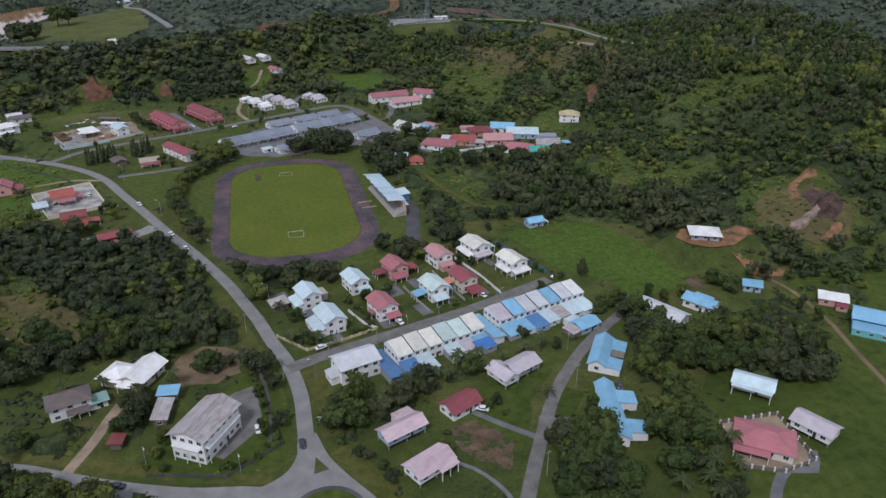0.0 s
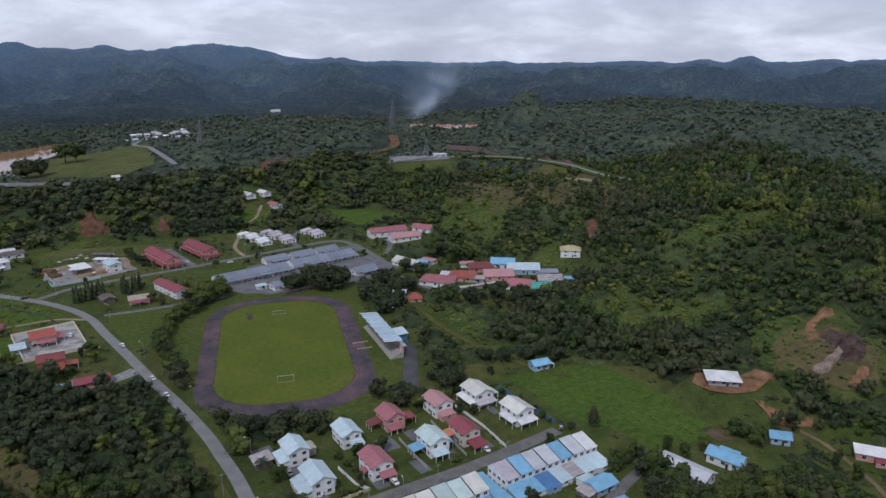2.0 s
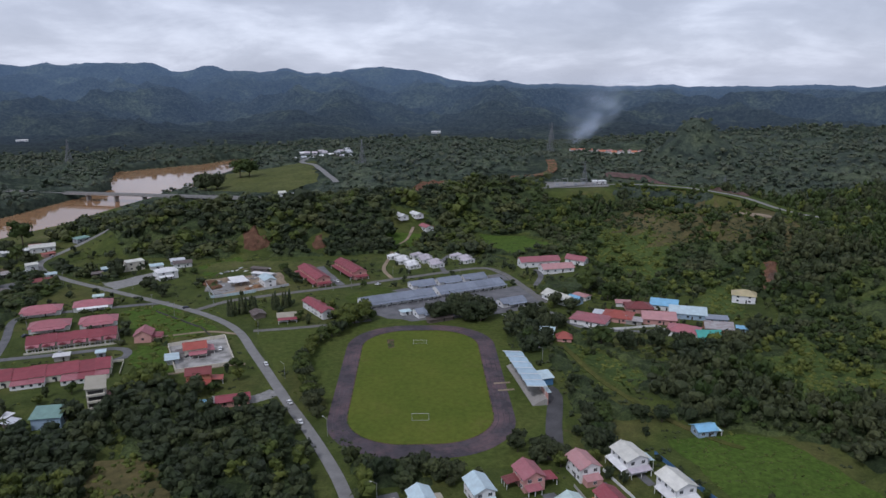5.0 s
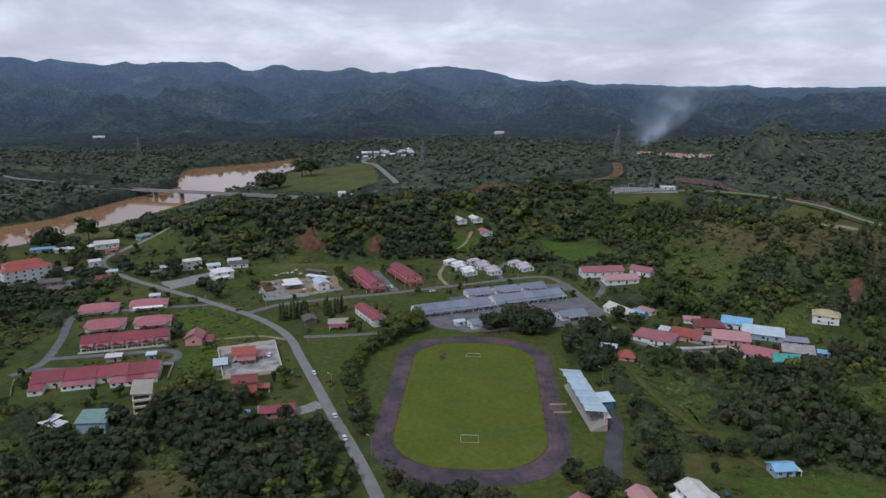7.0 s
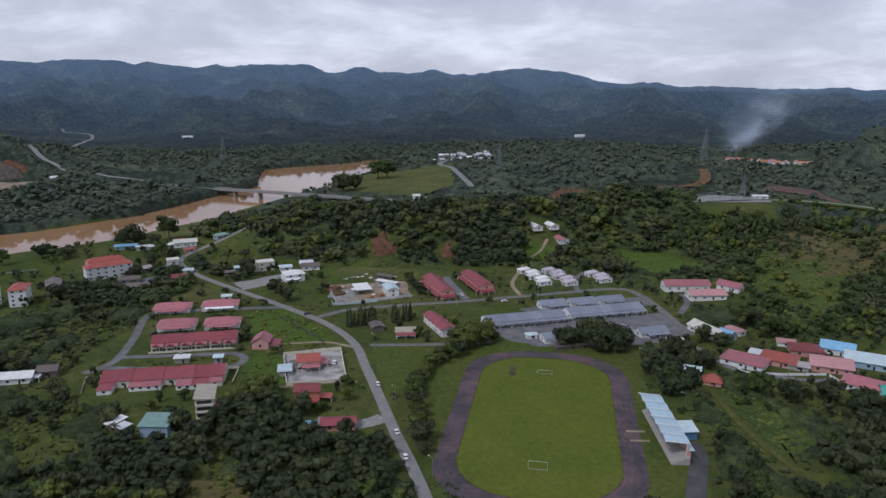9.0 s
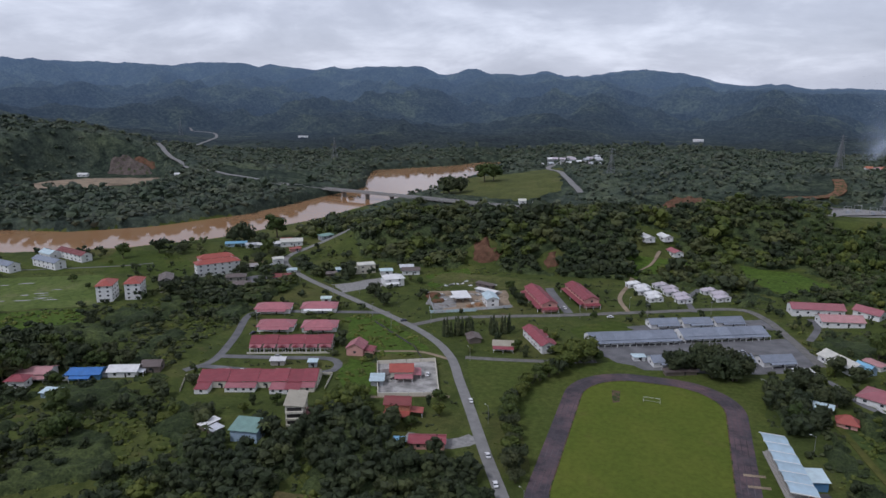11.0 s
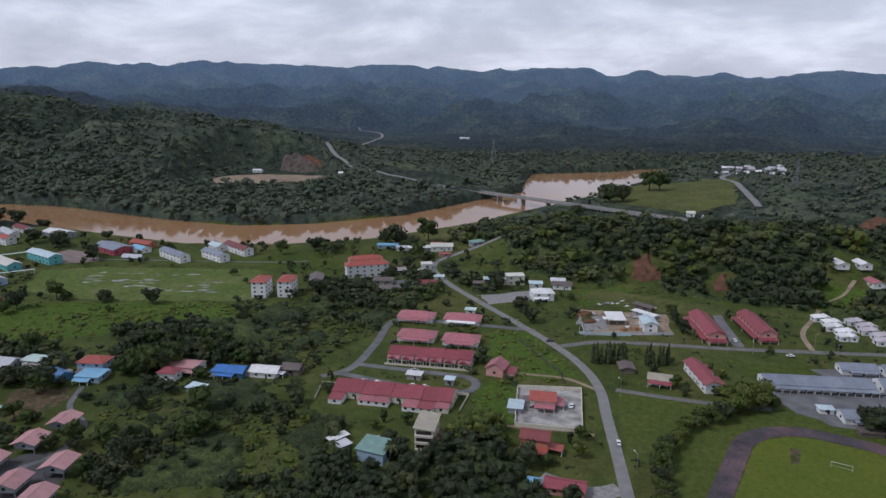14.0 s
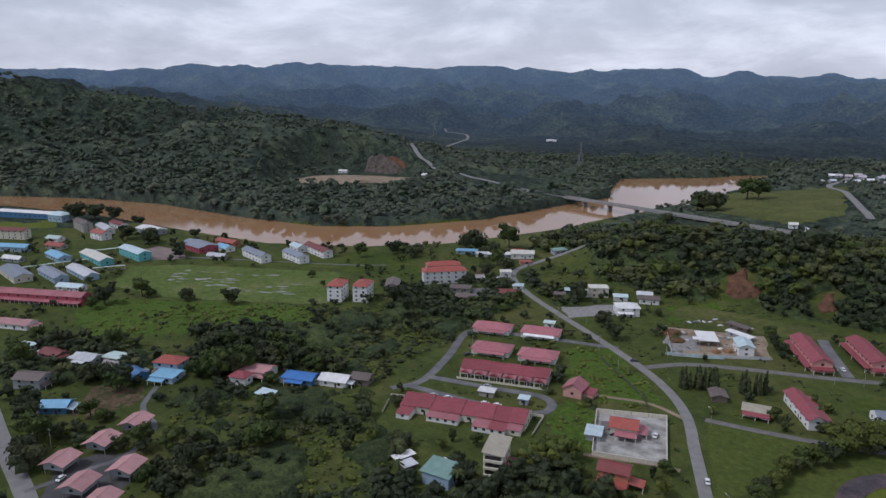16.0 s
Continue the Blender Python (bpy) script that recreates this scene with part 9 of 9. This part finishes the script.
def put_trees():
    rt = random.Random(12)
    spots = []

    def line(pts, step, s0, s1, bases, jit=1.5):
        p = catmull(pts, step)
        for q in p:
            spots.append((q[0] + rt.uniform(-jit, jit), q[1] + rt.uniform(-jit, jit), rt.uniform(s0, s1), rt.choice(bases)))

    B = BASES
    line([(-31, 130), (-42, 115), (-55, 96), (-60, 72), (-57, 45), (-50, 22), (-45, -3), (-40, -25), (-32, -38)], 4.6, 0.7, 1.15, [B[1], B[4], B[0]], 2.0)
    line([(-28, -44), (-13, -45), (5, -43), (12, -46)], 5.5, 0.9, 1.25, [B[0], B[2]], 2.5)
    line([(-88, 74), (-66, 25), (-51, -12), (-37, -44), (-30, -62)], 12, 0.5, 0.8, [B[0], B[1]], 1.0)
    line([(8, 129), (20, 133), (34, 132), (40, 128), (26, 128)], 4.5, 1.5, 2.0, [B[2], B[0]], 2)
    line([(52, 112), (60, 100), (60, 84)], 6, 0.9, 1.3, [B[0], B[3]], 3)
    line([(-36, 128), (-44, 120)], 6, 1.6, 2.1, [B[4]], 1)
    line([(44, -38), (52, -36), (40, -30)], 5, 0.9, 1.2, [B[0], B[2]], 2)
    line([(68, -30), (72, -14), (78, 2)], 5, 0.9, 1.3, [B[0], B[1]], 3)
    line([(-20, -108), (-17, -118)], 5, 0.9, 1.2, [B[0]], 1)
    line([(-16, -122), (-14, -134), (-13, -148)], 6, 0.6, 0.9, [B[1], B[0]], 1)
    line([(-37, -103), (-40, -106)], 3, 0.9, 1.1, [B[1]], 1)
    line([(-58, -120), (-57, -132)], 5, 0.9, 1.2, [B[1], B[0]], 1.5)
    line([(0, -130), (8, -136), (4, -144), (18, -139), (30, -134)], 6, 0.5, 0.8, [B[1], B[0], B[4]], 2)
    line([(68, -172), (72, -178), (66, -186), (74, -182)], 4, 1.0, 1.5, [B[0], B[3]], 1.5)
    line([(110, -120), (118, -128), (124, -138), (132, -148), (142, -152), (150, -160), (160, -166)], 6, 0.9, 1.4, [B[0], B[1], B[2]], 3)
    line([(122, -108), (116, -114), (118, -136)], 6, 0.9, 1.2, [B[1], B[2]], 2)
    line([(142, -128), (152, -134), (162, -146), (166, -158)], 6, 0.9, 1.5, [B[0], B[2]], 3)
    line([(98, -170), (104, -182), (96, -192), (104, -200), (92, -206)], 6, 0.6, 1.0, [B[1], B[4], B[0]], 3)
    line([(-78, -156), (-68, -160), (-60, -166), (-84, -152)], 5, 0.8, 1.2, [B[4], B[1]], 2)
    line([(94, -4), (110, -6), (126, -10), (108, -26)], 7, 0.9, 1.4, [B[0], B[2]], 2)
    line([(166, -96), (172, -102), (182, -108)], 6, 0.8, 1.1, [B[0], B[1]], 2)
    line([(-90, -150), (-84, -154), (-76, -158), (-66, -162)], 5, 0.9, 1.2, [B[4], B[1]], 2)
    line([(-304, 12), (-308, 4), (-300, 14), (-312, 10)], 3.5, 1.5, 1.9, [B[3], B[0]], 2)
    line([(-262, 46), (-275, 44), (-288, 40), (-310, 30)], 6, 1.0, 1.5, [B[0], B[3]], 3)
    line([(-240, -52), (-232, -60), (-228, -70)], 6, 1.1, 1.5, [B[0], B[2]], 2)
    line([(-22, -112), (-19.5, -130), (-16, -148), (-30, -157.5), (-52, -151)], 4.0, 0.22, 0.42, [B[1], B[4]], 0.8)
    line([(-50, -146), (-42, -151), (-33, -153.5)], 4.0, 0.35, 0.6, [B[1], B[4]], 1.2)
    line([(2, -150), (6, -160), (12, -168), (18, -178)], 4.5, 0.35, 0.6, [B[1], B[0]], 1.2)
    line([(30, -160), (36, -170), (44, -182)], 3.0, 0.22, 0.4, [B[4]], 0.8)
    line([(34, -158), (50, -150)], 3.0, 0.2, 0.35, [B[4], B[1]], 0.6)
    line([(-12, -88), (-2, -99), (10, -96.5), (22, -92)], 3.2, 0.22, 0.42, [B[1], B[4], B[0]], 0.8)
    line([(16, -72), (20, -82), (23, -90)], 4, 0.25, 0.45, [B[1]], 0.6)
    line([(96, -52), (104, -70), (110, -84)], 4, 0.25, 0.45, [B[1], B[0]], 0.8)
    line([(104, -108), (112, -104), (122, -100)], 4, 0.4, 0.7, [B[0], B[1]], 1.0)
    # big shade trees of the village
    for gx, gy in VILLAGE_TREES:
        spots.append((gx + rt.uniform(-2, 2), gy + rt.uniform(-2, 2), rt.uniform(0.9, 1.7), rt.choice([B[0], B[2], B[3], B[0], B[1]])))
    for gx, gy, s in BIG_TREES:
        spots.append((gx, gy, s, rt.choice([B[0], B[2], B[0], B[3]])))
    # gardens
    for gx, gy in [(14, -70), (10, -52), (33, -70), (36, -92), (57, -84), (70, -58), (-2, -96), (16, -98), (45, -60), (66, -38), (52, -40), (-6, -80), (24, -104), (98, -84), (112, -100), (-118, 36), (-96, 32), (-92, 58), (-88, 44), (-100, 90), (-172, 20), (-162, 30), (-212, 36), (-88, 130), (-74, 132), (-52, 134), (-92, 190), (-40, 202), (-305, 240), (-285, 225), (-212, 250), (-170, 240), (-262, -58), (-292, -62), (-300, -72), (-265, -40), (-300, 0), (-318, 6), (-276, 16), (-240, 62), (-388, 150), (-425, 212), (-412, 160), (-530, 195), (-612, 150), (-650, 150)]:
        spots.append((gx + rt.uniform(-1, 1), gy + rt.uniform(-1, 1), rt.uniform(0.45, 0.85), rt.choice(B)))
    used = {}
    for x, y, s, base in spots:
        px, pyy = np.array([x]), np.array([y])
        if x < -225:
            if any(math.hypot(x - fx, y - fy) < min(hl, hw) + 1.5 for fx, fy, rz, hl, hw in FOOT) or line_dist(np.array(MAIN), px, pyy)[0] < 6:
                continue
        elif blocked(px, pyy, 0.3)[0] and (not (-62 < x < 60 and -50 < y < 140 or -40 < x < -26 and -112 < y < -98) or line_dist(np.array(MAIN), px, pyy)[0] < 7.5 or inside(np.array(OUT), px, pyy)[0]):
            continue
        m = pose(x, y, gz(x, y), 0, 0, rt.uniform(0, 360)) @ Matrix.Diagonal((s, s, s * rt.uniform(0.85, 1.15), 1))
        if base not in used:
            used[base] = 1
            base.matrix_world = m
        else:
            c = copy_thing(base, m)
            c.matrix_basis = m
    for b in B:
        if b not in used:
            b.matrix_world = pose(-48, 8 + 6 * B.index(b), 0)
    for i in range(15):
        x, y = -118 + (i if i < 9 else i + 4) * 1.9, 140 + (i if i < 9 else i + 4) * 0.9 + rt.uniform(-2.2, 2.2)
        s = rt.uniform(0.9, 1.25)
        m = pose(x, y, 0, 0, 0, rt.uniform(0, 360)) @ Matrix.Diagonal((s, s, s, 1))
        if i == 0:
            CYP.matrix_world = m
        else:
            c = copy_thing(CYP, m)
            c.matrix_basis = m
    first = {0: True, 1: True}
    for i, (x, y) in enumerate([(46, -128), (38, -130), (53, -126), (72, -123), (78, -124), (-4, -92), (-8, -97), (2, -98), (104, -190), (98, -198), (112, -186), (94, -186), (-150, 0), (-146, -6), (-92, -140), (-58, -116), (-172, -6), (70, -150), (-262, -44), (-256, -40), (-300, 26), (-262, 44), (120, 84), (170, 86), (188, 92), (-22, -60), (34, -131), (42, -132), (50, -128), (56, -130), (62, -128), (70, -126), (28, -135), (20, -136), (101, -194), (107, -199), (96, -203), (110, -194), (89, -199), (-84, -150), (-48, -112), (-70, -108), (-82, -108), (-12, -72), (5, -103)]):
        k = i % 2
        m = pose(x, y, gz(x, y), 0, 0, rt.uniform(0, 360)) @ Matrix.Scale(rt.uniform(0.85, 1.2), 4)
        if first[k]:
            first[k] = False
            PALMS[k].matrix_world = m
        else:
            c = copy_thing(PALMS[k], m)
            c.matrix_basis = m


put_trees()
